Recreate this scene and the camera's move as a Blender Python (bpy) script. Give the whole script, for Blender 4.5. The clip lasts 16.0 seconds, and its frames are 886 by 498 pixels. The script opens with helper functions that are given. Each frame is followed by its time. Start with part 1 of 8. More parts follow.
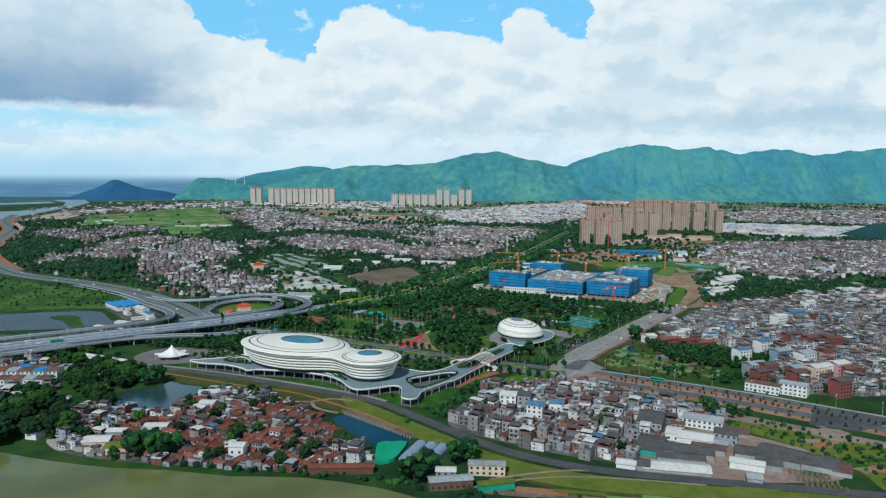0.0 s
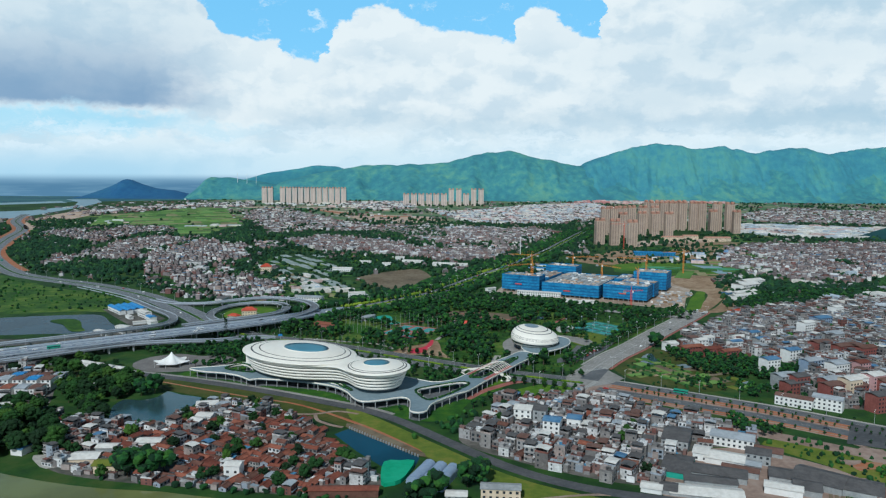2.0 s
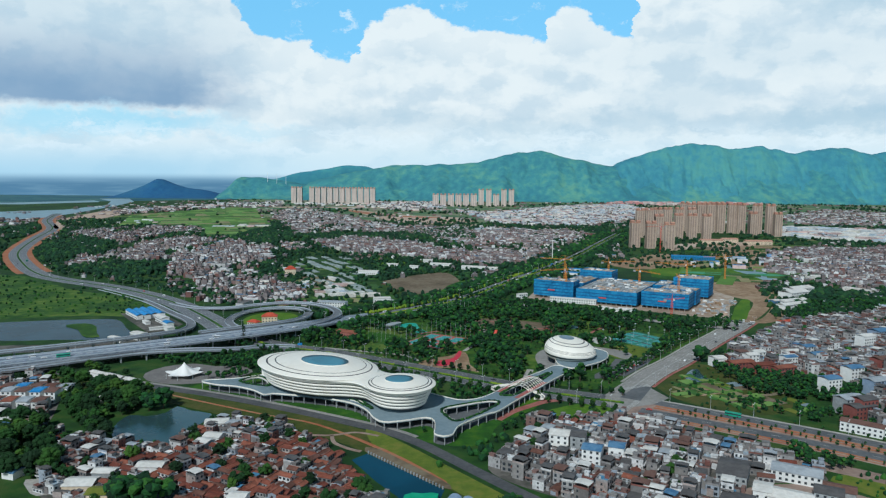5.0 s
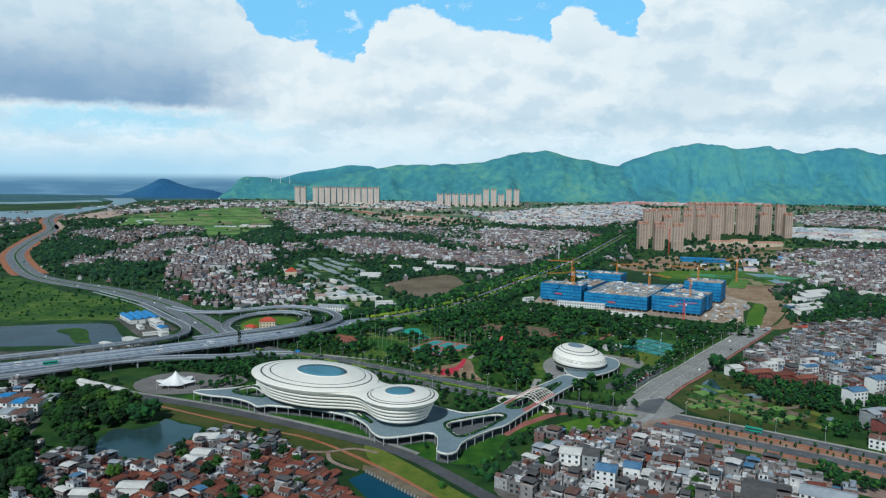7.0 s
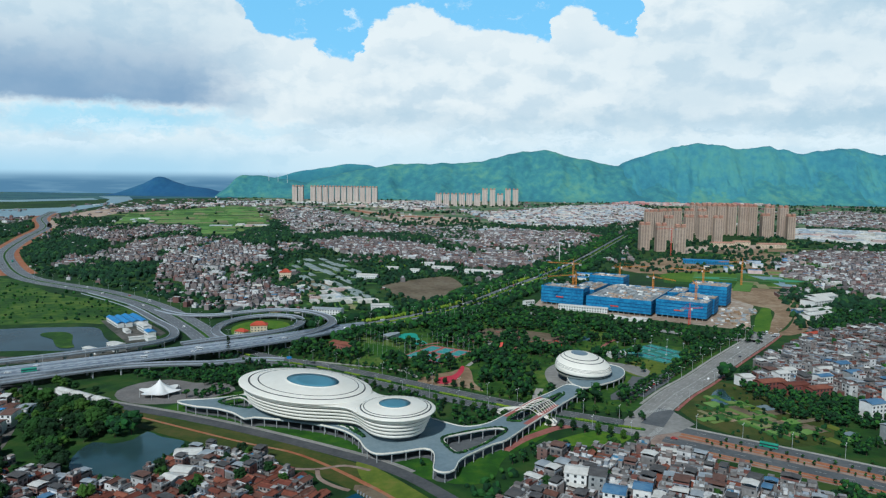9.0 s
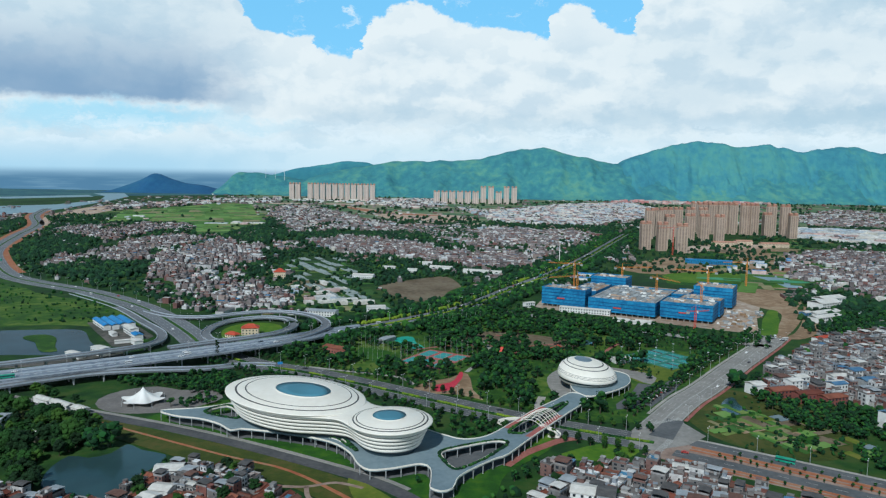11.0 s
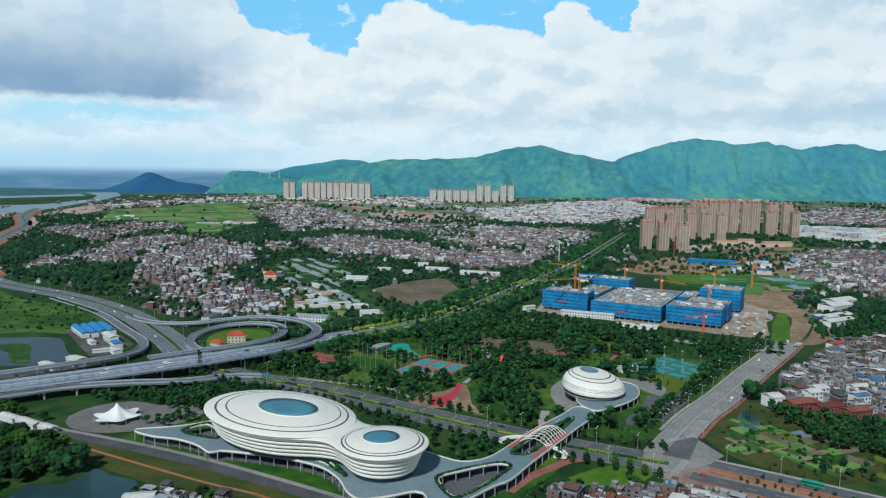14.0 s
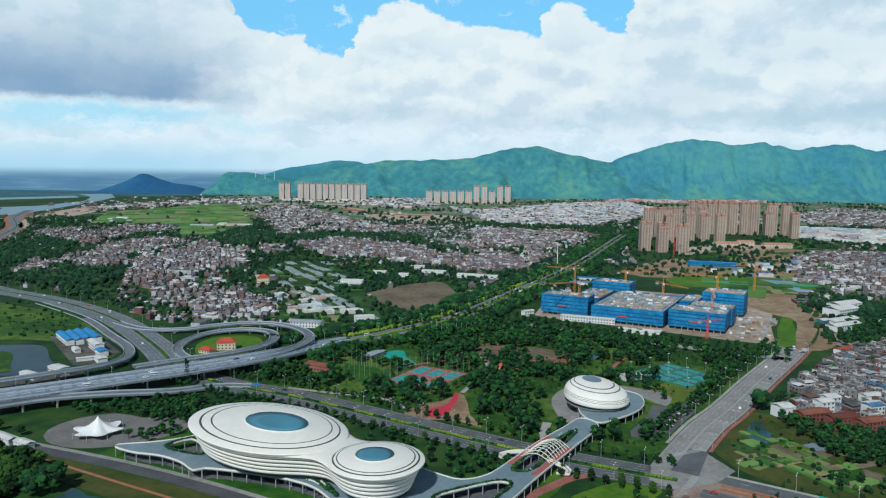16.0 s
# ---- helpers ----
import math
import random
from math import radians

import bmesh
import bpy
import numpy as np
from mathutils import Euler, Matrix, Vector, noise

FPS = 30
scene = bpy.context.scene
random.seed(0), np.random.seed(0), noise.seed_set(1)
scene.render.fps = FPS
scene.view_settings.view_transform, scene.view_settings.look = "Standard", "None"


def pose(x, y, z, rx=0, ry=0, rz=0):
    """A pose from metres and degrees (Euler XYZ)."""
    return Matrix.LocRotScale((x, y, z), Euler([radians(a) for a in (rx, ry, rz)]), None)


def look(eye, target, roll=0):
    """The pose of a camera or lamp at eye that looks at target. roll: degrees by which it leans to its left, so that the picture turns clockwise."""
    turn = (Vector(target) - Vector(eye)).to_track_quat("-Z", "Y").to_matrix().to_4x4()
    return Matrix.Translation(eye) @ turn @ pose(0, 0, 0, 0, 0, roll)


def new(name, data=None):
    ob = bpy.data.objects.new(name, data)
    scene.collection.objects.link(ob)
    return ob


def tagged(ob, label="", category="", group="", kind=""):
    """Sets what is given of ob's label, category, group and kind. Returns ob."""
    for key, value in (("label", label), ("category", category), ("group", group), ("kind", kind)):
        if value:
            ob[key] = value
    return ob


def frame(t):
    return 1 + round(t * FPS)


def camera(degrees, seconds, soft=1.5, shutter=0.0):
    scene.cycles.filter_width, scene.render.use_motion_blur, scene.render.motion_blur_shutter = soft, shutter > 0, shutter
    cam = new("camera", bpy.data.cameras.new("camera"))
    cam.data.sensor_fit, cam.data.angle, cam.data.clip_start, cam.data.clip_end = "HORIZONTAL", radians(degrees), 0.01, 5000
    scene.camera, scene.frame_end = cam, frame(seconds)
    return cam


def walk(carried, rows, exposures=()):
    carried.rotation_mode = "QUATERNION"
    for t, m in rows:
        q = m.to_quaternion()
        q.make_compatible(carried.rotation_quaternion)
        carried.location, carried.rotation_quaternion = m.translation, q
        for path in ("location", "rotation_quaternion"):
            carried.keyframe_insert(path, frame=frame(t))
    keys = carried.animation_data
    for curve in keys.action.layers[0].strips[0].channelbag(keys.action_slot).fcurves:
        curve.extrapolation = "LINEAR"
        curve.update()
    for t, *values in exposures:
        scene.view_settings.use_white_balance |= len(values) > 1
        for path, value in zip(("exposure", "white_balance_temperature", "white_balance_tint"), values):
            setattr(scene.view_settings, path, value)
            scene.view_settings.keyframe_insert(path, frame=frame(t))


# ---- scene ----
cam = camera(62.6, 16.0, soft=1.25)
# seconds, eye, heading to the left, pitch and roll in degrees
PATH = [
    (0, -1.53, -19.42, 172.18, -2.028, -5.902, 0.374),
    (0.5, -0.99, -11.49, 172.25, -2.050, -5.908, 0.388),
    (1, -0.50, -3.65, 172.33, -1.810, -5.923, 0.337),
    (1.5, -0.07, 4.11, 172.40, -1.418, -5.934, 0.333),
    (2, 0.30, 11.81, 172.48, -1.074, -5.948, 0.381),
    (2.5, 0.62, 19.43, 172.55, -0.734, -5.951, 0.405),
    (3, 0.88, 27.00, 172.62, -0.297, -5.948, 0.395),
    (3.5, 1.10, 34.50, 172.69, 0.163, -5.953, 0.409),
    (4, 1.28, 41.95, 172.77, 0.601, -5.958, 0.426),
    (6.5, 1.56, 78.42, 173.11, 1.637, -5.959, 0.515),
    (7, 1.51, 85.56, 173.18, 1.619, -5.973, 0.533),
    (7.5, 1.44, 92.64, 173.25, 1.600, -5.978, 0.617),
    (8, 1.35, 99.67, 173.31, 1.569, -5.979, 0.694),
    (8.5, 1.24, 106.64, 173.38, 1.518, -6.013, 0.704),
    (9, 1.10, 113.55, 173.45, 1.493, -6.042, 0.748),
    (11.5, 0.26, 146.97, 173.76, 1.289, -6.274, 0.936),
    (12, 0.07, 153.39, 173.82, 1.247, -6.300, 0.965),
    (12.5, -0.12, 159.70, 173.89, 1.217, -6.332, 0.936),
    (13, -0.30, 165.90, 173.95, 1.151, -6.365, 0.870),
    (13.5, -0.48, 171.97, 174.01, 1.095, -6.385, 0.826),
    (14, -0.65, 177.91, 174.06, 1.040, -6.383, 0.762),
    (14.5, -0.81, 183.71, 174.12, 0.972, -6.367, 0.726),
    (15, -0.95, 189.34, 174.18, 0.905, -6.342, 0.716),
    (15.5, -1.08, 194.81, 174.24, 0.839, -6.330, 0.701),
    (16, -1.19, 200.10, 174.29, 0.763, -6.305, 0.698),
]
walk(cam, [(t, pose(x, y, z, 90 + pitch, 0, yaw) @ pose(0, 0, 0, 0, 0, roll)) for t, x, y, z, yaw, pitch, roll in PATH], exposures=[(0.0, -0.06, 5800, 4), (16.0, -0.06, 5800, 4)])

# ---- light ----
SUN_EL, SUN_AZ = 45.0, 202.0  # degrees; azimuth clockwise from the view's heading
sun = new("sun", bpy.data.lights.new("sun", "SUN"))
sun.data.energy, sun.data.angle, sun.data.color = 3.2, radians(3.0), (1.0, 0.965, 0.905)
_el, _az = radians(SUN_EL), radians(SUN_AZ)
sun_way = Vector((math.sin(_az) * math.cos(_el), math.cos(_az) * math.cos(_el), math.sin(_el)))
sun.matrix_world = look(sun_way * 400, (0, 0, 0))


class Nodes:
    """Short hand for building node trees."""

    def __init__(self, tree):
        self.tree = tree

    def add(self, kind):
        return self.tree.nodes.new(kind)

    def join(self, a, b):
        self.tree.links.new(a, b)

    def put(self, socket, value):
        if isinstance(value, bpy.types.NodeSocket):
            self.join(value, socket)
        else:
            socket.default_value = value

    def math(self, op, a, b=0.0, c=0.0, clamp=False):
        n = self.add("ShaderNodeMath")
        n.operation, n.use_clamp = op, clamp
        for s, v in zip(n.inputs, (a, b, c)):
            self.put(s, v)
        return n.outputs[0]

    def vmath(self, op, a, b=(0, 0, 0)):
        n = self.add("ShaderNodeVectorMath")
        n.operation = op
        self.put(n.inputs[0], a)
        self.put(n.inputs[1], b)
        return n.outputs["Value"] if op in ("LENGTH", "DISTANCE", "DOT_PRODUCT") else n.outputs[0]

    def mix(self, fac, a, b, mode="MIX"):
        n = self.add("ShaderNodeMix")
        n.data_type, n.blend_type = "RGBA", mode
        self.put(n.inputs[0], fac)
        self.put(n.inputs[6], a)
        self.put(n.inputs[7], b)
        return n.outputs[2]

    def noise(self, vec, scale, detail=4.0, rough=0.5, distortion=0.0):
        n = self.add("ShaderNodeTexNoise")
        self.put(n.inputs["Vector"], vec)
        n.inputs["Scale"].default_value = scale
        n.inputs["Detail"].default_value = detail
        n.inputs["Roughness"].default_value = rough
        n.inputs["Distortion"].default_value = distortion
        return n

    def ramp(self, fac, stops, hard=False):
        n = self.add("ShaderNodeValToRGB")
        n.color_ramp.interpolation = "CONSTANT" if hard else "LINEAR"
        while len(n.color_ramp.elements) < len(stops):
            n.color_ramp.elements.new(0.5)
        for e, (p, c) in zip(n.color_ramp.elements, stops):
            e.position, e.color = p, (*c, 1) if len(c) == 3 else c
        self.put(n.inputs[0], fac)
        return n.outputs[0]

    def step(self, value, lo, hi, out_lo=0.0, out_hi=1.0):
        n = self.add("ShaderNodeMapRange")
        n.interpolation_type = "SMOOTHSTEP"
        self.put(n.inputs[0], value)
        for s, v in zip(n.inputs[1:5], (lo, hi, out_lo, out_hi)):
            s.default_value = v
        return n.outputs[0]


world = bpy.data.worlds.new("sky")
scene.world = world
world.use_nodes = True
world.node_tree.nodes.clear()
W = Nodes(world.node_tree)
way = W.add("ShaderNodeTexCoord").outputs["Generated"]
sep = W.add("ShaderNodeSeparateXYZ")
W.join(way, sep.inputs[0])
azimuth = W.math("MULTIPLY", W.math("ARCTAN2", sep.outputs[0], sep.outputs[1]), 57.2958)
height = W.math("MULTIPLY", W.math("ARCSINE", sep.outputs[2]), 57.2958)
flat = W.add("ShaderNodeCombineXYZ")
W.join(azimuth, flat.inputs[0])
W.join(W.math("MULTIPLY", height, 1.5), flat.inputs[1])
flat = flat.outputs[0]
big = W.noise(flat, 0.16, 7, 0.55).outputs["Fac"]
warp_n = W.noise(flat, 0.35, 7, 0.62)
warp = W.vmath("MULTIPLY", W.vmath("SUBTRACT", warp_n.outputs["Color"], (0.5, 0.5, 0.5)), (4.2, 3.0, 0))
puff_n = W.noise(flat, 1.1, 5, 0.6)
warp = W.vmath("ADD", warp, W.vmath("MULTIPLY", W.vmath("SUBTRACT", puff_n.outputs["Color"], (0.5, 0.5, 0.5)), (3.2, 2.6, 0)))
flat_w = W.vmath("ADD", flat, warp)


def blob(cx, cy, rx, ry, hard=0.5, p=None):
    """A soft patch of the sky about (azimuth, height), in degrees."""
    off = W.vmath("MULTIPLY", W.vmath("SUBTRACT", flat_w if p is None else p, (cx, cy * 1.5, 0)), (1 / rx, 1 / (ry * 1.5), 0))
    return W.step(W.vmath("LENGTH", off), 1.0 + hard, 1.0 - hard)


def most(values):
    out = values[0]
    for v in values[1:]:
        out = W.math("MAXIMUM", out, v)
    return out


# the cumulus tops: azimuth and height in degrees of their outline against the blue
TOPS = [(-17.4, 15.5), (-17.2, 12.2), (-16.4, 10.9), (-15.3, 9.9), (-13.1, 9.6), (-11.5, 9.4), (-10.6, 8.4), (-8.4, 8.0), (-8.0, 9.0), (-7.1, 10.7), (-5.6, 11.7), (-4.3, 12.3), (-2.6, 12.0), (-0.9, 11.1), (0.9, 10.6), (2.6, 10.5), (4.8, 10.0), (6.3, 9.9), (6.5, 11.4), (8.0, 12.2), (8.8, 12.2), (9.7, 11.5), (11.2, 10.3), (12.9, 10.0), (13.1, 11.6), (13.4, 15.5)]
puff = W.noise(flat, 0.75, 6, 0.62)
puff_off = W.vmath("MULTIPLY", W.vmath("SUBTRACT", puff.outputs["Color"], (0.5, 0.5, 0.5)), (2.2, 2.4, 0))
flat_p = W.vmath("ADD", flat, puff_off)
sep_p = W.add("ShaderNodeSeparateXYZ")
W.join(flat_p, sep_p.inputs[0])
az_p, el_p = sep_p.outputs[0], W.math("DIVIDE", sep_p.outputs[1], 1.5)
tops = W.ramp(W.math("DIVIDE", W.math("ADD", az_p, 20.0), 36.0), [((a + 20) / 36, (h / 16,) * 3) for a, h in TOPS])
rise = W.math("SUBTRACT", el_p, W.math("MULTIPLY", tops, 16.0))
clear = W.step(rise, -0.05, 0.30)
gap = most([blob(-26, 3.4, 7.5, 0.95, 0.6), W.math("MULTIPLY", blob(-17, 3.0, 4.0, 0.5, 0.8), 0.5)])
clear = W.math("MAXIMUM", clear, W.math("MULTIPLY", gap, 0.85))
# the dark flat-based cloud: firm below, fading upwards
sep_d = W.add("ShaderNodeSeparateXYZ")
W.join(W.vmath("ADD", flat, W.vmath("MULTIPLY", warp, (0.7, 0.35, 0))), sep_d.inputs[0])
az_d, el_d = sep_d.outputs[0], W.math("DIVIDE", sep_d.outputs[1], 1.5)
dark = W.math("MULTIPLY", W.math("MULTIPLY", W.step(el_d, 4.2, 5.0), W.step(el_d, 11.0, 5.4)), W.step(az_d, -14.0, -22.0))
bases = most([W.math("MULTIPLY", blob(13.5, 4.2, 4.5, 0.9, 0.8), 0.55), W.math("MULTIPLY", blob(28, 3.9, 9, 0.9, 0.8), 0.75), W.math("MULTIPLY", blob(17, 5.6, 4.0, 1.4, 0.9), 0.35), W.math("MULTIPLY", blob(4, 3.6, 8, 0.8, 0.8), 0.45), W.math("MULTIPLY", blob(-7, 4.4, 6, 0.7, 0.8), 0.4), W.math("MULTIPLY", blob(30, 11.6, 6, 0.9, 0.8), 0.6), W.math("MULTIPLY", blob(-26, 10.2, 9, 2.6, 0.8), 0.4), W.math("MULTIPLY", blob(22, 8.6, 9, 1.6, 0.9), 0.25)])
# billows: lit from above and the left, shaded below
curl_at = W.vmath("ADD", flat, W.vmath("MULTIPLY", warp, (0.45, 0.45, 0)))
here = W.noise(curl_at, 0.24, 5, 0.48).outputs["Fac"]
there = W.noise(W.vmath("ADD", curl_at, (-0.7, 1.5, 0)), 0.24, 5, 0.48).outputs["Fac"]
relief = W.step(W.math("ADD", W.math("MULTIPLY", W.math("SUBTRACT", here, there), 2.6), 0.56), 0.14, 0.80)
crest = W.math("MULTIPLY", W.step(rise, -4.6, -0.3), W.math("MULTIPLY", W.step(azimuth, -18, -14), W.step(azimuth, 16, 12)))
relief = W.math("MAXIMUM", relief, W.math("MULTIPLY", crest, 0.80))
cloud = W.mix(relief, (0.68, 0.76, 0.80, 1), (0.90, 0.91, 0.885, 1))
cloud = W.mix(bases, cloud, (0.47, 0.62, 0.71, 1))
cloud = W.mix(W.math("MULTIPLY", dark, W.step(big, 0.25, 0.6, 0.82, 0.96)), cloud, (0.255, 0.385, 0.54, 1))
sky_tex = W.add("ShaderNodeTexSky")
sky_tex.sky_type, sky_tex.sun_disc, sky_tex.sun_elevation, sky_tex.sun_rotation = "NISHITA", False, _el, _az
blue = W.mix(1.0, sky_tex.outputs[0], (0.13, 0.145, 0.155, 1), "MULTIPLY")
blue = W.mix(0.75, blue, (0.22, 0.62, 0.92, 1))
blue = W.mix(W.step(height, 9.0, 4.0), blue, (0.44, 0.76, 0.90, 1))
wisp = W.step(W.noise(W.vmath("ADD", flat, W.vmath("MULTIPLY", warp, (0.8, 0.8, 0))), 0.5, 6, 0.6).outputs["Fac"], 0.56, 0.74)
blue = W.mix(W.math("MULTIPLY", wisp, 0.75), blue, (0.86, 0.93, 0.95, 1))
seen = W.mix(clear, cloud, blue)
# overhead, out of view, clouds break up into blue sky dimmed to cut fill
over = W.math("MULTIPLY", W.step(height, 15.0, 24.0), W.step(big, 0.66, 0.54))
seen = W.mix(over, seen, W.mix(1.0, sky_tex.outputs[0], (0.0110, 0.0125, 0.0138, 1), "MULTIPLY"))
veil = W.step(height, 4.4, 0.2)
seen = W.mix(W.math("MULTIPLY", veil, 0.72), seen, (0.66, 0.82, 0.885, 1))
low_streak = W.step(W.noise(W.vmath("MULTIPLY", flat_w, (0.35, 1.5, 1)), 0.5, 4, 0.55).outputs["Fac"], 0.46, 0.64)
low_streak = W.math("MULTIPLY", low_streak, W.math("MULTIPLY", W.step(height, 0.6, 1.8), W.step(height, 4.2, 2.6)))
seen = W.mix(W.math("MULTIPLY", low_streak, 0.6), seen, (0.88, 0.935, 0.945, 1))
left_veil = W.math("MULTIPLY", W.step(height, 2.4, -0.2), W.step(azimuth, -8.0, -24.0))
seen = W.mix(W.math("MULTIPLY", left_veil, 0.65), seen, (0.40, 0.66, 0.82, 1))
# land below the horizon is painted into the sky, paling upwards as haze
far_land = W.mix(W.step(W.noise(W.vmath("MULTIPLY", flat, (0.35, 2.6, 1)), 1.0, 3).outputs["Fac"], 0.42, 0.75), (0.115, 0.240, 0.365, 1), (0.18, 0.32, 0.44, 1))
far_land = W.mix(W.step(height, -1.1, -0.35), far_land, (0.26, 0.42, 0.55, 1))
seen = W.mix(W.step(height, -0.10, -0.70), seen, far_land)
back = W.add("ShaderNodeBackground")
W.join(seen, back.inputs[0])
back.inputs[1].default_value = 1.0
W.join(back.outputs[0], W.add("ShaderNodeOutputWorld").inputs[0])

# ---- materials ----
def material(name, colours, rough=0.8, grain=1.0, stain=0.08, bump=0.0, metal=0.0, vary=None, coat=0.0, bump_scale=None, spots=None):
    """A weathered surface: colours ramp over two sizes of noise (1/m); vary: "object" or "island" shifts it from piece to piece."""
    m = bpy.data.materials.new(name)
    m.use_nodes = True
    N = Nodes(m.node_tree)
    bsdf = m.node_tree.nodes["Principled BSDF"]
    place = N.add("ShaderNodeNewGeometry").outputs["Position"]
    fine = N.noise(place, grain, 5, 0.6).outputs["Fac"]
    wide = N.noise(place, stain, 4, 0.55).outputs["Fac"]
    both = N.math("ADD", N.math("MULTIPLY", fine, 0.5), N.math("MULTIPLY", wide, 0.5))
    both = N.step(both, 0.34, 0.66)
    stops = [(i / max(1, len(colours) - 1), c) for i, c in enumerate(colours)]
    if vary:
        pick = N.add("ShaderNodeObjectInfo").outputs["Random"] if vary == "object" else N.add("ShaderNodeNewGeometry").outputs["Random Per Island"]
        base = N.ramp(pick, [(i / len(colours), c) for i, c in enumerate(colours)], True)
        base = N.mix(1.0, base, N.ramp(both, [(0, (0.66, 0.66, 0.66)), (1, (1.12, 1.12, 1.12))]), "MULTIPLY")
    else:
        base = N.ramp(both, stops)
    if spots:
        colour, scale, amount = spots
        s = N.noise(place, scale, 3, 0.6).outputs["Fac"]
        base = N.mix(N.step(s, 0.62 - amount, 0.70 - amount), base, (*colour, 1))
    N.join(base, bsdf.inputs["Base Color"])
    r = N.math("ADD", N.math("MULTIPLY", fine, 0.2), rough - 0.1, clamp=True)
    N.join(r, bsdf.inputs["Roughness"])
    bsdf.inputs["Metallic"].default_value = metal
    bsdf.inputs["Specular IOR Level"].default_value = 0.35
    if coat:
        bsdf.inputs["Coat Weight"].default_value = coat
    if bump:
        b = N.add("ShaderNodeBump")
        b.inputs["Strength"].default_value = 0.6
        b.inputs["Distance"].default_value = bump
        N.join(N.noise(place, bump_scale or grain, 4, 0.6).outputs["Fac"], b.inputs["Height"])
        N.join(b.outputs[0], bsdf.inputs["Normal"])
    return m


def glass_like(name, colour, rough=0.08, wave=0.0, wave_scale=0.3, shine=0.3):
    m = bpy.data.materials.new(name)
    m.use_nodes = True
    N = Nodes(m.node_tree)
    bsdf = m.node_tree.nodes["Principled BSDF"]
    place = N.add("ShaderNodeNewGeometry").outputs["Position"]
    n = N.noise(place, 0.02, 4, 0.55).outputs["Fac"]
    dark = tuple(c * 0.75 for c in colour)
    N.join(N.ramp(N.step(n, 0.35, 0.65), [(0, dark), (1, colour)]), bsdf.inputs["Base Color"])
    bsdf.inputs["Roughness"].default_value = rough
    bsdf.inputs["Specular IOR Level"].default_value = shine
    if wave:
        b = N.add("ShaderNodeBump")
        b.inputs["Strength"].default_value = 0.35
        b.inputs["Distance"].default_value = wave
        N.join(N.noise(place, wave_scale, 3, 0.6).outputs["Fac"], b.inputs["Height"])
        N.join(b.outputs[0], bsdf.inputs["Normal"])
    return m


M = {}
M["ground"] = material("ground_green", [(0.006, 0.029, 0.006), (0.010, 0.044, 0.007), (0.020, 0.070, 0.008), (0.050, 0.085, 0.016)], 0.95, 0.05, 0.006, 0.6, bump_scale=0.2)
M["grass"] = material("grass", [(0.010, 0.056, 0.004), (0.024, 0.098, 0.005), (0.060, 0.140, 0.007)], 0.95, 0.12, 0.02, 0.3, bump_scale=0.8)
M["park"] = material("park_grass", [(0.012, 0.048, 0.006), (0.024, 0.082, 0.008), (0.055, 0.125, 0.011), (0.120, 0.175, 0.028)], 0.95, 0.09, 0.016, 0.4, bump_scale=0.5)
M["lawn"] = material("bright_lawn", [(0.045, 0.130, 0.006), (0.075, 0.170, 0.008), (0.120, 0.200, 0.014)], 0.95, 0.2, 0.03, 0.2, bump_scale=0.8)
M["levee"] = material("levee_grass", [(0.078, 0.125, 0.012), (0.120, 0.165, 0.017), (0.185, 0.185, 0.034)], 0.95, 0.15, 0.03, 0.3, bump_scale=0.8)
M["levee_olive"] = material("dry_olive_levee_grass", [(0.032, 0.052, 0.008), (0.052, 0.074, 0.010), (0.090, 0.084, 0.020)], 0.95, 0.15, 0.03, 0.3, bump_scale=0.8)
M["paddy"] = material("paddy_green", [(0.085, 0.21, 0.05), (0.14, 0.28, 0.06), (0.22, 0.33, 0.10)], 0.95, 0.02, 0.006)
M["soil"] = material("bare_soil", [(0.20, 0.13, 0.075), (0.30, 0.20, 0.12), (0.40, 0.31, 0.21)], 0.95, 0.12, 0.02, 0.4, bump_scale=0.3)
M["orange_soil"] = material("orange_soil", [(0.30, 0.095, 0.045), (0.38, 0.145, 0.07), (0.33, 0.20, 0.125)], 0.95, 0.2, 0.04, 0.2)
M["pink_earth"] = material("trodden_pinkish_earth", [(0.22, 0.155, 0.125), (0.30, 0.215, 0.175), (0.36, 0.285, 0.24)], 0.95, 0.2, 0.04, 0.15)
M["barrel_blue"] = material("blue_grey_sheet_metal", [(0.22, 0.30, 0.42), (0.30, 0.38, 0.50)], 0.5, 0.4, 0.1)
M["green_net"] = material("bright_green_net", [(0.01, 0.30, 0.15), (0.03, 0.40, 0.22)], 0.8, 0.3, 0.06, 0.2)
M["dry"] = material("dry_field", [(0.10, 0.075, 0.045), (0.17, 0.13, 0.085), (0.21, 0.18, 0.12)], 0.95, 0.15, 0.02, 0.3)
M["site"] = material("site_ground", [(0.26, 0.18, 0.125), (0.38, 0.29, 0.22), (0.50, 0.44, 0.37)], 0.95, 0.12, 0.025, 0.5, bump_scale=0.2)
M["yard"] = material("village_ground", [(0.045, 0.055, 0.040), (0.095, 0.09, 0.08), (0.17, 0.155, 0.14)], 0.95, 0.15, 0.03)
M["asphalt"] = material("asphalt", [(0.085, 0.092, 0.10), (0.115, 0.122, 0.13), (0.145, 0.15, 0.155)], 0.9, 0.35, 0.05)
M["asphalt_dark"] = material("dark_asphalt", [(0.06, 0.065, 0.07), (0.085, 0.088, 0.095), (0.11, 0.11, 0.115)], 0.9, 0.35, 0.05)
M["pale_asphalt"] = material("pale_asphalt", [(0.125, 0.14, 0.155), (0.16, 0.175, 0.195), (0.20, 0.215, 0.235)], 0.9, 0.3, 0.05)
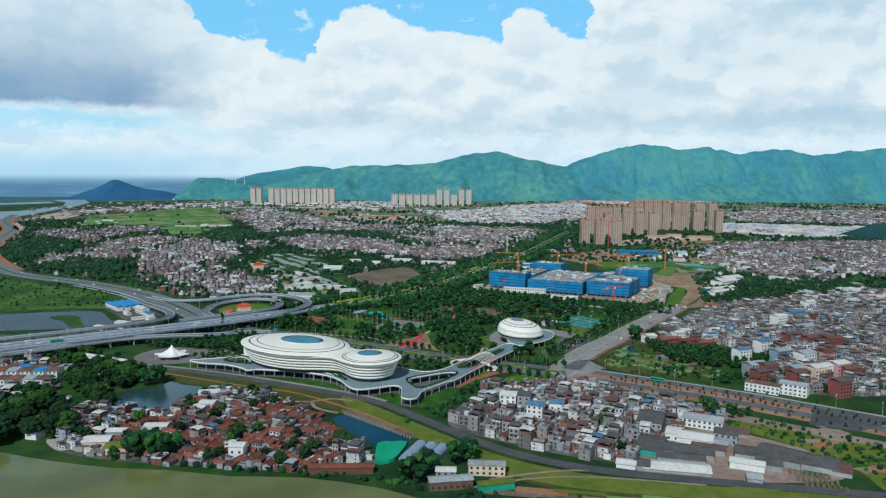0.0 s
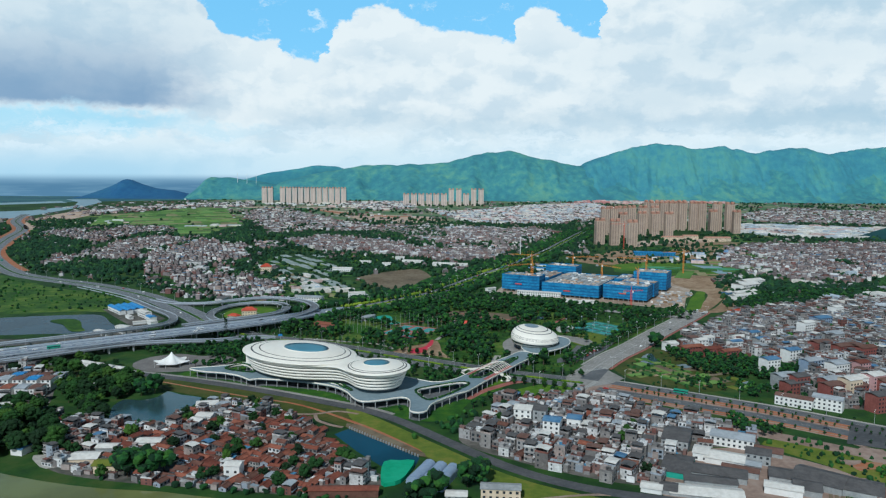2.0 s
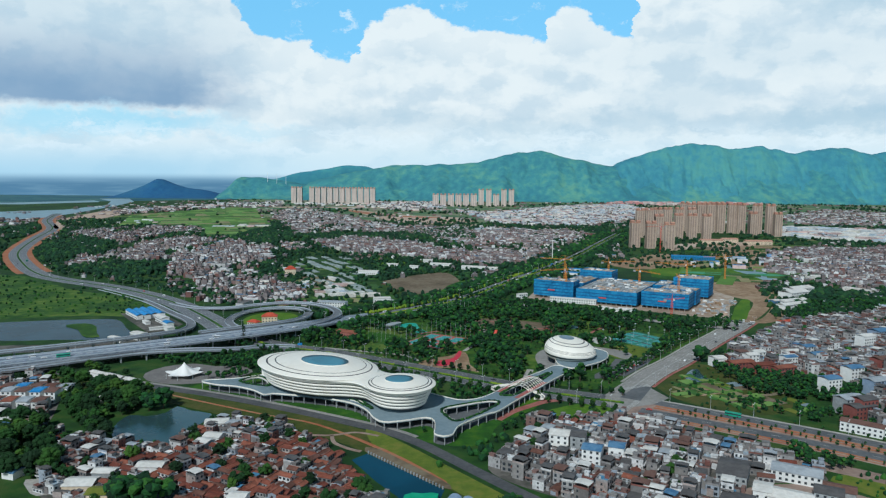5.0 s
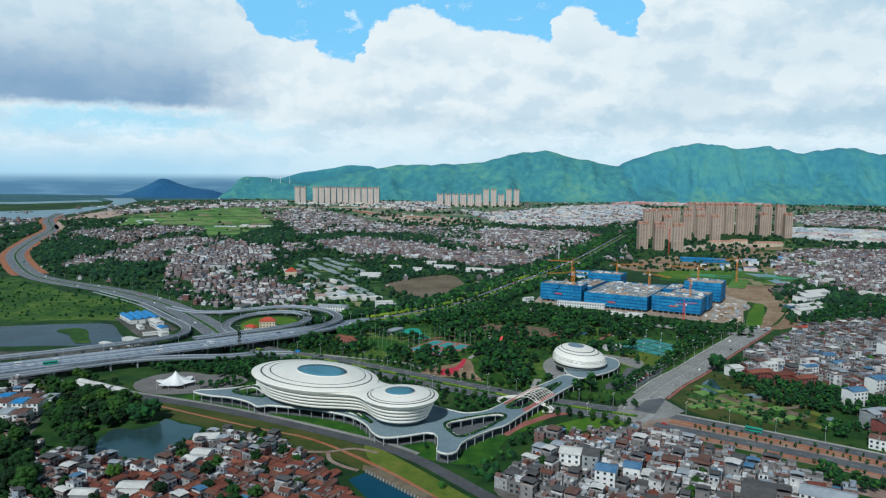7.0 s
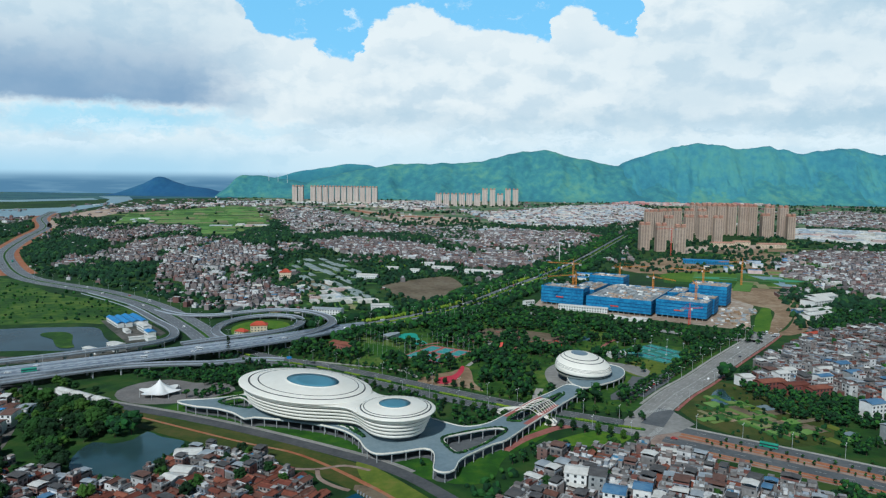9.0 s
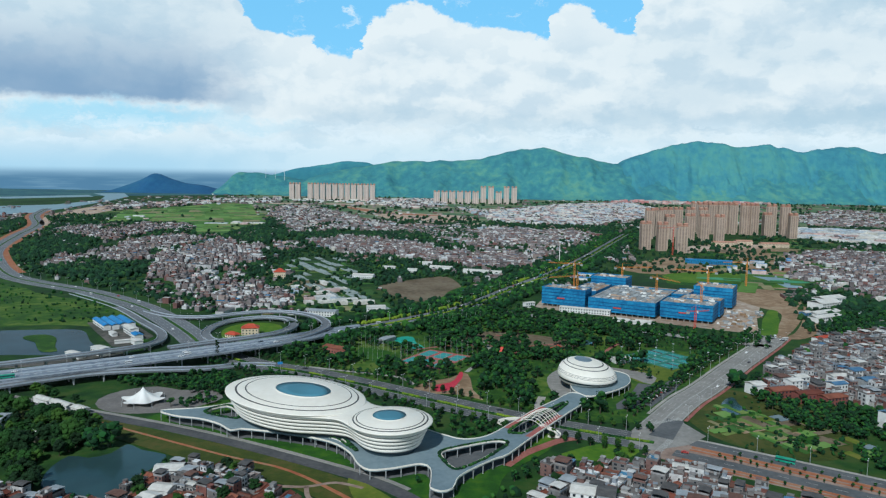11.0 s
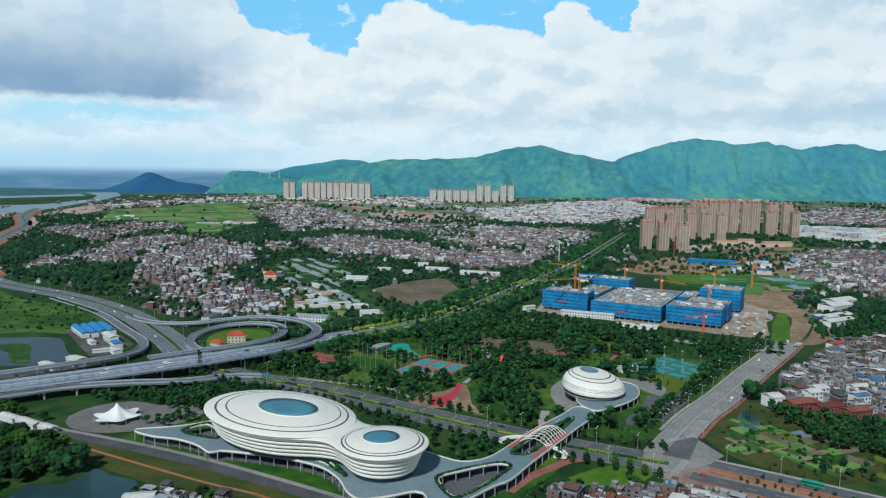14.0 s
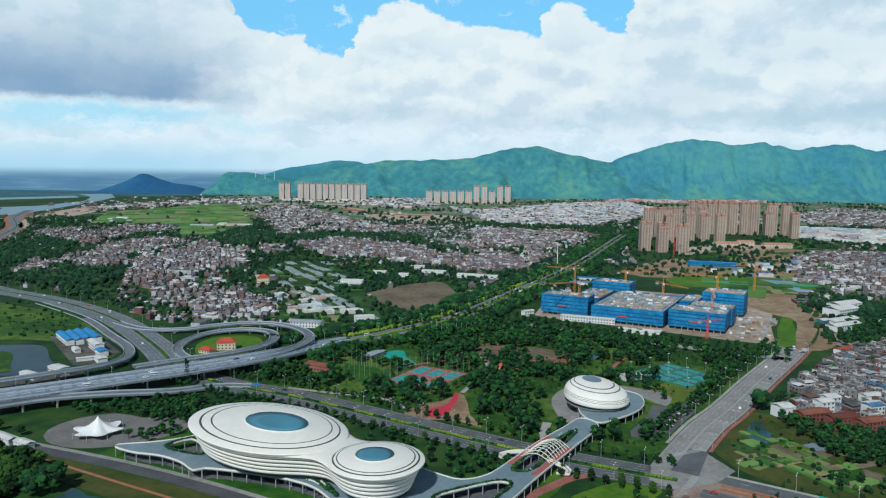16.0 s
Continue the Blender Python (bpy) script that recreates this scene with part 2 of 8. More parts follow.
M["concrete_road"] = material("concrete_road", [(0.22, 0.215, 0.20), (0.28, 0.27, 0.255), (0.34, 0.33, 0.31)], 0.9, 0.25, 0.04)
M["concrete"] = material("concrete", [(0.235, 0.25, 0.255), (0.31, 0.325, 0.33), (0.39, 0.405, 0.41)], 0.85, 0.5, 0.06)
M["paving"] = material("paving", [(0.30, 0.29, 0.265), (0.38, 0.365, 0.335), (0.46, 0.44, 0.41)], 0.9, 0.5, 0.08)
M["plaza"] = material("grey_pink_plaza_paving", [(0.15, 0.14, 0.135), (0.19, 0.178, 0.17), (0.23, 0.215, 0.205)], 0.9, 0.4, 0.06)
M["red_paving"] = material("red_paving", [(0.25, 0.085, 0.07), (0.33, 0.12, 0.10), (0.38, 0.17, 0.14)], 0.9, 0.5, 0.08)
M["red_court"] = material("red_rubber", [(0.50, 0.035, 0.065), (0.60, 0.05, 0.085)], 0.85, 0.4, 0.05)
M["deck"] = material("deck_surface", [(0.15, 0.21, 0.245), (0.185, 0.25, 0.285), (0.22, 0.285, 0.315)], 0.85, 0.3, 0.05)
M["viaduct_deck"] = material("viaduct_concrete_deck", [(0.15, 0.185, 0.235), (0.19, 0.23, 0.285), (0.24, 0.285, 0.34)], 0.9, 0.3, 0.04)
M["viaduct_edge"] = material("pale_blue_grey_parapet", [(0.34, 0.39, 0.45), (0.45, 0.50, 0.56)], 0.85, 0.4, 0.06)
M["pink_wall"] = material("pink_rendered_wall", [(0.46, 0.27, 0.27), (0.55, 0.34, 0.34)], 0.9, 0.6, 0.1)
M["brick_red"] = material("red_brick", [(0.20, 0.062, 0.052), (0.28, 0.095, 0.08)], 0.9, 0.8, 0.1)
M["line"] = material("road_paint", [(0.34, 0.34, 0.33), (0.52, 0.52, 0.50)], 0.7, 0.6, 0.2)
M["white_panel"] = material("white_panel", [(0.79, 0.755, 0.675), (0.83, 0.795, 0.715), (0.86, 0.825, 0.75)], 0.55, 0.25, 0.05)
M["white_wall"] = material("white_wall", [(0.68, 0.68, 0.66), (0.80, 0.80, 0.78)], 0.8, 0.5, 0.1)
M["groove"] = material("dark_groove", [(0.06, 0.065, 0.07), (0.10, 0.105, 0.11)], 0.7, 0.5, 0.1)
M["grey_louver"] = material("grey_louver", [(0.20, 0.215, 0.225), (0.28, 0.295, 0.305)], 0.55, 0.6, 0.1)
M["membrane"] = material("white_membrane", [(0.80, 0.79, 0.76), (0.85, 0.84, 0.82)], 0.6, 0.2, 0.05)
M["skylight"] = glass_like("blue_skylight", (0.10, 0.27, 0.36), 0.55, shine=0.15)
M["skylight_grey"] = glass_like("grey_blue_skylight", (0.16, 0.22, 0.27), 0.3)
M["dark_glass"] = glass_like("dark_glass", (0.035, 0.06, 0.075), 0.12)
M["window"] = glass_like("window_glass", (0.04, 0.05, 0.06), 0.15)
M["river"] = glass_like("river_water", (0.185, 0.205, 0.075), 0.12, 0.12, 0.35)
M["pond"] = glass_like("pond_water", (0.042, 0.088, 0.098), 0.18, 0.05, 0.4)
M["blue_pond"] = glass_like("blue_pond_water", (0.012, 0.07, 0.12), 0.2, 0.05, 0.4, 0.06)
M["grey_pond"] = glass_like("grey_pond_water", (0.028, 0.066, 0.092), 0.25, 0.05, 0.4, 0.03)
M["net"] = material("blue_netting", [(0.010, 0.12, 0.28), (0.016, 0.19, 0.40), (0.035, 0.27, 0.50)], 0.75, 0.35, 0.08, 0.25)
M["net_band"] = material("dark_blue_netting_seam", [(0.006, 0.055, 0.16), (0.010, 0.08, 0.22)], 0.8, 0.4, 0.1)
M["blue_roof"] = material("blue_sheet_metal", [(0.025, 0.19, 0.47), (0.05, 0.28, 0.60)], 0.5, 0.3, 0.1)
M["dull_blue"] = material("weathered_blue_roof", [(0.055, 0.14, 0.26), (0.09, 0.20, 0.34), (0.13, 0.24, 0.36)], 0.6, 0.5, 0.1)
M["green_roof"] = material("green_sheet_metal", [(0.02, 0.28, 0.18), (0.05, 0.38, 0.26)], 0.5, 0.3, 0.1)
M["grey_roof"] = material("grey_sheet_metal", [(0.30, 0.33, 0.36), (0.42, 0.45, 0.48)], 0.5, 0.4, 0.1)
M["plastic_film"] = material("dusty_greenhouse_film", [(0.17, 0.22, 0.21), (0.25, 0.30, 0.29), (0.34, 0.38, 0.37)], 0.6, 0.3, 0.05)
M["white_roof"] = material("white_sheet_metal", [(0.58, 0.56, 0.52), (0.74, 0.72, 0.68)], 0.55, 0.4, 0.1)
M["dark_sheet"] = material("dark_sheet_roof", [(0.07, 0.068, 0.07), (0.12, 0.115, 0.115)], 0.8, 0.5, 0.15, 0.05)
M["brown_sheet"] = material("brown_sheet_roof", [(0.12, 0.062, 0.048), (0.18, 0.10, 0.08)], 0.8, 0.5, 0.15, 0.05)
M["crane"] = material("crane_paint", [(0.62, 0.20, 0.03), (0.72, 0.30, 0.06)], 0.6, 0.6, 0.2)
M["crane_red"] = material("red_crane_paint", [(0.55, 0.06, 0.04), (0.65, 0.10, 0.07)], 0.6, 0.6, 0.2)
M["galv"] = material("galvanised_steel", [(0.45, 0.47, 0.48), (0.58, 0.60, 0.61)], 0.5, 0.8, 0.2, metal=0.3)
M["court_teal"] = material("teal_court", [(0.045, 0.27, 0.27), (0.07, 0.34, 0.33)], 0.8, 0.3, 0.05)
M["court_blue"] = material("blue_court", [(0.05, 0.27, 0.42), (0.08, 0.35, 0.50)], 0.8, 0.3, 0.05)
M["court_green"] = material("green_court", [(0.03, 0.17, 0.13), (0.045, 0.22, 0.16)], 0.8, 0.3, 0.05)
M["court_red"] = material("red_court", [(0.34, 0.10, 0.09), (0.42, 0.15, 0.13)], 0.8, 0.3, 0.05)
M["turquoise"] = material("turquoise_rubber", [(0.02, 0.30, 0.22), (0.05, 0.40, 0.31)], 0.8, 0.3, 0.05)
M["red_roof"] = material("red_roof_tile", [(0.40, 0.06, 0.03), (0.52, 0.09, 0.05)], 0.7, 0.5, 0.1)
M["cream"] = material("cream_plaster", [(0.62, 0.50, 0.36), (0.72, 0.60, 0.45)], 0.85, 0.5, 0.1)
M["bark"] = material("bark", [(0.06, 0.045, 0.03), (0.11, 0.085, 0.06)], 0.95, 2.0, 0.3)
M["leaf"] = material("leaves", [(0.005, 0.026, 0.006), (0.009, 0.042, 0.008), (0.018, 0.070, 0.010), (0.007, 0.032, 0.007), (0.044, 0.108, 0.012), (0.011, 0.050, 0.009), (0.028, 0.086, 0.011)], 0.9, 0.9, 0.08, 0.35, vary="object", bump_scale=1.1)
M["leaf_far"] = material("far_leaves", [(0.005, 0.028, 0.010), (0.008, 0.046, 0.014), (0.016, 0.082, 0.018), (0.006, 0.036, 0.012), (0.038, 0.128, 0.018), (0.010, 0.060, 0.016), (0.022, 0.098, 0.018)], 0.95, 0.3, 0.03, 0.5, vary="island", bump_scale=0.5)
# leaf greens of the plain, with blue mixed in for distance haze
M["leaf_plain"] = material("hazed_leaves", [(0.007, 0.034, 0.016), (0.010, 0.046, 0.020), (0.017, 0.066, 0.024), (0.008, 0.038, 0.018), (0.030, 0.088, 0.024), (0.012, 0.054, 0.022)], 0.95, 0.3, 0.03, 0.5, vary="island", bump_scale=0.5)
M["leaf_yellow"] = material("yellow_green_hedge", [(0.10, 0.19, 0.015), (0.17, 0.26, 0.02), (0.24, 0.31, 0.03)], 0.9, 0.7, 0.1, 0.3)
M["field_strip"] = material("crop_rows", [(0.060, 0.165, 0.030), (0.11, 0.23, 0.04), (0.19, 0.27, 0.07), (0.045, 0.12, 0.025), (0.26, 0.24, 0.12), (0.09, 0.19, 0.035)], 0.95, 0.05, 0.01, vary="island")
M["pale_far"] = material("pale_sheet_roof", [(0.74, 0.74, 0.74), (0.80, 0.78, 0.74), (0.58, 0.62, 0.66), (0.76, 0.72, 0.66), (0.66, 0.48, 0.45), (0.50, 0.58, 0.66)], 0.7, 0.2, 0.04, vary="island")
M["pink_far"] = material("pinkish_far_roof", [(0.62, 0.30, 0.29), (0.70, 0.42, 0.40), (0.66, 0.58, 0.55), (0.56, 0.25, 0.24)], 0.8, 0.1, 0.03, vary="island")
M["netting_green"] = material("green_dust_net", [(0.05, 0.24, 0.12), (0.09, 0.33, 0.18)], 0.9, 0.1, 0.03)
WALLS = [(0.29, 0.25, 0.25), (0.17, 0.14, 0.145), (0.24, 0.205, 0.205), (0.52, 0.51, 0.51), (0.20, 0.10, 0.09), (0.21, 0.19, 0.19), (0.29, 0.25, 0.255), (0.66, 0.66, 0.65), (0.15, 0.13, 0.13), (0.33, 0.27, 0.245), (0.22, 0.145, 0.135)]
ROOFS = [(0.11, 0.107, 0.11), (0.20, 0.185, 0.18), (0.075, 0.068, 0.068), (0.33, 0.33, 0.335), (0.155, 0.078, 0.064), (0.74, 0.75, 0.75), (0.15, 0.145, 0.145), (0.26, 0.22, 0.20), (0.62, 0.61, 0.59), (0.065, 0.06, 0.062), (0.18, 0.10, 0.085), (0.10, 0.10, 0.105), (0.80, 0.81, 0.81), (0.42, 0.42, 0.44), (0.12, 0.062, 0.054), (0.30, 0.31, 0.32), (0.34, 0.24, 0.21), (0.07, 0.25, 0.46), (0.10, 0.092, 0.09), (0.50, 0.48, 0.45)]
VILLAGE_ROOFS = [(0.119, 0.115, 0.115), (0.178, 0.162, 0.157), (0.064, 0.06, 0.06), (0.281, 0.276, 0.276), (0.14, 0.072, 0.06), (0.72, 0.72, 0.72), (0.136, 0.132, 0.132), (0.187, 0.145, 0.132), (0.055, 0.051, 0.053), (0.153, 0.085, 0.072), (0.102, 0.1, 0.102), (0.221, 0.204, 0.196), (0.102, 0.06, 0.051), (0.78, 0.78, 0.77), (0.145, 0.14, 0.136), (0.238, 0.17, 0.153), (0.085, 0.255, 0.425), (0.085, 0.081, 0.081), (0.374, 0.37, 0.365), (0.34, 0.425, 0.493)]
VILLAGE_WALLS = [(0.343, 0.335, 0.335), (0.172, 0.156, 0.152), (0.281, 0.269, 0.265), (0.62, 0.615, 0.61), (0.211, 0.09, 0.074), (0.218, 0.207, 0.203), (0.406, 0.398, 0.39), (0.72, 0.72, 0.72), (0.203, 0.195, 0.191), (0.39, 0.328, 0.304), (0.226, 0.133, 0.117), (0.312, 0.351, 0.406), (0.265, 0.25, 0.242)]
M["village_wall"] = material("village_wall", VILLAGE_WALLS, 0.9, 0.5, 0.1, vary="island")
M["village_roof"] = material("village_flat_roof", VILLAGE_ROOFS, 0.9, 0.5, 0.12, vary="island", spots=((0.10, 0.09, 0.085), 0.5, 0.03))
M["house_wall"] = material("house_wall", VILLAGE_WALLS, 0.9, 0.6, 0.12, vary="object", spots=((0.20, 0.19, 0.17), 0.35, 0.02))
M["house_roof"] = material("flat_roof", VILLAGE_ROOFS, 0.9, 0.5, 0.15, vary="object", spots=((0.12, 0.11, 0.10), 0.5, 0.02))
M["tile_roof"] = material("clay_tile_roof", [(0.165, 0.050, 0.034), (0.225, 0.072, 0.046), (0.27, 0.095, 0.06), (0.15, 0.07, 0.052)], 0.9, 0.7, 0.15, 0.12, vary="object", bump_scale=2.5)
M["tile_roof_far"] = material("clay_tile_roof_far", [(0.165, 0.050, 0.034), (0.225, 0.072, 0.046), (0.27, 0.095, 0.06), (0.15, 0.07, 0.052)], 0.9, 0.7, 0.15, vary="island")
M["house_wall_far"] = material("house_wall_far", WALLS, 0.9, 0.3, 0.05, vary="island")
M["house_roof_far"] = material("flat_roof_far", ROOFS, 0.9, 0.3, 0.05, vary="island")
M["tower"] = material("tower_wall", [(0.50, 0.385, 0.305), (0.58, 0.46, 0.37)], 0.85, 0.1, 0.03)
# bays and walls of far towers: paler copies that stand in for haze
M["hazed_bay"] = material("hazed_tower_bays", [(0.44, 0.37, 0.34), (0.50, 0.42, 0.39)], 0.85, 0.1, 0.03)
M["hazed_tower"] = material("hazed_tower_wall", [(0.66, 0.55, 0.48), (0.74, 0.62, 0.55)], 0.85, 0.1, 0.03)
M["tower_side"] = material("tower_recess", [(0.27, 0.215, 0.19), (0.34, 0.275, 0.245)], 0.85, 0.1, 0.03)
M["tower_roof"] = material("tower_roof", [(0.42, 0.22, 0.16), (0.52, 0.30, 0.22)], 0.85, 0.1, 0.03)
# the blue in these wooded slopes is distance haze put into the colour
M["mountain"] = material("hazed_mountain", [(0.042, 0.178, 0.225), (0.052, 0.208, 0.246), (0.064, 0.240, 0.258), (0.090, 0.280, 0.255), (0.128, 0.318, 0.245)], 0.98, 0.022, 0.0032, 9.0, bump_scale=0.03)
M["mountain_back"] = material("hazed_back_mountain", [(0.047, 0.200, 0.272), (0.057, 0.230, 0.292), (0.071, 0.262, 0.298), (0.096, 0.300, 0.286)], 0.98, 0.022, 0.0032, 8.0, bump_scale=0.03)
M["hazed_hill"] = material("hazed_far_hill", [(0.018, 0.090, 0.215), (0.024, 0.110, 0.240), (0.032, 0.130, 0.240)], 0.98, 0.03, 0.003, 5.0, bump_scale=0.03)
# dark wood colour shifted to blue, painting in some distance haze
M["knoll"] = material("hazed_dark_knoll", [(0.010, 0.050, 0.060), (0.014, 0.066, 0.070), (0.022, 0.086, 0.075)], 0.98, 0.03, 0.006, 5.0, bump_scale=0.05)
# farmland colours, paled and cooled to paint in distance haze
M["far_plain"] = material("hazed_far_farmland", [(0.035, 0.105, 0.060), (0.070, 0.160, 0.070), (0.150, 0.200, 0.100), (0.270, 0.250, 0.170)], 0.95, 0.012, 0.004)
# slate tint imitates haze over green scrub
M["far_scrub"] = material("hazed_far_scrub", [(0.020, 0.080, 0.115), (0.030, 0.110, 0.145), (0.050, 0.145, 0.155), (0.085, 0.175, 0.155)], 0.95, 0.02, 0.004)
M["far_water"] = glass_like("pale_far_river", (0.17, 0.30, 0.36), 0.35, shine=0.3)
M["sand"] = material("pale_sandy_earth", [(0.36, 0.25, 0.18), (0.47, 0.35, 0.27), (0.56, 0.46, 0.38)], 0.95, 0.05, 0.01)
M["car_white"] = material("white_car_paint", [(0.75, 0.75, 0.75), (0.8, 0.8, 0.8)], 0.35, 0.5, 0.1)
M["car_dark"] = material("dark_car_paint", [(0.03, 0.035, 0.05), (0.05, 0.055, 0.07)], 0.3, 0.5, 0.1)
M["car_red"] = material("red_car_paint", [(0.40, 0.04, 0.03), (0.46, 0.06, 0.05)], 0.35, 0.5, 0.1)
M["rubber"] = material("tyre_rubber", [(0.02, 0.02, 0.02), (0.03, 0.03, 0.03)], 0.9)

# ---- building tools ----
def mesh_of(name, verts, faces, mats, slots=None, smooth=False):
    me = bpy.data.meshes.new(name)
    me.from_pydata([tuple(v) for v in verts], [], faces)
    for m in mats if isinstance(mats, (list, tuple)) else [mats]:
        me.materials.append(m)
    if slots:
        me.polygons.foreach_set("material_index", slots)
    if smooth:
        me.polygons.foreach_set("use_smooth", [True] * len(me.polygons))
    me.update()
    return me


def bm_mesh(name, bm, mats, smooth=False):
    me = bpy.data.meshes.new(name)
    bm.to_mesh(me)
    bm.free()
    for m in mats if isinstance(mats, (list, tuple)) else [mats]:
        me.materials.append(m)
    if smooth:
        me.polygons.foreach_set("use_smooth", [True] * len(me.polygons))
    return me


def part(name, me, parent, label="", m=None, kind=""):
    """Links a mesh (or bmesh data) as one object under a thing or a part."""
    ob = new(name, me)
    ob.parent = parent
    if m is not None:
        ob.matrix_basis = m
    return tagged(ob, label=label, kind=kind)


def thing(name, me, label, category, m=None, group="", kind=""):
    ob = new(name, me)
    if m is not None:
        ob.matrix_basis = m
    return tagged(ob, label, category, group, kind)


class Shape:
    """Collects boxes, prisms and tubes into one mesh."""

    def __init__(self):
        self.v, self.f, self.s = [], [], []

    def add(self, verts, faces, slot=0):
        n = len(self.v)
        self.v += [tuple(p) for p in verts]
        self.f += [tuple(i + n for i in f) for f in faces]
        self.s += [slot] * len(faces)
        return self

    def box(self, x0, y0, z0, x1, y1, z1, slot=0, m=None):
        p = [Vector((x, y, z)) for z in (z0, z1) for x, y in ((x0, y0), (x1, y0), (x1, y1), (x0, y1))]
        if m is not None:
            p = [m @ q for q in p]
        return self.add(p, [(3, 2, 1, 0), (4, 5, 6, 7), (0, 1, 5, 4), (1, 2, 6, 5), (2, 3, 7, 6), (3, 0, 4, 7)], slot)

    def gable(self, x0, y0, z0, x1, y1, rise, over=0.5, slot=0, thick=0.25):
        """A ridged roof along x."""
        ym, x0, x1, y0, y1 = (y0 + y1) / 2, x0 - over, x1 + over, y0 - over, y1 + over
        p = []
        for x in (x0, x1):
            p += [(x, y0, z0), (x, ym, z0 + rise), (x, y1, z0), (x, y1, z0 + thick), (x, ym, z0 + rise + thick), (x, y0, z0 + thick)]
        f = [(0, 5, 4, 1), (1, 4, 3, 2), (7, 10, 11, 6), (8, 9, 10, 7)]
        for i in range(6):
            f.append((i, (i + 1) % 6, (i + 1) % 6 + 6, i + 6))
        return self.add(p, f, slot)

    def tube(self, a, b, r0, r1=None, n=6, slot=0):
        a, b = Vector(a), Vector(b)
        r1 = r0 if r1 is None else r1
        d = (b - a).normalized()
        u = d.orthogonal().normalized()
        w = d.cross(u)
        p = []
        for c, r in ((a, r0), (b, r1)):
            p += [c + (u * math.cos(2 * math.pi * i / n) + w * math.sin(2 * math.pi * i / n)) * r for i in range(n)]
        f = [(i, (i + 1) % n, (i + 1) % n + n, i + n) for i in range(n)] + [tuple(range(n - 1, -1, -1)), tuple(range(n, 2 * n))]
        return self.add(p, f, slot)

    def pipe(self, points, r, n=5, slot=0):
        """A bent tube through points."""
        pts = [Vector(p) for p in points]
        rows = []
        for i, p in enumerate(pts):
            d = (pts[min(i + 1, len(pts) - 1)] - pts[max(i - 1, 0)]).normalized()
            u = d.cross(Vector((1, 0, 0)) if abs(d.x) < 0.8 else Vector((0, 1, 0))).normalized()
            w = d.cross(u)
            rows.append([p + (u * math.cos(2 * math.pi * k / n) + w * math.sin(2 * math.pi * k / n)) * r for k in range(n)])
        return self.loops(rows, True, True, slot)

    def loops(self, rows, closed=True, caps=True, slot=0):
        """Skins a stack of equal loops."""
        n = len(rows[0])
        p = [q for r in rows for q in r]
        f = []
        for k in range(len(rows) - 1):
            for i in range(n if closed else n - 1):
                j = (i + 1) % n
                f.append((k * n + i, k * n + j, (k + 1) * n + j, (k + 1) * n + i))
        if caps:
            f += [tuple(range(n - 1, -1, -1)), tuple(range((len(rows) - 1) * n, len(rows) * n))]
        return self.add(p, f, slot)

    def mesh(self, name, mats, smooth=False):
        return mesh_of(name, self.v, self.f, mats, self.s, smooth)


def curve(points, step=6.0, closed=False):
    """A smooth line through plan points (any dimension)."""
    pts = [np.array(p, float) for p in points]
    n, out = len(pts), []
    for i in range(n if closed else n - 1):
        if closed:
            a, b, c, d = (pts[(i + k) % n] for k in (-1, 0, 1, 2))
        else:
            a, b, c, d = pts[max(i - 1, 0)], pts[i], pts[i + 1], pts[min(i + 2, n - 1)]
        k = max(2, int(np.linalg.norm(c - b) / step))
        for j in range(k):
            t = j / k
            out.append(0.5 * (2 * b + (c - a) * t + (2 * a - 5 * b + 4 * c - d) * t * t + (3 * b - a - 3 * c + d) * t**3))
    if not closed:
        out.append(pts[-1])
    return out


def sides(line, half):
    """The line's left and right offsets in plan."""
    line = np.array(line, float)
    d = np.gradient(line[:, :2], axis=0)
    d /= np.linalg.norm(d, axis=1)[:, None] + 1e-9
    n = np.stack([-d[:, 1], d[:, 0]], 1)
    half = np.asarray(half, float).reshape(-1, 1) if np.ndim(half) else half
    return line[:, :2] + n * half, line[:, :2] - n * half


def ribbon(shape, line, off, width, z0, z1, slot=0):
    """A slab along a plan line, shifted off to its left; z from the line if it has one."""
    line = np.array(line, float)
    base = line[:, 2] if line.shape[1] > 2 else np.zeros(len(line))
    d = np.gradient(line[:, :2], axis=0)
    d /= np.linalg.norm(d, axis=1)[:, None] + 1e-9
    nrm = np.stack([-d[:, 1], d[:, 0]], 1)
    mid = line[:, :2] + nrm * off
    l, r = mid + nrm * width / 2, mid - nrm * width / 2
    n = len(line)
    rows = [[(*r[i], base[i] + z0), (*l[i], base[i] + z0), (*l[i], base[i] + z1), (*r[i], base[i] + z1)] for i in range(n)]
    shape.loops(rows, True, True, slot)
    return shape


def dashes(shape, line, off, width, z, dash=6.0, gap=9.0, slot=0):
    """Paint dashes along a plan line."""
    line = np.array(line, float)
    base = line[:, 2] if line.shape[1] > 2 else np.zeros(len(line))
    seg = np.r_[0, np.cumsum(np.linalg.norm(np.diff(line[:, :2], axis=0), axis=1))]
    at = 0.0
    while at + dash < seg[-1]:
        a, b = [np.array([np.interp(s, seg, line[:, k]) for k in range(2)]) for s in (at, at + dash)]
        h = np.interp(at + dash / 2, seg, base)
        d = (b - a) / (np.linalg.norm(b - a) + 1e-9)
        nr = np.array([-d[1], d[0]])
        a, b = a + nr * off, b + nr * off
        shape.add([(*(a - nr * width / 2), h + z), (*(b - nr * width / 2), h + z), (*(b + nr * width / 2), h + z), (*(a + nr * width / 2), h + z)], [(0, 1, 2, 3)], slot)
        at += dash + gap
    return shape


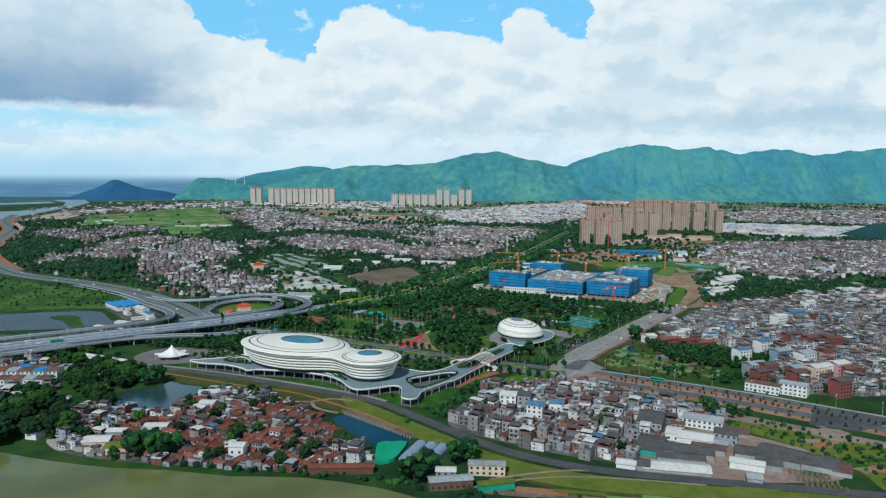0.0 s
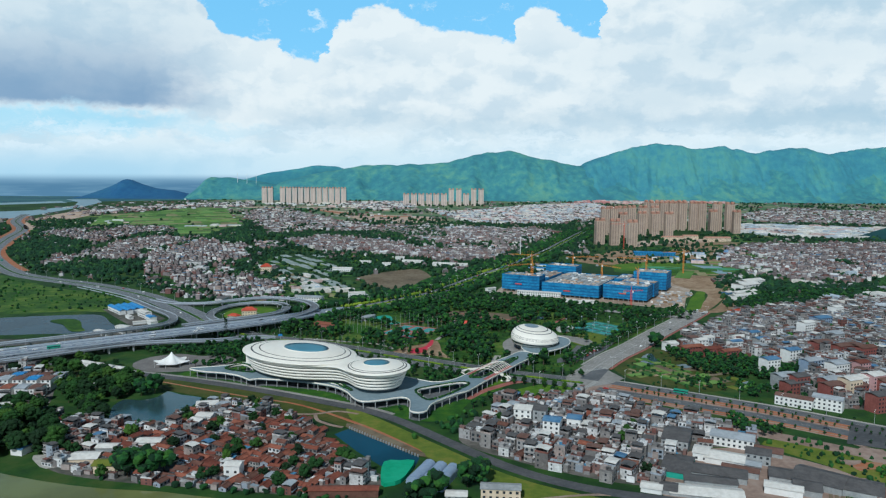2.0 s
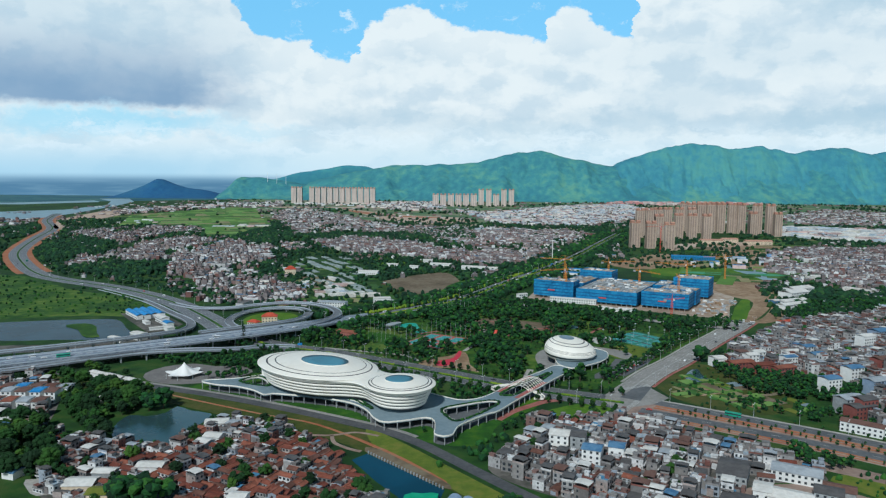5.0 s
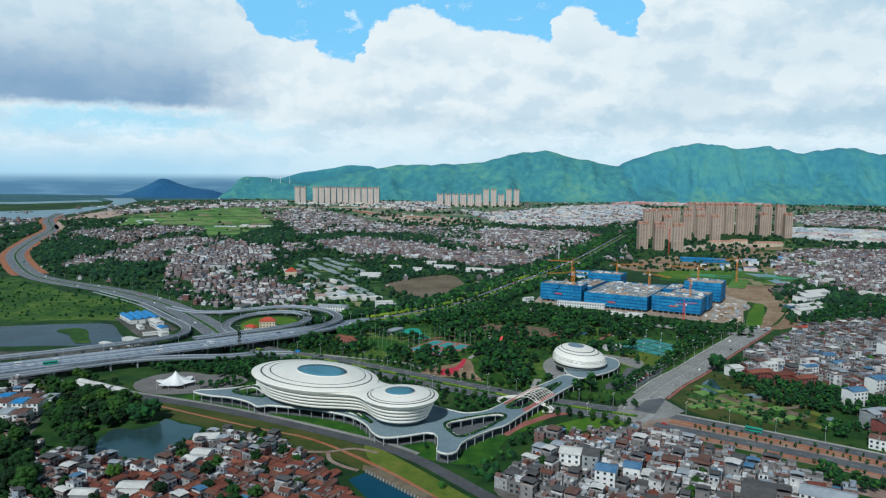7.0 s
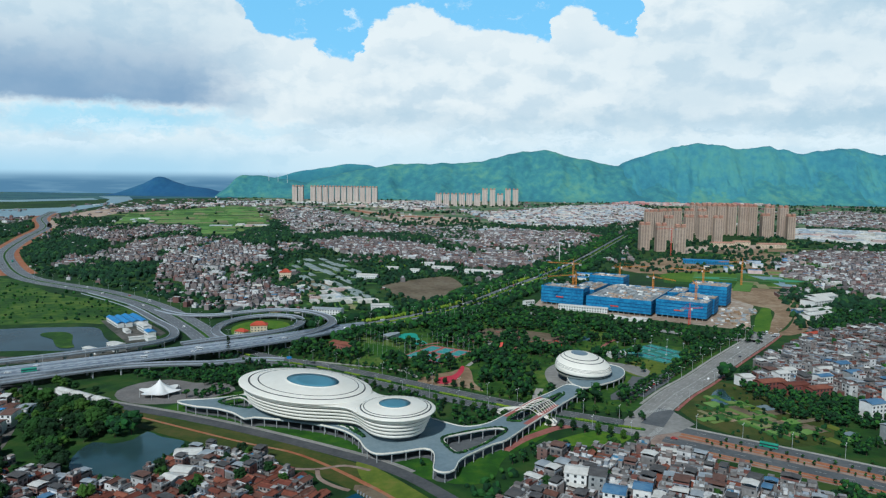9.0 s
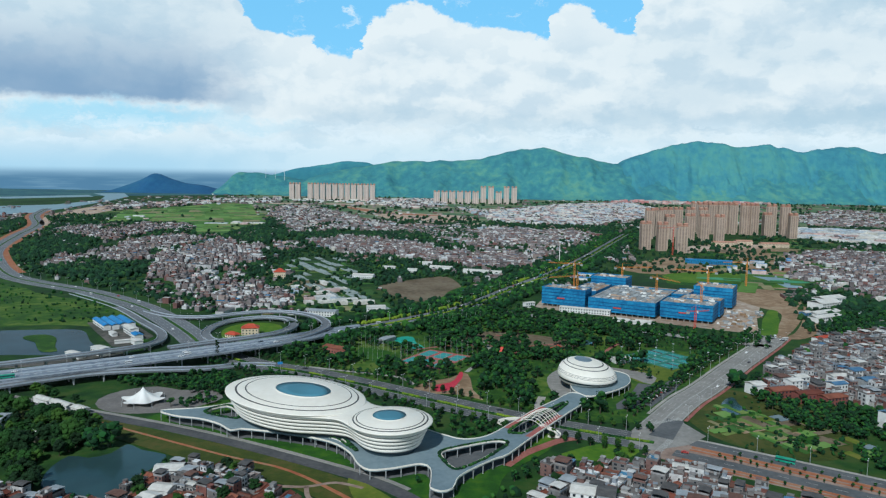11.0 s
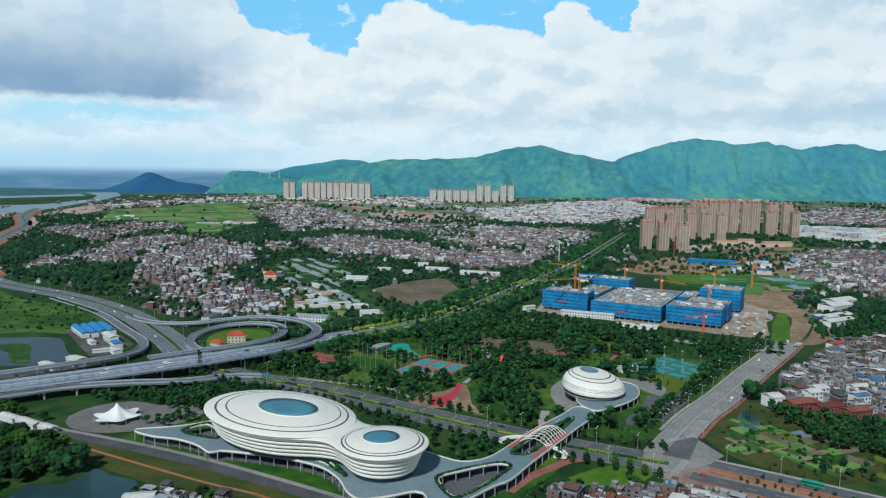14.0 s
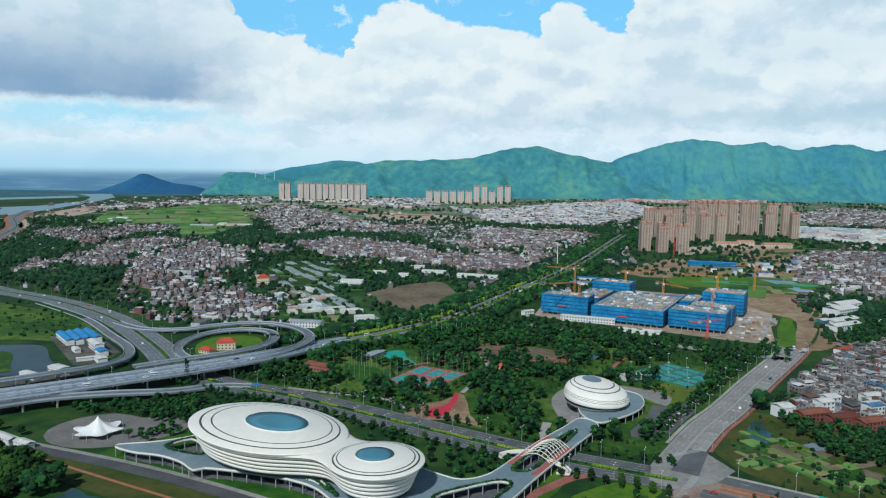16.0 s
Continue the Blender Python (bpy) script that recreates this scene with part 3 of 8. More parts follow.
def along(line, step, start=0.0):
    """Places and headings every step metres along a plan line."""
    line = np.array(line, float)
    seg = np.r_[0, np.cumsum(np.linalg.norm(np.diff(line[:, :2], axis=0), axis=1))]
    out, at = [], start
    while at < seg[-1]:
        p = [np.interp(at, seg, line[:, k]) for k in range(line.shape[1])]
        q = [np.interp(min(at + 1, seg[-1]), seg, line[:, k]) for k in range(2)]
        o = [np.interp(max(at - 1, 0), seg, line[:, k]) for k in range(2)]
        out.append((p, math.degrees(math.atan2(q[1] - o[1], q[0] - o[0]))))
        at += step
    return out


def inside(poly, x, y):
    """Which of the points lie in a plan polygon."""
    poly, x, y = np.array(poly, float), np.asarray(x, float), np.asarray(y, float)
    hit = np.zeros(x.shape, bool)
    for (x0, y0), (x1, y1) in zip(poly, np.roll(poly, -1, 0)):
        cut = (y0 > y) != (y1 > y)
        hit ^= cut & (x < (x1 - x0) * (y - y0) / (y1 - y0 + 1e-12) + x0)
    return hit


def near_line(line, x, y):
    """The distance from points to a plan line."""
    line = np.array(line, float)[:, :2]
    p = np.stack([np.asarray(x, float), np.asarray(y, float)], -1)
    best = np.full(p.shape[:-1], 1e9)
    for a, b in zip(line[:-1], line[1:]):
        ab = b - a
        t = np.clip(((p - a) @ ab) / (ab @ ab + 1e-9), 0, 1)
        best = np.minimum(best, np.linalg.norm(p - a - t[..., None] * ab, axis=-1))
    return best


def sheet(name, outline, z, mat, label, category, step=8.0, smooth=True, thick=0.15, kind="structure"):
    """A flat piece of ground with a curved outline and a thin edge."""
    line = curve(outline, step, True) if smooth else [np.array(p, float) for p in outline]
    sh = Shape()
    sh.loops([[(p[0], p[1], z - thick) for p in line], [(p[0], p[1], z) for p in line]])
    return thing(name, sh.mesh(name, mat), label, category, kind=kind)


def boxes_mesh(name, rows, mats, gable=0.0, rng=None):
    """Many small houses in one mesh. rows: x, y, z, width, depth, height, turn."""
    rows = np.array(rows, float)
    n = len(rows)
    cx, cy, z, w, d, h, r = rows.T
    c, s = np.cos(r), np.sin(r)
    unit = np.array([(-1, -1), (1, -1), (1, 1), (-1, 1)]) / 2
    v = np.zeros((n, 8, 3))
    for k in range(8):
        lx, ly = unit[k % 4][0] * w, unit[k % 4][1] * d
        v[:, k, 0], v[:, k, 1] = cx + lx * c - ly * s, cy + lx * s + ly * c
        v[:, k, 2] = z + (h if k > 3 else 0)
    quads = np.array([(4, 5, 6, 7), (0, 1, 5, 4), (1, 2, 6, 5), (2, 3, 7, 6), (3, 0, 4, 7)])
    f = (quads[None] + 8 * np.arange(n)[:, None, None]).reshape(-1, 4)
    me = bpy.data.meshes.new(name)
    me.vertices.add(8 * n)
    me.vertices.foreach_set("co", v.ravel())
    me.loops.add(f.size)
    me.loops.foreach_set("vertex_index", f.ravel().astype(np.int32))
    me.polygons.add(len(f))
    me.polygons.foreach_set("loop_start", np.arange(0, f.size, 4, dtype=np.int32))
    for m in mats:
        me.materials.append(m)
    me.polygons.foreach_set("material_index", np.tile([1, 0, 0, 0, 0], n).astype(np.int32))
    me.shade_flat()
    me.update()
    return me


ICO = None


def clumps_mesh(name, rows, mat, rng):
    """Many leafy clumps in one mesh: each an uneven ball of small facets. rows: x, y, z, radius, height."""
    global ICO
    if ICO is None:
        bm = bmesh.new()
        bmesh.ops.create_icosphere(bm, subdivisions=1, radius=1)
        ICO = np.array([v.co[:] for v in bm.verts]), np.array([[v.index for v in f.verts] for f in bm.faces])
        bm.free()
    iv, jf = ICO
    rows = np.array(rows, float)
    n, k = len(rows), len(iv)
    rough = 1 + rng.uniform(-0.38, 0.30, (n, k, 1))
    v = iv[None] * rough
    v[..., 0] *= rows[:, 3, None] * rng.uniform(0.8, 1.2, (n, 1))
    v[..., 1] *= rows[:, 3, None] * rng.uniform(0.8, 1.2, (n, 1))
    v[..., 2] *= rows[:, 4, None]
    v += rows[:, None, :3]
    f = (jf[None] + k * np.arange(n)[:, None, None]).reshape(-1, 3)
    me = bpy.data.meshes.new(name)
    me.vertices.add(n * k)
    me.vertices.foreach_set("co", v.ravel())
    me.loops.add(f.size)
    me.loops.foreach_set("vertex_index", f.ravel().astype(np.int32))
    me.polygons.add(len(f))
    me.polygons.foreach_set("loop_start", np.arange(0, f.size, 3, dtype=np.int32))
    me.materials.append(mat)
    me.shade_flat()
    me.update()
    return me


class Join:
    """Many copies of a few shapes gathered into one mesh."""

    def __init__(self):
        self.v, self.i, self.n, self.s, self.count = [], [], [], [], 0

    def put(self, shape, m, slot=None):
        v = np.array(shape.v, float)
        r = np.array(m.to_3x3())
        self.v.append(v @ r.T + np.array(m.translation))
        if not hasattr(shape, "flat"):
            shape.flat = np.array([k for f in shape.f for k in f], np.int32), np.array([len(f) for f in shape.f], np.int32), np.array(shape.s, np.int32)
        flat, sizes, slots = shape.flat
        self.i.append(flat + self.count)
        self.n.append(sizes)
        self.s.append(slots if slot is None else np.full(len(sizes), slot, np.int32))
        self.count += len(v)

    def mesh(self, name, mats):
        me = bpy.data.meshes.new(name)
        v, i, n, s = (np.concatenate(a) for a in (self.v, self.i, self.n, self.s))
        me.vertices.add(len(v))
        me.vertices.foreach_set("co", v.ravel())
        me.loops.add(len(i))
        me.loops.foreach_set("vertex_index", i.astype(np.int32))
        me.polygons.add(len(n))
        me.polygons.foreach_set("loop_start", np.r_[0, np.cumsum(n)[:-1]].astype(np.int32))
        for m in mats:
            me.materials.append(m)
        me.polygons.foreach_set("material_index", s.astype(np.int32))
        me.shade_flat()
        me.update()
        return me


RNG = np.random.default_rng(7)

# ---- plan: lines of the roads and outlines of the districts ----
AVENUE = curve([(126, 610), (171, 681), (205, 725), (255, 796), (313, 875), (341, 915)])
NORTH_ROAD = curve([(318, 872), (252, 905), (170, 953), (96, 1004), (11, 1052), (-30, 1075)])
BOULEVARD = curve([(-150, 880), (-110, 915), (-75, 947), (-30, 1000), (7, 1048), (84, 1215), (174, 1405), (256, 1610), (337, 1834), (470, 2200)], 15)
SOUTH_ROAD = curve([(-260, 838), (-225, 800), (-178, 764), (-126, 741), (-74, 710), (-7, 668), (31, 645), (65, 626), (96, 612), (128, 598)])
EAST_ROAD = curve([(128, 598), (165, 575), (207, 548), (250, 519), (290, 487), (330, 455), (380, 415), (450, 360)])
LEVEE_ROAD = curve([(-420, 690), (-299, 643), (-176, 597), (-75, 546), (-29, 515), (16, 462), (51, 422), (88, 396), (136, 379), (184, 367), (260, 349), (380, 320)])
HIGHWAY = curve([(-1590, 2908), (-1414, 2525), (-1200, 2177), (-1060, 1850), (-925, 1560), (-800, 1370), (-700, 1245), (-624, 1183), (-498, 1106), (-384, 1008), (-294, 896), (-250, 830)], 20)
RAMP_WEST = curve([(-520, 1096, 0), (-420, 1010, 0), (-350, 926, 1), (-302, 862, 3), (-290, 812, 5), (-318, 770, 7), (-370, 725, 8), (-460, 665, 8)])
VIADUCT = curve([(-560, 545, 9), (-420, 637, 9), (-322, 704, 9), (-283, 731, 9), (-214, 781, 9), (-164, 828, 8), (-140, 868, 5), (-118, 905, 1.5), (-100, 924, 0.3)])
RAMP_SOUTH = curve([(-545, 528, 7), (-405, 618, 7), (-317, 686, 7), (-287, 706, 7), (-252, 721, 6), (-214, 735, 4), (-185, 756, 2), (-160, 762, 0.4)])
LOOP = curve([(-226, 832, 0.4), (-248, 852, 0.4), (-262, 876, 0.8), (-263, 905, 2), (-250, 935, 3), (-222, 948, 4), (-192, 938, 5), (-176, 905, 6), (-178, 868, 7), (-198, 838, 8), (-228, 812, 8.6), (-262, 782, 9)])
OUTER_RAMP = curve([(-372, 988, 0.4), (-330, 955, 1.5), (-285, 944, 4), (-250, 958, 6), (-216, 968, 7), (-180, 958, 7.5), (-152, 930, 7.5), (-140, 895, 7), (-150, 850, 8), (-172, 815, 8.6)])
RIVER_BANK = [(-700, 640), (-420, 500), (-300, 440), (-258, 423), (-216, 407), (-178, 397), (-144, 393), (-108, 384), (-65, 381), (-21, 366), (5, 350), (60, 320), (140, 300), (300, 250), (700, 60)]
POND_A = [(-219, 506), (-231, 530), (-231, 554), (-218, 552), (-208, 560), (-205, 575), (-192, 566), (-175, 560), (-173, 548), (-179, 518), (-178, 501), (-200, 499)]
POND_B = [(-62, 480), (-54, 490), (-30, 466), (-5, 440), (-8, 424), (-28, 428), (-44, 450)]
POND_C = [(-530, 850), (-480, 870), (-439, 880), (-396, 882), (-364, 838), (-344, 808), (-352, 784), (-410, 778), (-470, 772), (-560, 800)]
VILLAGE_W = [(-268, 515), (-223, 500), (-177, 494), (-170, 535), (-153, 544), (-120, 537), (-95, 512), (-75, 490), (-50, 440), (-22, 405), (-60, 388), (-113, 396), (-182, 408), (-225, 428), (-245, 480)]
VILLAGE_S = [(20, 470), (45, 520), (55, 548), (92, 561), (126, 556), (150, 540), (182, 508), (206, 486), (214, 462), (172, 455), (155, 440), (136, 415), (132, 400), (106, 404), (60, 430)]
SHEDS = [(128, 386), (140, 420), (160, 448), (200, 455), (235, 430), (256, 395), (240, 372), (190, 370)]
VILLAGE_E = [(248, 728), (282, 786), (350, 868), (424, 930), (560, 985), (700, 1030), (800, 900), (640, 700), (470, 560), (379, 528), (307, 535), (296, 560), (334, 640), (318, 680)]
VILLAGE_L = [(-420, 640), (-329, 641), (-294, 575), (-278, 520), (-310, 505), (-420, 560)]
WOOD_L = [(-333, 666), (-317, 676), (-258, 637), (-226, 590), (-235, 556), (-234, 530), (-221, 500), (-245, 512), (-282, 564), (-318, 620)]
WOOD_M = [(-345, 520), (-291, 548), (-266, 515), (-246, 490), (-226, 450), (-243, 440), (-300, 455)]
PARK = [(-170, 775), (-118, 870), (-85, 915), (-20, 1000), (5, 1035), (90, 985), (165, 938), (250, 890), (300, 862), (262, 826), (200, 738), (130, 640), (60, 655), (-60, 720)]
# built-up districts of the plain: outline, share of the plots built on, storeys
FAR_TOWNS = [
    ([(-1073, 2033), (-1044, 2134), (-959, 2259), (-799, 2275), (-729, 2109), (-807, 1955), (-777, 1774), (-861, 1811), (-973, 1920)], 0.85, 1.0),
    ([(-732, 1520), (-733, 1719), (-750, 1889), (-661, 1907), (-496, 1775), (-426, 1670), (-376, 1505), (-393, 1406), (-449, 1369), (-561, 1427), (-653, 1429)], 0.95, 1.2),
    ([(-544, 1399), (-449, 1369), (-409, 1271), (-353, 1180), (-337, 1116), (-388, 1110), (-433, 1212), (-493, 1272)], 0.72, 1.15),
    ([(-726, 1380), (-763, 1479), (-732, 1520), (-683, 1409), (-701, 1354)], 0.7, 0.8),
    ([(-333, 1104), (-339, 1207), (-292, 1188), (-238, 1102), (-235, 1036), (-283, 989)], 0.8, 1.0),
    ([(-720, 2853), (-796, 3427), (-625, 3336), (-333, 2644), (-197, 2419), (14, 2356), (148, 2322), (239, 2243), (318, 2339), (370, 2162), (312, 1922), (219, 1781), (116, 1847), (48, 1752), (-74, 1992), (-174, 2155), (-337, 2195), (-427, 2033), (-511, 2257)], 0.85, 1.0),
    ([(-360, 1852), (-294, 1935), (-153, 1918), (-63, 1733), (22, 1641), (103, 1654), (174, 1773), (184, 1647), (124, 1497), (69, 1428), (20, 1466), (-54, 1520), (-123, 1571), (-194, 1606), (-302, 1692)], 0.95, 1.2),
    ([(-426, 1800), (-359, 1787), (-340, 1674), (-386, 1667)], 0.9, 1.0),
    ([(-33, 3487), (111, 3176), (550, 3963), (932, 4231), (923, 3421), (629, 2806), (426, 2472), (248, 2477), (127, 2571), (80, 2910)], 0.9, 1.0),
    ([(-515, 4236), (-141, 4395), (-60, 3579), (-228, 3327), (-443, 3663)], 0.7, 1.0),
    ([(-1457, 3098), (-1401, 3658), (-1196, 3876), (-1029, 4254), (-858, 3684), (-1228, 3224), (-1312, 2894)], 0.6, 0.9),
    ([(693, 1669), (797, 1777), (957, 1803), (1250, 1820), (1100, 1400), (686, 1155), (628, 1228), (574, 1232), (547, 1280), (599, 1473)], 0.95, 1.1),
    ([(1292, 3071), (1891, 3859), (1964, 3556), (2400, 3450), (1900, 2500), (1567, 2464), (1448, 2658), (1223, 2655)], 0.8, 1.0),
    ([(792, 4250), (927, 4480), (1900, 4490), (1701, 4380), (1154, 4200)], 0.6, 1.2),
]
GREENHOUSES = [(-336, 1537), (-224, 1511), (-137, 1249), (-82, 1034), (-140, 1007), (-194, 1142), (-291, 1350)]

# ---- ground, water and far land ----
def ground_sheet():
    sh = Shape()
    sh.box(-3900, -400, -3, 3900, 4985, 0)
    thing("ground", sh.mesh("ground", M["ground"]), "green lowland plain with scrub and grass", "ground", kind="structure")


def ridge_mesh(name, stops, near, far, mat, label, rough=0.15, seed=3, nx=460, ny=64, spur=0.42, drop=None):
    """A wooded range: its skyline from a few (x, height) stops, its flank cut by spurs and gullies."""
    xs = np.linspace(stops[0][0], stops[-1][0], nx)
    top = np.interp(xs, [s[0] for s in stops], [s[1] for s in stops])
    k = np.hanning(9)
    top = np.convolve(np.pad(top, 4, mode="edge"), k / k.sum(), "valid")
    verts = []
    for j in range(ny):
        t = j / (ny - 1)
        y = near + (far - near) * t
        for i, x in enumerate(xs):
            rise = t * t * (3 - 2 * t)
            n = noise.fractal(Vector((x * 0.0034 + seed, y * 0.0026, seed)), 0.75, 2.1, 7)
            rib = abs(noise.noise(Vector((x * 0.0042 + seed, y * 0.0009, 1.7 * seed))))
            z = top[i] * (rise - spur * rib * math.sin(math.pi * t) * 0.55 + rough * n * math.sin(math.pi * min(t, 0.93)) * 1.4)
            z += top[i] * 0.03 * noise.noise(Vector((x * 0.012, seed, 0))) * t
            verts.append((x, y, max(z, -2) if j else -2))
    faces = [(j * nx + i, j * nx + i + 1, (j + 1) * nx + i + 1, (j + 1) * nx + i) for j in range(ny - 1) for i in range(nx - 1)]
    back = len(verts)
    verts += [(x, far + 30, -3) for x in xs]
    faces += [((ny - 1) * nx + i, (ny - 1) * nx + i + 1, back + i + 1, back + i) for i in range(nx - 1)]
    return thing(name, mesh_of(name, verts, faces, mat, smooth=True), label, "mountain", kind="structure")


ground_sheet()
E4 = 4930
ridge_mesh("mountain_range", [(-1079, 60), (-986, 108), (-719, 178), (-380, 223), (41, 234), (231, 278), (529, 334), (724, 271), (1038, 226), (1336, 190), (1521, 149), (1798, 216), (2055, 190), (2363, 273), (2569, 216), (2877, 293), (3597, 303)], 4500, E4, M["mountain"], "wooded mountain range behind the plain in hazy blue green", seed=3)
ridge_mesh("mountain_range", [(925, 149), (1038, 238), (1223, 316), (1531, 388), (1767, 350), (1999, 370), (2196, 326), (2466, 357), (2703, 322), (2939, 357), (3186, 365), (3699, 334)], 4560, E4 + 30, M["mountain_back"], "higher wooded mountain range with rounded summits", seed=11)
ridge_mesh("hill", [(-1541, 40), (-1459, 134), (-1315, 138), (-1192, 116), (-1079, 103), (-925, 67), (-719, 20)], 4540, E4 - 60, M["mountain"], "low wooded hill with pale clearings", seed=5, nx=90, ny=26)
ridge_mesh("hill", [(-2261, 10), (-2189, 40), (-2096, 77), (-2019, 121), (-1973, 116), (-1891, 82), (-1809, 59), (-1685, 46), (-1541, 12)], 4600, E4 - 30, M["hazed_hill"], "wooded hill on the far plain tinted blue as haze", seed=8, nx=110, ny=26, rough=0.04, spur=0.2)

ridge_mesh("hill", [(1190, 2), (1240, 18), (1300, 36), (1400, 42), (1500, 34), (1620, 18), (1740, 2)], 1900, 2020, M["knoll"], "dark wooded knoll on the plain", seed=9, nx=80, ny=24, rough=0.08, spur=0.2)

ridge_mesh("hill", [(-1250, 120), (-1100, 165), (-980, 180), (-850, 205), (-720, 222), (-600, 205), (-450, 150)], 4940, 4975, M["mountain_back"], "far hill tinted pale blue as haze", seed=6, nx=60, ny=10, rough=0.02, spur=0.05)
for x, y, h in ((-1250, 4800, 168), (-1190, 4800, 158), (-1130, 4800, 162)):
    q = Shape()
    q.tube((0, 0, 0), (0, 0, h), 1.8, 0.9, 6)
    thing("hill_mast", q.mesh("hill_mast", M["white_wall"]), "slim white mast on the low hill", "mast", pose(x, y, 0), "masts on the low hill")


def bank_sheets():
    out = RIVER_BANK + [(700, -380), (-1200, -380), (-1200, 640)]
    sheet("river_water", out, 0.06, M["river"], "murky olive green river water", "water", 20)
    sheet("pond_water", POND_A, 0.08, M["pond"], "dark still pond among the trees", "water")
    sheet("pond_water", POND_B, 0.08, M["blue_pond"], "blue pond below the levee", "water", smooth=False)
    sheet("pond_water", POND_C, 0.08, M["grey_pond"], "grey pond beside the motorway", "water")
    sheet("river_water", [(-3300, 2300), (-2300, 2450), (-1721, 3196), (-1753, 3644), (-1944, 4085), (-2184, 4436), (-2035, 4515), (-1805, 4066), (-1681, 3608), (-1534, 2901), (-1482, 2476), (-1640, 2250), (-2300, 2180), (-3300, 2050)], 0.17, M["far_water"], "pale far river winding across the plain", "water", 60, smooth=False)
    sheet("far_scrub_land", [(-3800, 3300), (-2600, 3500), (-1950, 4120), (-1700, 4300), (-1300, 4560), (-1300, 4960), (-3800, 4960)], 0.08, M["far_scrub"], "far land beyond the river in hazy slate tint", "ground", smooth=False)
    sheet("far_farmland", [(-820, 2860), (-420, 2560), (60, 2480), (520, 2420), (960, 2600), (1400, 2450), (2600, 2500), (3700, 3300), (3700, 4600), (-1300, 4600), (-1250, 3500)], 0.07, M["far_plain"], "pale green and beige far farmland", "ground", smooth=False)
    sheet("river_water", [(-2900, 3700), (-2335, 3818), (-2091, 4190), (-1959, 3994), (-2191, 3640), (-2900, 3560)], 0.2, M["far_water"], "pale backwater of the far river", "water", smooth=False)


bank_sheets()
for outline, mat, label in (
    (VILLAGE_W, "yard", "worn village lanes and yards"), (VILLAGE_S, "yard", "worn village lanes and yards"), (SHEDS, "pink_earth", "bare trodden workshop yards"),
    (VILLAGE_E, "yard", "worn village lanes and yards"), (VILLAGE_L, "yard", "worn village lanes and yards"),
):
    sheet("village_ground", outline, 0.05, M[mat], label, "ground")
sheet("park_lawn", PARK, 0.06, M["park"], "dark green park lawn and undergrowth", "grass", 10)
sheet("levee_grass", [(-330, 648), (-176, 591), (-75, 540), (-34, 506), (12, 448), (48, 408), (84, 382), (134, 366), (250, 340), (250, 325), (120, 345), (60, 372), (-2, 440), (-46, 484), (-95, 523), (-141, 543), (-242, 595), (-330, 628)], 0.30, M["levee_olive"], "grassy levee beside the road", "grass", 12)
sheet("dirt_track", [(-242, 611), (-141, 560), (-95, 539), (-44, 493), (-8, 450), (-5, 452), (-42, 495.5), (-94, 541), (-140.5, 562), (-242, 613)], 0.36, M["orange_soil"], "orange bare earth track along the levee", "track", 12)
PADDY = [(-1064, 2302), (-1278, 2866), (-1195, 3142), (-1105, 3590), (-963, 3473), (-741, 2778), (-585, 2349), (-599, 2216), (-597, 1966), (-680, 1997), (-807, 2296), (-991, 2368)]
sheet("sand_bank", [(-1242, 2257), (-1413, 2649), (-1517, 3220), (-1353, 3002), (-1239, 2405), (-1154, 2149)], 0.22, M["sand"], "pale pinkish graded earth beside the river", "ground", 40)
sheet("earth_field", [(-554, 3512), (-254, 3066), (37, 2865), (34, 2627), (-170, 2523), (-390, 3064)], 0.16, M["sand"], "pale orange graded earth on the plain", "ground", 40)
sheet("earth_field", [(-500, 3380), (-254, 3010), (-60, 2900), (-120, 2860), (-290, 2960), (-440, 3180)], 0.2, M["orange_soil"], "raw orange earth on the plain", "ground", 40)
sheet("earth_field", [(40, 2520), (333, 2460), (420, 2400), (323, 2310), (64, 2320)], 0.16, M["sand"], "beige bare ground of the far town", "ground", 40)
sheet("earth_field", [(-900, 3640), (-500, 3700), (-100, 3560), (-60, 3480), (-480, 3590), (-850, 3540)], 0.16, M["sand"], "beige bare ground below the far estate", "ground", 40)
sheet("dry_field", [(-262, 1233), (-213, 1239), (-171, 1145), (-202, 1110), (-235, 1137)], 0.13, M["dry"], "brown fallow field", "field")
sheet("grass_field", [(43, 1272), (131, 1283), (51, 1085), (-7, 1060), (-16, 1163)], 0.14, M["grass"], "green rough meadow beside the boulevard", "grass")
sheet("grass_field", [(-188, 1560), (-138, 1615), (-98, 1530), (-116, 1388), (-176, 1477)], 0.12, M["lawn"], "bright green field between the houses", "grass")
sheet("paddy_field", PADDY, 0.12, M["paddy"], "bright green farmland", "field", 60, smooth=False)
sheet("grass_field", [(-744, 1228), (-560, 1090), (-468, 1039), (-348, 925), (-360, 890), (-420, 905), (-514, 885), (-800, 800), (-1100, 1200)], 0.10, M["park"], "rough green meadow beside the motorway", "field", 20)
sheet("dry_field", [(-119, 1199), (-60, 1290), (-19, 1310), (5, 1200), (-8, 1123), (-57, 1089)], 0.12, M["dry"], "brown fallow field", "field")
sheet("site_ground", [(98, 1066), (112, 1052), (180, 1014), (260, 965), (326, 930), (336, 950), (366, 1030), (392, 1085), (408, 1130), (385, 1180), (330, 1230), (220, 1280), (130, 1180)], 0.10, M["site"], "pale bare earth of the building site", "ground", smooth=False)
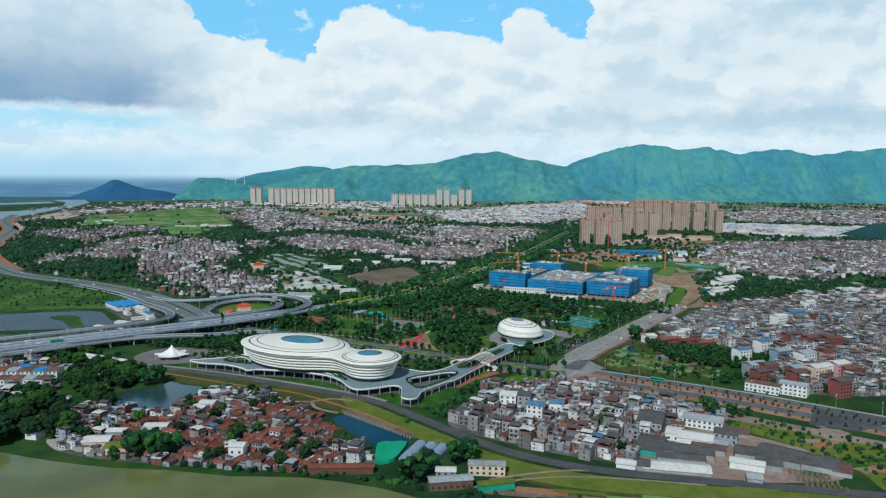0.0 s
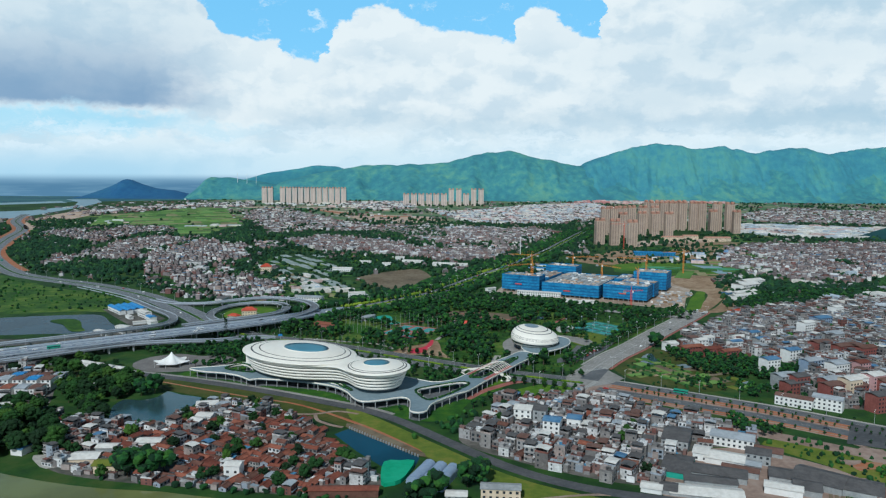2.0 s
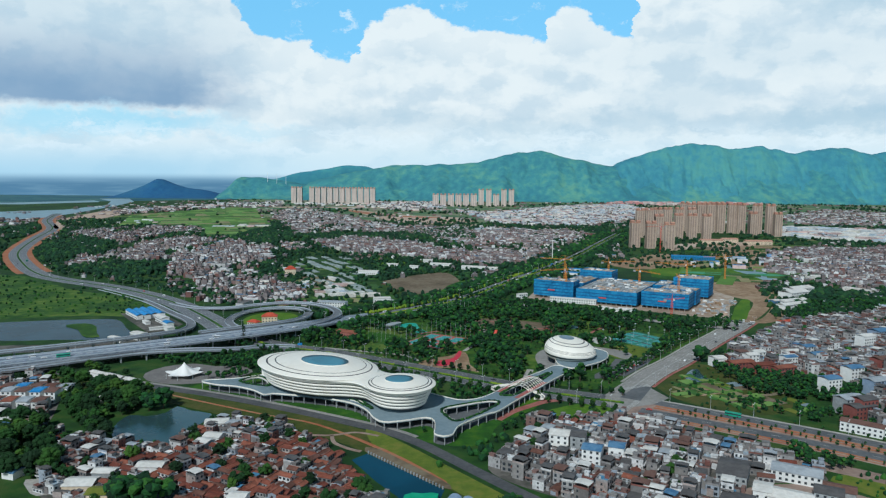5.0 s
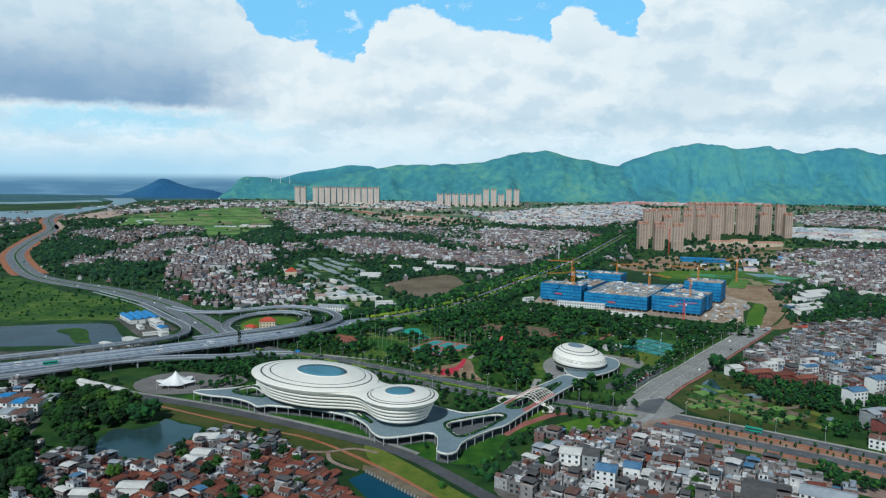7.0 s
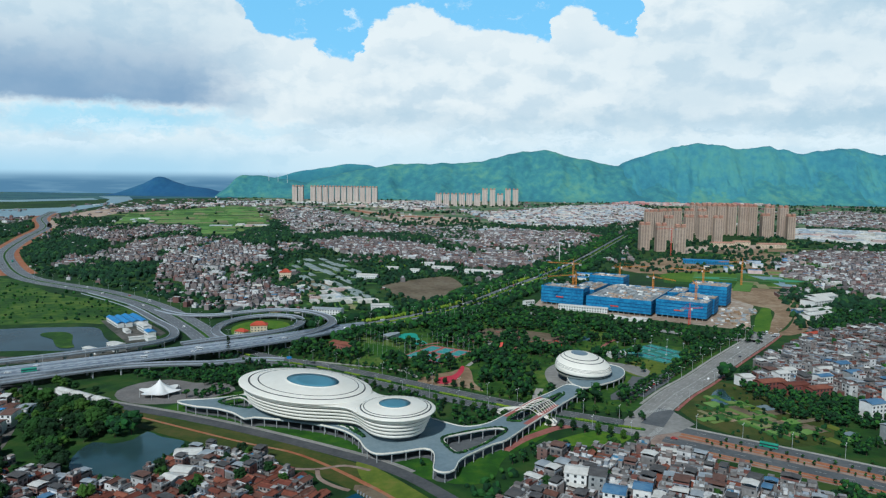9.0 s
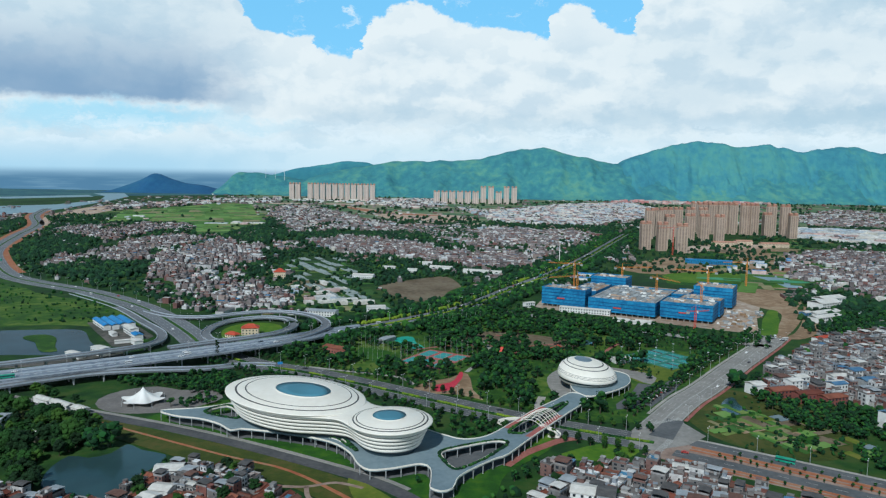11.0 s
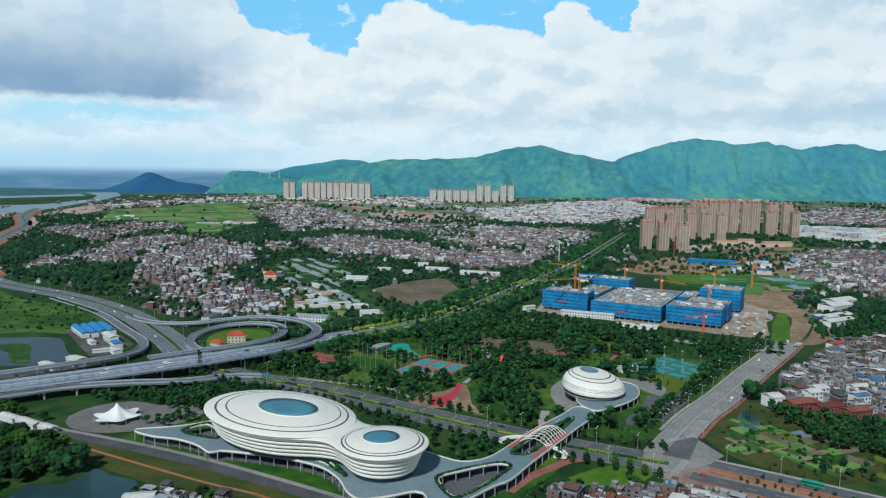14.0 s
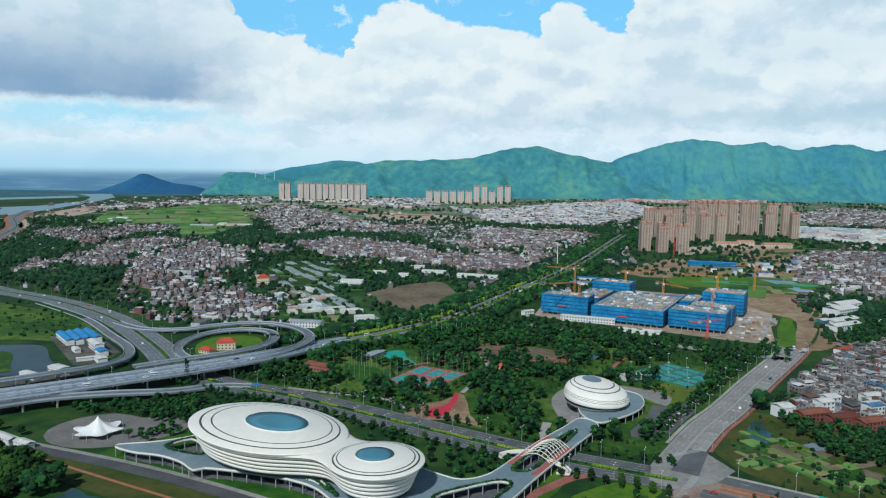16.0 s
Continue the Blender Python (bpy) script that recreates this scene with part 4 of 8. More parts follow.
def rough_patch(x, y, r, z, mat, label, category="ground"):
    """A ragged patch of bare or grassy earth."""
    pts = []
    for k in range(11):
        t = 2 * math.pi * k / 11
        q = r * RNG.uniform(0.55, 1.25)
        pts.append((x + 1.5 * q * math.cos(t), y + q * math.sin(t)))
    sheet("earth_patch", pts, z, M[mat], label, category, 12)


for i in range(12):
    t, u = RNG.uniform(0, 1), RNG.uniform(-1, 1)
    mat, label = (("soil", "brown graded earth behind the site"), ("grass", "weedy green patch behind the site"), ("grass", "weedy green patch behind the site"), ("dry", "dull brown earth behind the site"))[RNG.integers(4)]
    rough_patch(340 + 380 * t + 60 * u, 1290 + 520 * t - 110 * u, RNG.uniform(14, 42), 0.10 + 0.012 * i, mat, label)
sheet("earth_field", [(419, 1238), (506, 1264), (475, 1152), (414, 1017), (352, 918), (343, 924), (404, 1049), (394, 1095), (388, 1156)], 0.13, M["soil"], "brown graded earth beside the site", "ground", 10)
sheet("grass_field", [(330, 926), (340, 924), (350, 933), (368, 972), (386, 1012), (396, 1040), (407, 1066), (404, 1078), (396, 1070), (382, 1042), (366, 1012), (347, 968)], 0.14, M["lawn"], "bright green strip of grass", "grass")
sheet("earth_field", [(314, 1509), (453, 1661), (512, 1537), (530, 1470), (354, 1391), (296, 1431)], 0.12, M["soil"], "brown graded earth behind the site", "ground", 30)
sheet("earth_field", [(590, 1790), (780, 1877), (740, 1740), (640, 1500), (560, 1400), (518, 1440), (530, 1560)], 0.12, M["soil"], "brown cleared ground beside the estate", "ground", 30)
sheet("earth_field", [(480, 1720), (560, 1900), (690, 1960), (800, 1930), (760, 1880), (590, 1810)], 0.15, M["sand"], "pale bare ground before the towers", "ground", 30)
sheet("grass_field", [(354, 1391), (454, 1432), (536, 1352), (501, 1263), (431, 1292), (349, 1310)], 0.16, M["lawn"], "bright green mound behind the site", "grass", 20)
sheet("creek_water", [(520, 1470), (530, 1428), (548, 1396), (545, 1334), (532, 1262), (510, 1240), (508, 1292), (508, 1343), (502, 1418)], 0.18, M["far_water"], "pale creek beside the far village", "water", 10)
sheet("grass_field", [(330, 1290), (380, 1270), (470, 1240), (520, 1290), (470, 1390), (380, 1400)], 0.12, M["grass"], "green mound behind the site", "grass", 20)
sheet("islet", [(-436, 850), (-420, 858), (-402, 846), (-384, 812), (-372, 794), (-384, 790), (-398, 806), (-412, 826), (-430, 838)], 0.4, M["park"], "grassy green islet in the pond", "islet")
sheet("hardstanding", [(392, 935), (420, 985), (470, 1020), (500, 1000), (450, 950), (415, 920)], 0.14, M["concrete_road"], "grey hardstanding beyond the avenue", "ground")
sheet("earth_road", [(350, 915), (372, 940), (412, 1010), (440, 1085), (432, 1150), (450, 1150), (458, 1085), (430, 1005), (392, 935), (362, 908)], 0.2, M["soil"], "bare brown earth road past the site", "road")


def strips(poly, count, mats, lo, hi, turn, label, z=0.14):
    """Long narrow crop strips laid side by side over a plan polygon."""
    p = np.array(poly, float)
    rows = []
    while len(rows) < count:
        x, y = RNG.uniform(p[:, 0].min(), p[:, 0].max()), RNG.uniform(p[:, 1].min(), p[:, 1].max())
        if inside(p, [x], [y])[0]:
            rows.append((x, y, z + 0.004 * len(rows) - 0.3, RNG.uniform(lo, hi), RNG.uniform(lo, hi) * 0.3, 0.3, radians(turn + RNG.choice([0, 90]) + RNG.uniform(-6, 6))))
    thing("crop_strips", boxes_mesh("crop_strips", rows, [M[m] for m in mats]), label, "field", kind="stuff")


strips(PADDY, 150, ("field_strip", "field_strip"), 60, 190, 20, "green and yellow strips of farmland")
strips([(-300, 990), (-336, 1537), (-224, 1511), (-137, 1249), (-82, 1034), (-140, 990)], 70, ("field_strip", "field_strip"), 18, 55, 20, "green vegetable strips beside the village")
strips([(330, 1290), (700, 1800), (900, 2100), (1000, 1900), (700, 1400), (470, 1240)], 60, ("field_strip", "field_strip"), 40, 110, -20, "grassy strips round the estate", 0.6)
sheet("dust_net", [(395, 1352), (425, 1362), (470, 1350), (500, 1330), (470, 1322), (430, 1330)], 0.7, M["netting_green"], "green dust netting over earth mounds", "netting")
sheet("dust_net", [(510, 1340), (545, 1342), (570, 1325), (540, 1312)], 0.7, M["netting_green"], "green dust netting over earth mounds", "netting")

# tracks, banks and scrub near the levee and the unfinished road
for line, w in (([(-96, 520), (-81, 520), (-66, 526), (-50, 520)], 2.6), ([(-81, 520), (-77, 507), (-66, 497), (-58, 493)], 2.6), ([(40, 376), (66, 384), (92, 388), (110, 386)], 2.2), ([(30, 366), (60, 376), (100, 378), (160, 366)], 1.6)):
    sh = ribbon(Shape(), curve(line, 3), 0, w, 0.1, 0.39)
    thing("dirt_track", sh.mesh("dirt_track", M["pink_earth"]), "pale beaten earth footpath", "track", kind="structure")
sheet("earth_bank", [(-56, 494), (-50, 499), (-26, 474), (-2, 446), (-6, 442), (-30, 466)], 0.5, M["dry"], "bare brown bank above the blue pond", "bank")
sheet("earth_bank", [(205, 500), (230, 486), (262, 462), (290, 440), (330, 408), (322, 402), (284, 428), (254, 450), (222, 474), (200, 490)], 0.2, M["pink_earth"], "bare earth bank below the unfinished road", "bank")
sheet("scrub_field", [(215, 462), (240, 470), (268, 452), (290, 430), (330, 400), (335, 362), (262, 352), (258, 385), (240, 425)], 0.16, M["levee"], "rough olive scrub below the unfinished road", "grass")
sheet("levee_grass", [(-60, 535), (-36, 512), (10, 456), (46, 414), (84, 388), (134, 371), (250, 345), (250, 330), (134, 352), (80, 366), (40, 392), (0, 440), (-28, 474), (-50, 500)], 0.34, M["levee"], "bright yellow green levee slope", "grass", 12)
for i in range(24):
    rough_patch(228 + 84 * RNG.random(), 474 - 95 * RNG.random(), RNG.uniform(2.5, 8), 0.18 + 0.01 * i, ["pink_earth", "orange_soil", "grass"][i % 3], "small bare patch in the scrub")
strips([(176, 645), (198, 688), (224, 655), (244, 625), (228, 590), (192, 602)], 44, ("field_strip", "field_strip"), 7, 24, 28, "narrow vegetable strips east of the avenue", 0.3)
fence = thing("bank_fence", None, "row of pale posts along the pond bank", "fence")
for k in range(26):
    post = Shape()
    post.box(-0.35, -0.35, 0, 0.35, 0.35, 1.7)
    part("post", post.mesh("post", M["concrete"]), fence, m=pose(-53 + 47 * k / 25, 490 - 49 * k / 25, 0.1, 0, 0, -45))

# ---- roads ----
def road(name, line, width, mat, label, z=0.22, lanes=(), edges=(), islands=()):
    sh = ribbon(Shape(), line, 0, width, -0.1, z)
    ob = thing(name, sh.mesh(name, M[mat]), label, "road", kind="structure")
    if lanes or edges:
        p = Shape()
        for off in lanes:
            dashes(p, line, off, 0.35, z + 0.02)
        for off in edges:
            dashes(p, line, off, 0.3, z + 0.02, 30, 0.0)
        part("road_marking", p.mesh("road_marking", M["line"]), ob, "white road paint", kind="stuff")
    for off, w, h, m in islands:
        q = ribbon(Shape(), line, off, w, 0, z + h)
        part("median", q.mesh("median", M[m]), ob, "raised median strip")
    return ob


def viaduct(name, line, width, label, lanes=(), edges=(), columns=22.0, deck="pale_asphalt", edge=0.28):
    ob = thing(name, ribbon(Shape(), line, 0, width, -1.3, 0).mesh("deck", M[deck]), label, "bridge", kind="structure")
    for off in (width / 2 - 0.2, 0.2 - width / 2):
        part("parapet", ribbon(Shape(), line, off, edge, -1.4, 1.0).mesh("parapet", M["viaduct_edge"]), ob, "pale concrete parapet")
    p = Shape()
    for off in lanes:
        dashes(p, line, off, 0.35, 0.03)
    for off in edges:
        dashes(p, line, off, 0.3, 0.03, 30, 0)
    part("road_marking", p.mesh("road_marking", M["line"]), ob, kind="stuff")
    for (x, y, z), turn in along(line, columns, 8):
        if z < 3.2:
            continue
        c = Shape()
        c.tube((0, -width * 0.28, -0.2), (0, -width * 0.28, z - 2.2), 0.75, n=8).tube((0, width * 0.28, -0.2), (0, width * 0.28, z - 2.2), 0.75, n=8)
        c.box(-0.8, -width * 0.42, z - 2.3, 0.8, width * 0.42, z - 1.25)
        part("pier", c.mesh("pier", M["concrete"]), ob, m=pose(x, y, 0, 0, 0, turn))
    return ob


road("avenue", AVENUE, 23, "concrete_road", "wide pale concrete avenue", lanes=(-7, -3.6, 3.6, 7), edges=(-0.3, 0.3, -10.6, 10.6))
part("pavement_strip", ribbon(Shape(), AVENUE[8:], -13.6, 2.6, 0, 0.34).mesh("pavement_strip", M["red_paving"]), bpy.data.objects["avenue"], "reddish paved footway")
part("pavement_strip", ribbon(Shape(), AVENUE[8:], 13.2, 2.4, 0, 0.34).mesh("pavement_strip", M["paving"]), bpy.data.objects["avenue"], "grey paved footway")
road("north_road", NORTH_ROAD, 13, "concrete_road", "straight road beside the building site", lanes=(0,), edges=(-5.8, 5.8))
road("boulevard", BOULEVARD, 27, "pale_asphalt", "long tree-lined boulevard", lanes=(-10, -6, 6, 10), edges=(-12.3, 12.3), islands=((0, 4.5, 0.25, "grass"),))
road("south_road", SOUTH_ROAD, 30, "asphalt", "dual carriageway with hedged median", lanes=(-10.5, -6.8, 6.8, 10.5), edges=(-14, 14, -3.2, 3.2), islands=((0, 4.6, 0.25, "grass"),))
road("east_road", EAST_ROAD, 46, "pink_earth", "half-finished wide road with strips of bare orange earth", z=0.16)
for off, w in ((1.6, 2.4), (6.6, 3.6), (-16.4, 2.6), (-20.6, 1.8)):
    q = ribbon(Shape(), EAST_ROAD[4:], off, w, 0, 0.30)
    part("earth_strip", q.mesh("earth_strip", M["orange_soil"]), bpy.data.objects["east_road"], "strip of bare orange earth")
for off in (15.0, -9.0):
    q = ribbon(Shape(), EAST_ROAD[3:], off, 11, 0, 0.26)
    ob = part("carriageway", q.mesh("carriageway", M["asphalt"]), bpy.data.objects["east_road"], "grey asphalt carriageway")
    p = Shape()
    dashes(p, EAST_ROAD[3:], off, 0.35, 0.29)
    part("road_marking", p.mesh("road_marking", M["line"]), ob, kind="stuff")
q = ribbon(Shape(), EAST_ROAD[3:], 22.0, 2.5, 0, 0.32)
part("pavement_strip", q.mesh("pavement_strip", M["paving"]), bpy.data.objects["east_road"], "pale paved footway")
sheet("crossing", [(112, 598), (124, 585), (150, 596), (166, 612), (158, 640), (142, 640), (120, 622)], 0.33, M["concrete_road"], "wide road junction", "road", smooth=False)
q = Shape()
for a, b in (((123, 577), (141, 605)), ((159, 646), (132, 632))):
    a, b = np.array(a, float), np.array(b, float)
    d = (b - a) / np.linalg.norm(b - a)
    nr = np.array([-d[1], d[0]])
    for k in range(int(np.linalg.norm(b - a) / 1.3)):
        c = a + d * 1.3 * k
        q.add([(*(c - nr * 2.2), 0.345), (*(c + d * 0.6 - nr * 2.2), 0.345), (*(c + d * 0.6 + nr * 2.2), 0.345), (*(c + nr * 2.2), 0.345)], [(0, 1, 2, 3)])
part("road_marking", q.mesh("zebra_crossing", M["line"]), bpy.data.objects["crossing"], "white zebra crossing stripes", kind="stuff")
sheet("worn_asphalt", [(128, 612), (142, 604), (160, 640), (150, 646)], 0.34, M["asphalt"], "darker asphalt of the junction", "road", smooth=False)
q = ribbon(Shape(), curve([(30, 556), (42, 574), (56, 588), (70, 600), (88, 606)], 3), 0, 6.5, 0, 0.2)
thing("brick_path", q.mesh("brick_path", M["red_paving"]), "red brick garden path below the footbridge", "path", kind="structure")
sheet("lawn", [(45, 597), (60, 618), (70, 614), (56, 592)], 0.16, M["lawn"], "bright lawn below the footbridge", "grass")
sheet("lawn", [(62, 572), (96, 596), (116, 590), (108, 574), (84, 566)], 0.16, M["lawn"], "bright lawn beside the houses", "grass")
sheet("asphalt_yard", [(295, 500), (327, 483), (338, 468), (299, 449), (271, 463)], 0.36, M["asphalt_dark"], "dark asphalt turning area", "road", smooth=False)
road("levee_road", LEVEE_ROAD, 8.5, "asphalt_dark", "narrow levee road", z=0.42)
part("pavement_strip", ribbon(Shape(), LEVEE_ROAD[14:70], 6.4, 3.0, 0, 0.40).mesh("pavement_strip", M["concrete_road"]), bpy.data.objects["levee_road"], "pale worn shoulder of the road")
road("motorway", HIGHWAY, 33, "pale_asphalt", "motorway with several lanes", lanes=(-11, -7, 7, 11), edges=(-15, 15, -3, 3), islands=((0, 3.0, 0.3, "grass"),))
q = ribbon(Shape(), HIGHWAY[:92], 22, 11, 0, 0.15)
part("verge", q.mesh("verge", M["orange_soil"]), bpy.data.objects["motorway"], "orange bare earth verge")
q = ribbon(Shape(), HIGHWAY[:92], -22, 11, 0, 0.15)
part("verge", q.mesh("verge", M["orange_soil"]), bpy.data.objects["motorway"], "orange bare earth verge")
viaduct("motorway_ramp", RAMP_WEST, 9.5, "curved slip road of the interchange", edges=(-4, 4))
viaduct("viaduct", VIADUCT, 29, "broad motorway viaduct on concrete piers", lanes=(-10.5, -6.8, 6.8, 10.5), edges=(-13.2, 13.2, -2.2, 2.2), deck="viaduct_deck", edge=0.4)
for off in (12.4, -12.4):
    q = ribbon(Shape(), VIADUCT, off, 1.6, 0, 0.06)
    part("shoulder", q.mesh("shoulder", M["viaduct_edge"]), bpy.data.objects["viaduct"], "pale worn road shoulder")
for off in (4.2, -4.2):
    q = dashes(Shape(), VIADUCT, off, 2.2, 0.06, 6.0, 3.0)
    part("deck_patch", q.mesh("deck_patch", M["viaduct_edge"]), bpy.data.objects["viaduct"], "pale concrete slabs along the lanes", kind="stuff")
q = ribbon(Shape(), VIADUCT, 0, 1.0, 0, 0.9)
part("median_barrier", q.mesh("median_barrier", M["viaduct_edge"]), bpy.data.objects["viaduct"], "concrete centre barrier")
viaduct("viaduct_ramp", RAMP_SOUTH, 9.5, "slip road descending beside the viaduct", edges=(-4, 4))
viaduct("loop_ramp", LOOP, 9.5, "looping ramp of the interchange", edges=(-4, 4))
viaduct("outer_ramp", OUTER_RAMP, 9.5, "outer curved ramp of the interchange", edges=(-4, 4))
sheet("grass_field", [(-250, 905), (-238, 930), (-215, 936), (-196, 925), (-188, 900), (-192, 868), (-205, 848), (-228, 845), (-245, 875)], 0.2, M["lawn"], "bright lawn within the loop ramp", "grass")

# ---- the white halls, their deck and the footbridge ----
HALL_A = (-108.5, 611.5, 54.5, 36.5, -33.0)  # centre, half axes, turn
HALL_B = (-39.5, 566.5, 25.5, 25.5, -33.0)


def oval(spec, grow, n=96, z=0.0):
    cx, cy, a, b, turn = spec
    c, s = math.cos(radians(turn)), math.sin(radians(turn))
    out = []
    for i in range(n):
        t = 2 * math.pi * i / n
        x, y = (a + grow) * math.cos(t), (b + grow) * math.sin(t)
        out.append((cx + x * c - y * s, cy + x * s + y * c, z))
    return out


def oval_field(spec, x, y, grow):
    """About the distance inside an oval's edge."""
    cx, cy, a, b, turn = spec
    c, s = math.cos(radians(turn)), math.sin(radians(turn))
    u, v = (x - cx) * c + (y - cy) * s, -(x - cx) * s + (y - cy) * c
    a, b = a + grow, b + grow
    k = math.hypot(u / a, v / b)
    return (1 - k) * min(a, b)


import functools

NECK = (-68.0, 585.0)


def neck_field(x, y, grow):
    """About the distance inside the waist that joins the ovals."""
    (ax, ay), (bx, by) = HALL_A[:2], HALL_B[:2]
    dx, dy = bx - ax, by - ay
    t = min(1, max(0, ((x - ax) * dx + (y - ay) * dy) / (dx * dx + dy * dy)))
    return 17.0 + grow - math.hypot(x - ax - t * dx, y - ay - t * dy)


def blend_max(a, b, k):
    h = max(k - abs(a - b), 0) / k
    return max(a, b) + h * h * k * 0.25


@functools.lru_cache(None)
def hall_loop(grow, n=180):
    """The joined outline of both ovals with a soft waist, seen from the waist."""
    out = []
    for i in range(n):
        t = 2 * math.pi * i / n
        lo, hi = 0.0, 130.0
        for _ in range(18):
            r = (lo + hi) / 2
            x, y = NECK[0] + r * math.cos(t), NECK[1] + r * math.sin(t)
            f = blend_max(blend_max(oval_field(HALL_A, x, y, grow), neck_field(x, y, grow), 12.0), oval_field(HALL_B, x, y, grow), 12.0)
            lo, hi = (r, hi) if f > 0 else (lo, r)
        out.append((NECK[0] + lo * math.cos(t), NECK[1] + lo * math.sin(t)))
    return out


def at(grow, z):
    return [(x, y, z) for x, y in hall_loop(round(grow, 3))]


def halls():
    hall = thing("exhibition_hall", None, "white hall of two joined ovals with blue skylights", "building")
    glass = Shape()
    glass.loops([at(-9.4, 6.2), at(-9.2, 9.2)], caps=False)
    part("glass_storey", glass.mesh("glass_storey", M["dark_glass"]), hall, "dark glazed lower storey")
    z, grow = 8.6, -8.3
    for k in range(5):
        # dark strip on the band's lower edge paints the shade of a gap
        q = Shape()
        q.loops([at(grow - 0.6, z - 0.1), at(grow + 0.25, z), at(grow + 0.75, z + 0.62)], caps=False)
        part("recess", q.mesh("recess", M["groove"]), hall, "dark strip standing for the shaded gap below the band")
        sh = Shape()
        sh.loops([at(grow + 0.7, z + 0.58), at(grow + 1.05, z + 0.6), at(grow + 1.45, z + 1.2), at(grow + 1.55, z + 1.9), at(grow + 1.35, z + 2.4), at(grow + 0.9, z + 2.6)], caps=False)
        part("facade_band", sh.mesh("facade_band", M["white_panel"], True), hall, "white curved facade band")
        z += 2.58
        grow += 1.12
    core = Shape()
    core.loops([at(-9.8, 6.2), at(-4.6, 21.2)])
    part("core_wall", core.mesh("core_wall", M["groove"]), hall, "dark core behind the bands")
    saddle = Shape()
    saddle.loops([at(-3.6, 21.0), at(-1.6, 21.2), at(-1.0, 21.6), at(-1.4, 22.0), at(-4.0, 22.5), at(-7.0, 23.0), at(-11.0, 23.4)])
    part("saddle_roof", saddle.mesh("saddle_roof", M["white_panel"], True), hall, "white roof joining the two volumes")
    for spec, top, rim, shift in ((HALL_A, 28.8, 23.2, (12, -10)), (HALL_B, 26.9, 22.7, (-1, -4))):
        drop = top - rim

        def ring(k, dz=0.0):
            """The roof's oval at the share k of its size."""
            return oval((spec[0] + (1 - k) * shift[0], spec[1] + (1 - k) * shift[1], spec[2] * k, spec[3] * k, spec[4]), 0, 120, rim + drop * (1 - k**2.4) + dz)

        ob = part("roof", None, hall, "white shallow domed roof")
        roof = Shape()
        roof.loops([oval(spec, -4.0, 120, rim - 1.6), oval(spec, -0.5, 120, rim - 0.9), oval(spec, 0, 120, rim - 0.45), ring(0.998), ring(0.98), ring(0.955)], caps=False)
        part("rim", roof.mesh("rim", M["white_panel"], True), ob, "rounded white roof rim")
        g1, g2, sky = (0.865, 0.745, 0.39) if spec is HALL_A else (0.885, 0.80, 0.40)
        w = 0.45 / spec[3]
        for hi, lo in ((0.955, g1 + w), (g1 - w, g2 + w * 0.7), (g2 - w * 0.7, sky + 0.015)):
            p = Shape()
            p.loops([ring(hi + (lo - hi) * k / 8) for k in range(9)], caps=False)
            part("roof_ring", p.mesh("roof_ring", M["white_panel"], True), ob, "white roof ring")
        for mid, half in ((g1, w), (g2, w * 0.7)):
            p = Shape()
            p.loops([ring(mid + half), ring(mid + half, -0.35), ring(mid - half, -0.35), ring(mid - half)], caps=False)
            part("gutter", p.mesh("gutter", M["groove"]), ob, "dark ring gutter in the roof")
        g = Shape()
        g.loops([ring(sky + 0.015), ring(sky + 0.012, 0.4), ring(sky, 0.4), ring(sky - 0.005, 0.1)], caps=False)
        part("skylight_kerb", g.mesh("skylight_kerb", M["white_panel"], True), ob)
        g = Shape()
        g.loops([ring(sky, 0.12), ring(sky * 0.6, 0.2), ring(sky * 0.2, 0.25)])
        part("skylight", g.mesh("skylight", M["skylight"], True), ob, "blue oval skylight")
    box = Shape()
    box.box(-6, -5, 0, 6, 5, 10)
    part("service_block", box.mesh("service_block", M["white_panel"]), hall, "white service block", m=pose(-152, 640, 6, 0, 0, -33))
    return hall


halls()


def plate(name, outline, z, mat, label, thick=1.0, step=4.0, rail=1.1, columns=9.0, category="deck", holes=()):
    """A raised deck with a white edge and round columns."""
    line = curve(outline, step, True)
    bm = bmesh.new()
    rings = [line] + [curve(h, step, True) for h in holes]
    edges = []
    for r in rings:
        vs = [bm.verts.new((p[0], p[1], z)) for p in r]
        edges += [bm.edges.new((a, b)) for a, b in zip(vs, vs[1:] + vs[:1])]
    bmesh.ops.triangle_fill(bm, edges=edges, use_beauty=True, normal=(0, 0, 1))
    top = list(bm.faces)
    ext = bmesh.ops.extrude_face_region(bm, geom=top)
    bmesh.ops.translate(bm, verts=[e for e in ext["geom"] if isinstance(e, bmesh.types.BMVert)], vec=(0, 0, -thick))
    bmesh.ops.recalc_face_normals(bm, faces=bm.faces)
    ob = thing(name, bm_mesh(name, bm, M[mat]), label, category, kind="structure")
    for r in rings:
        r = list(r) + [r[0], r[1]]
        part("parapet", ribbon(Shape(), r, 0, 0.45, z - 0.4, z + 0.5 * rail).mesh("parapet", M["white_panel"]), ob, "white solid parapet")
        for (x, y), turn in along(r, columns, 3):
            c = Shape()
            c.tube((0, 0, 0), (0, 0, z - thick), 0.32, n=8)
            part("column", c.mesh("column", M["concrete"]), ob, m=pose(x, y, 0))
    return ob


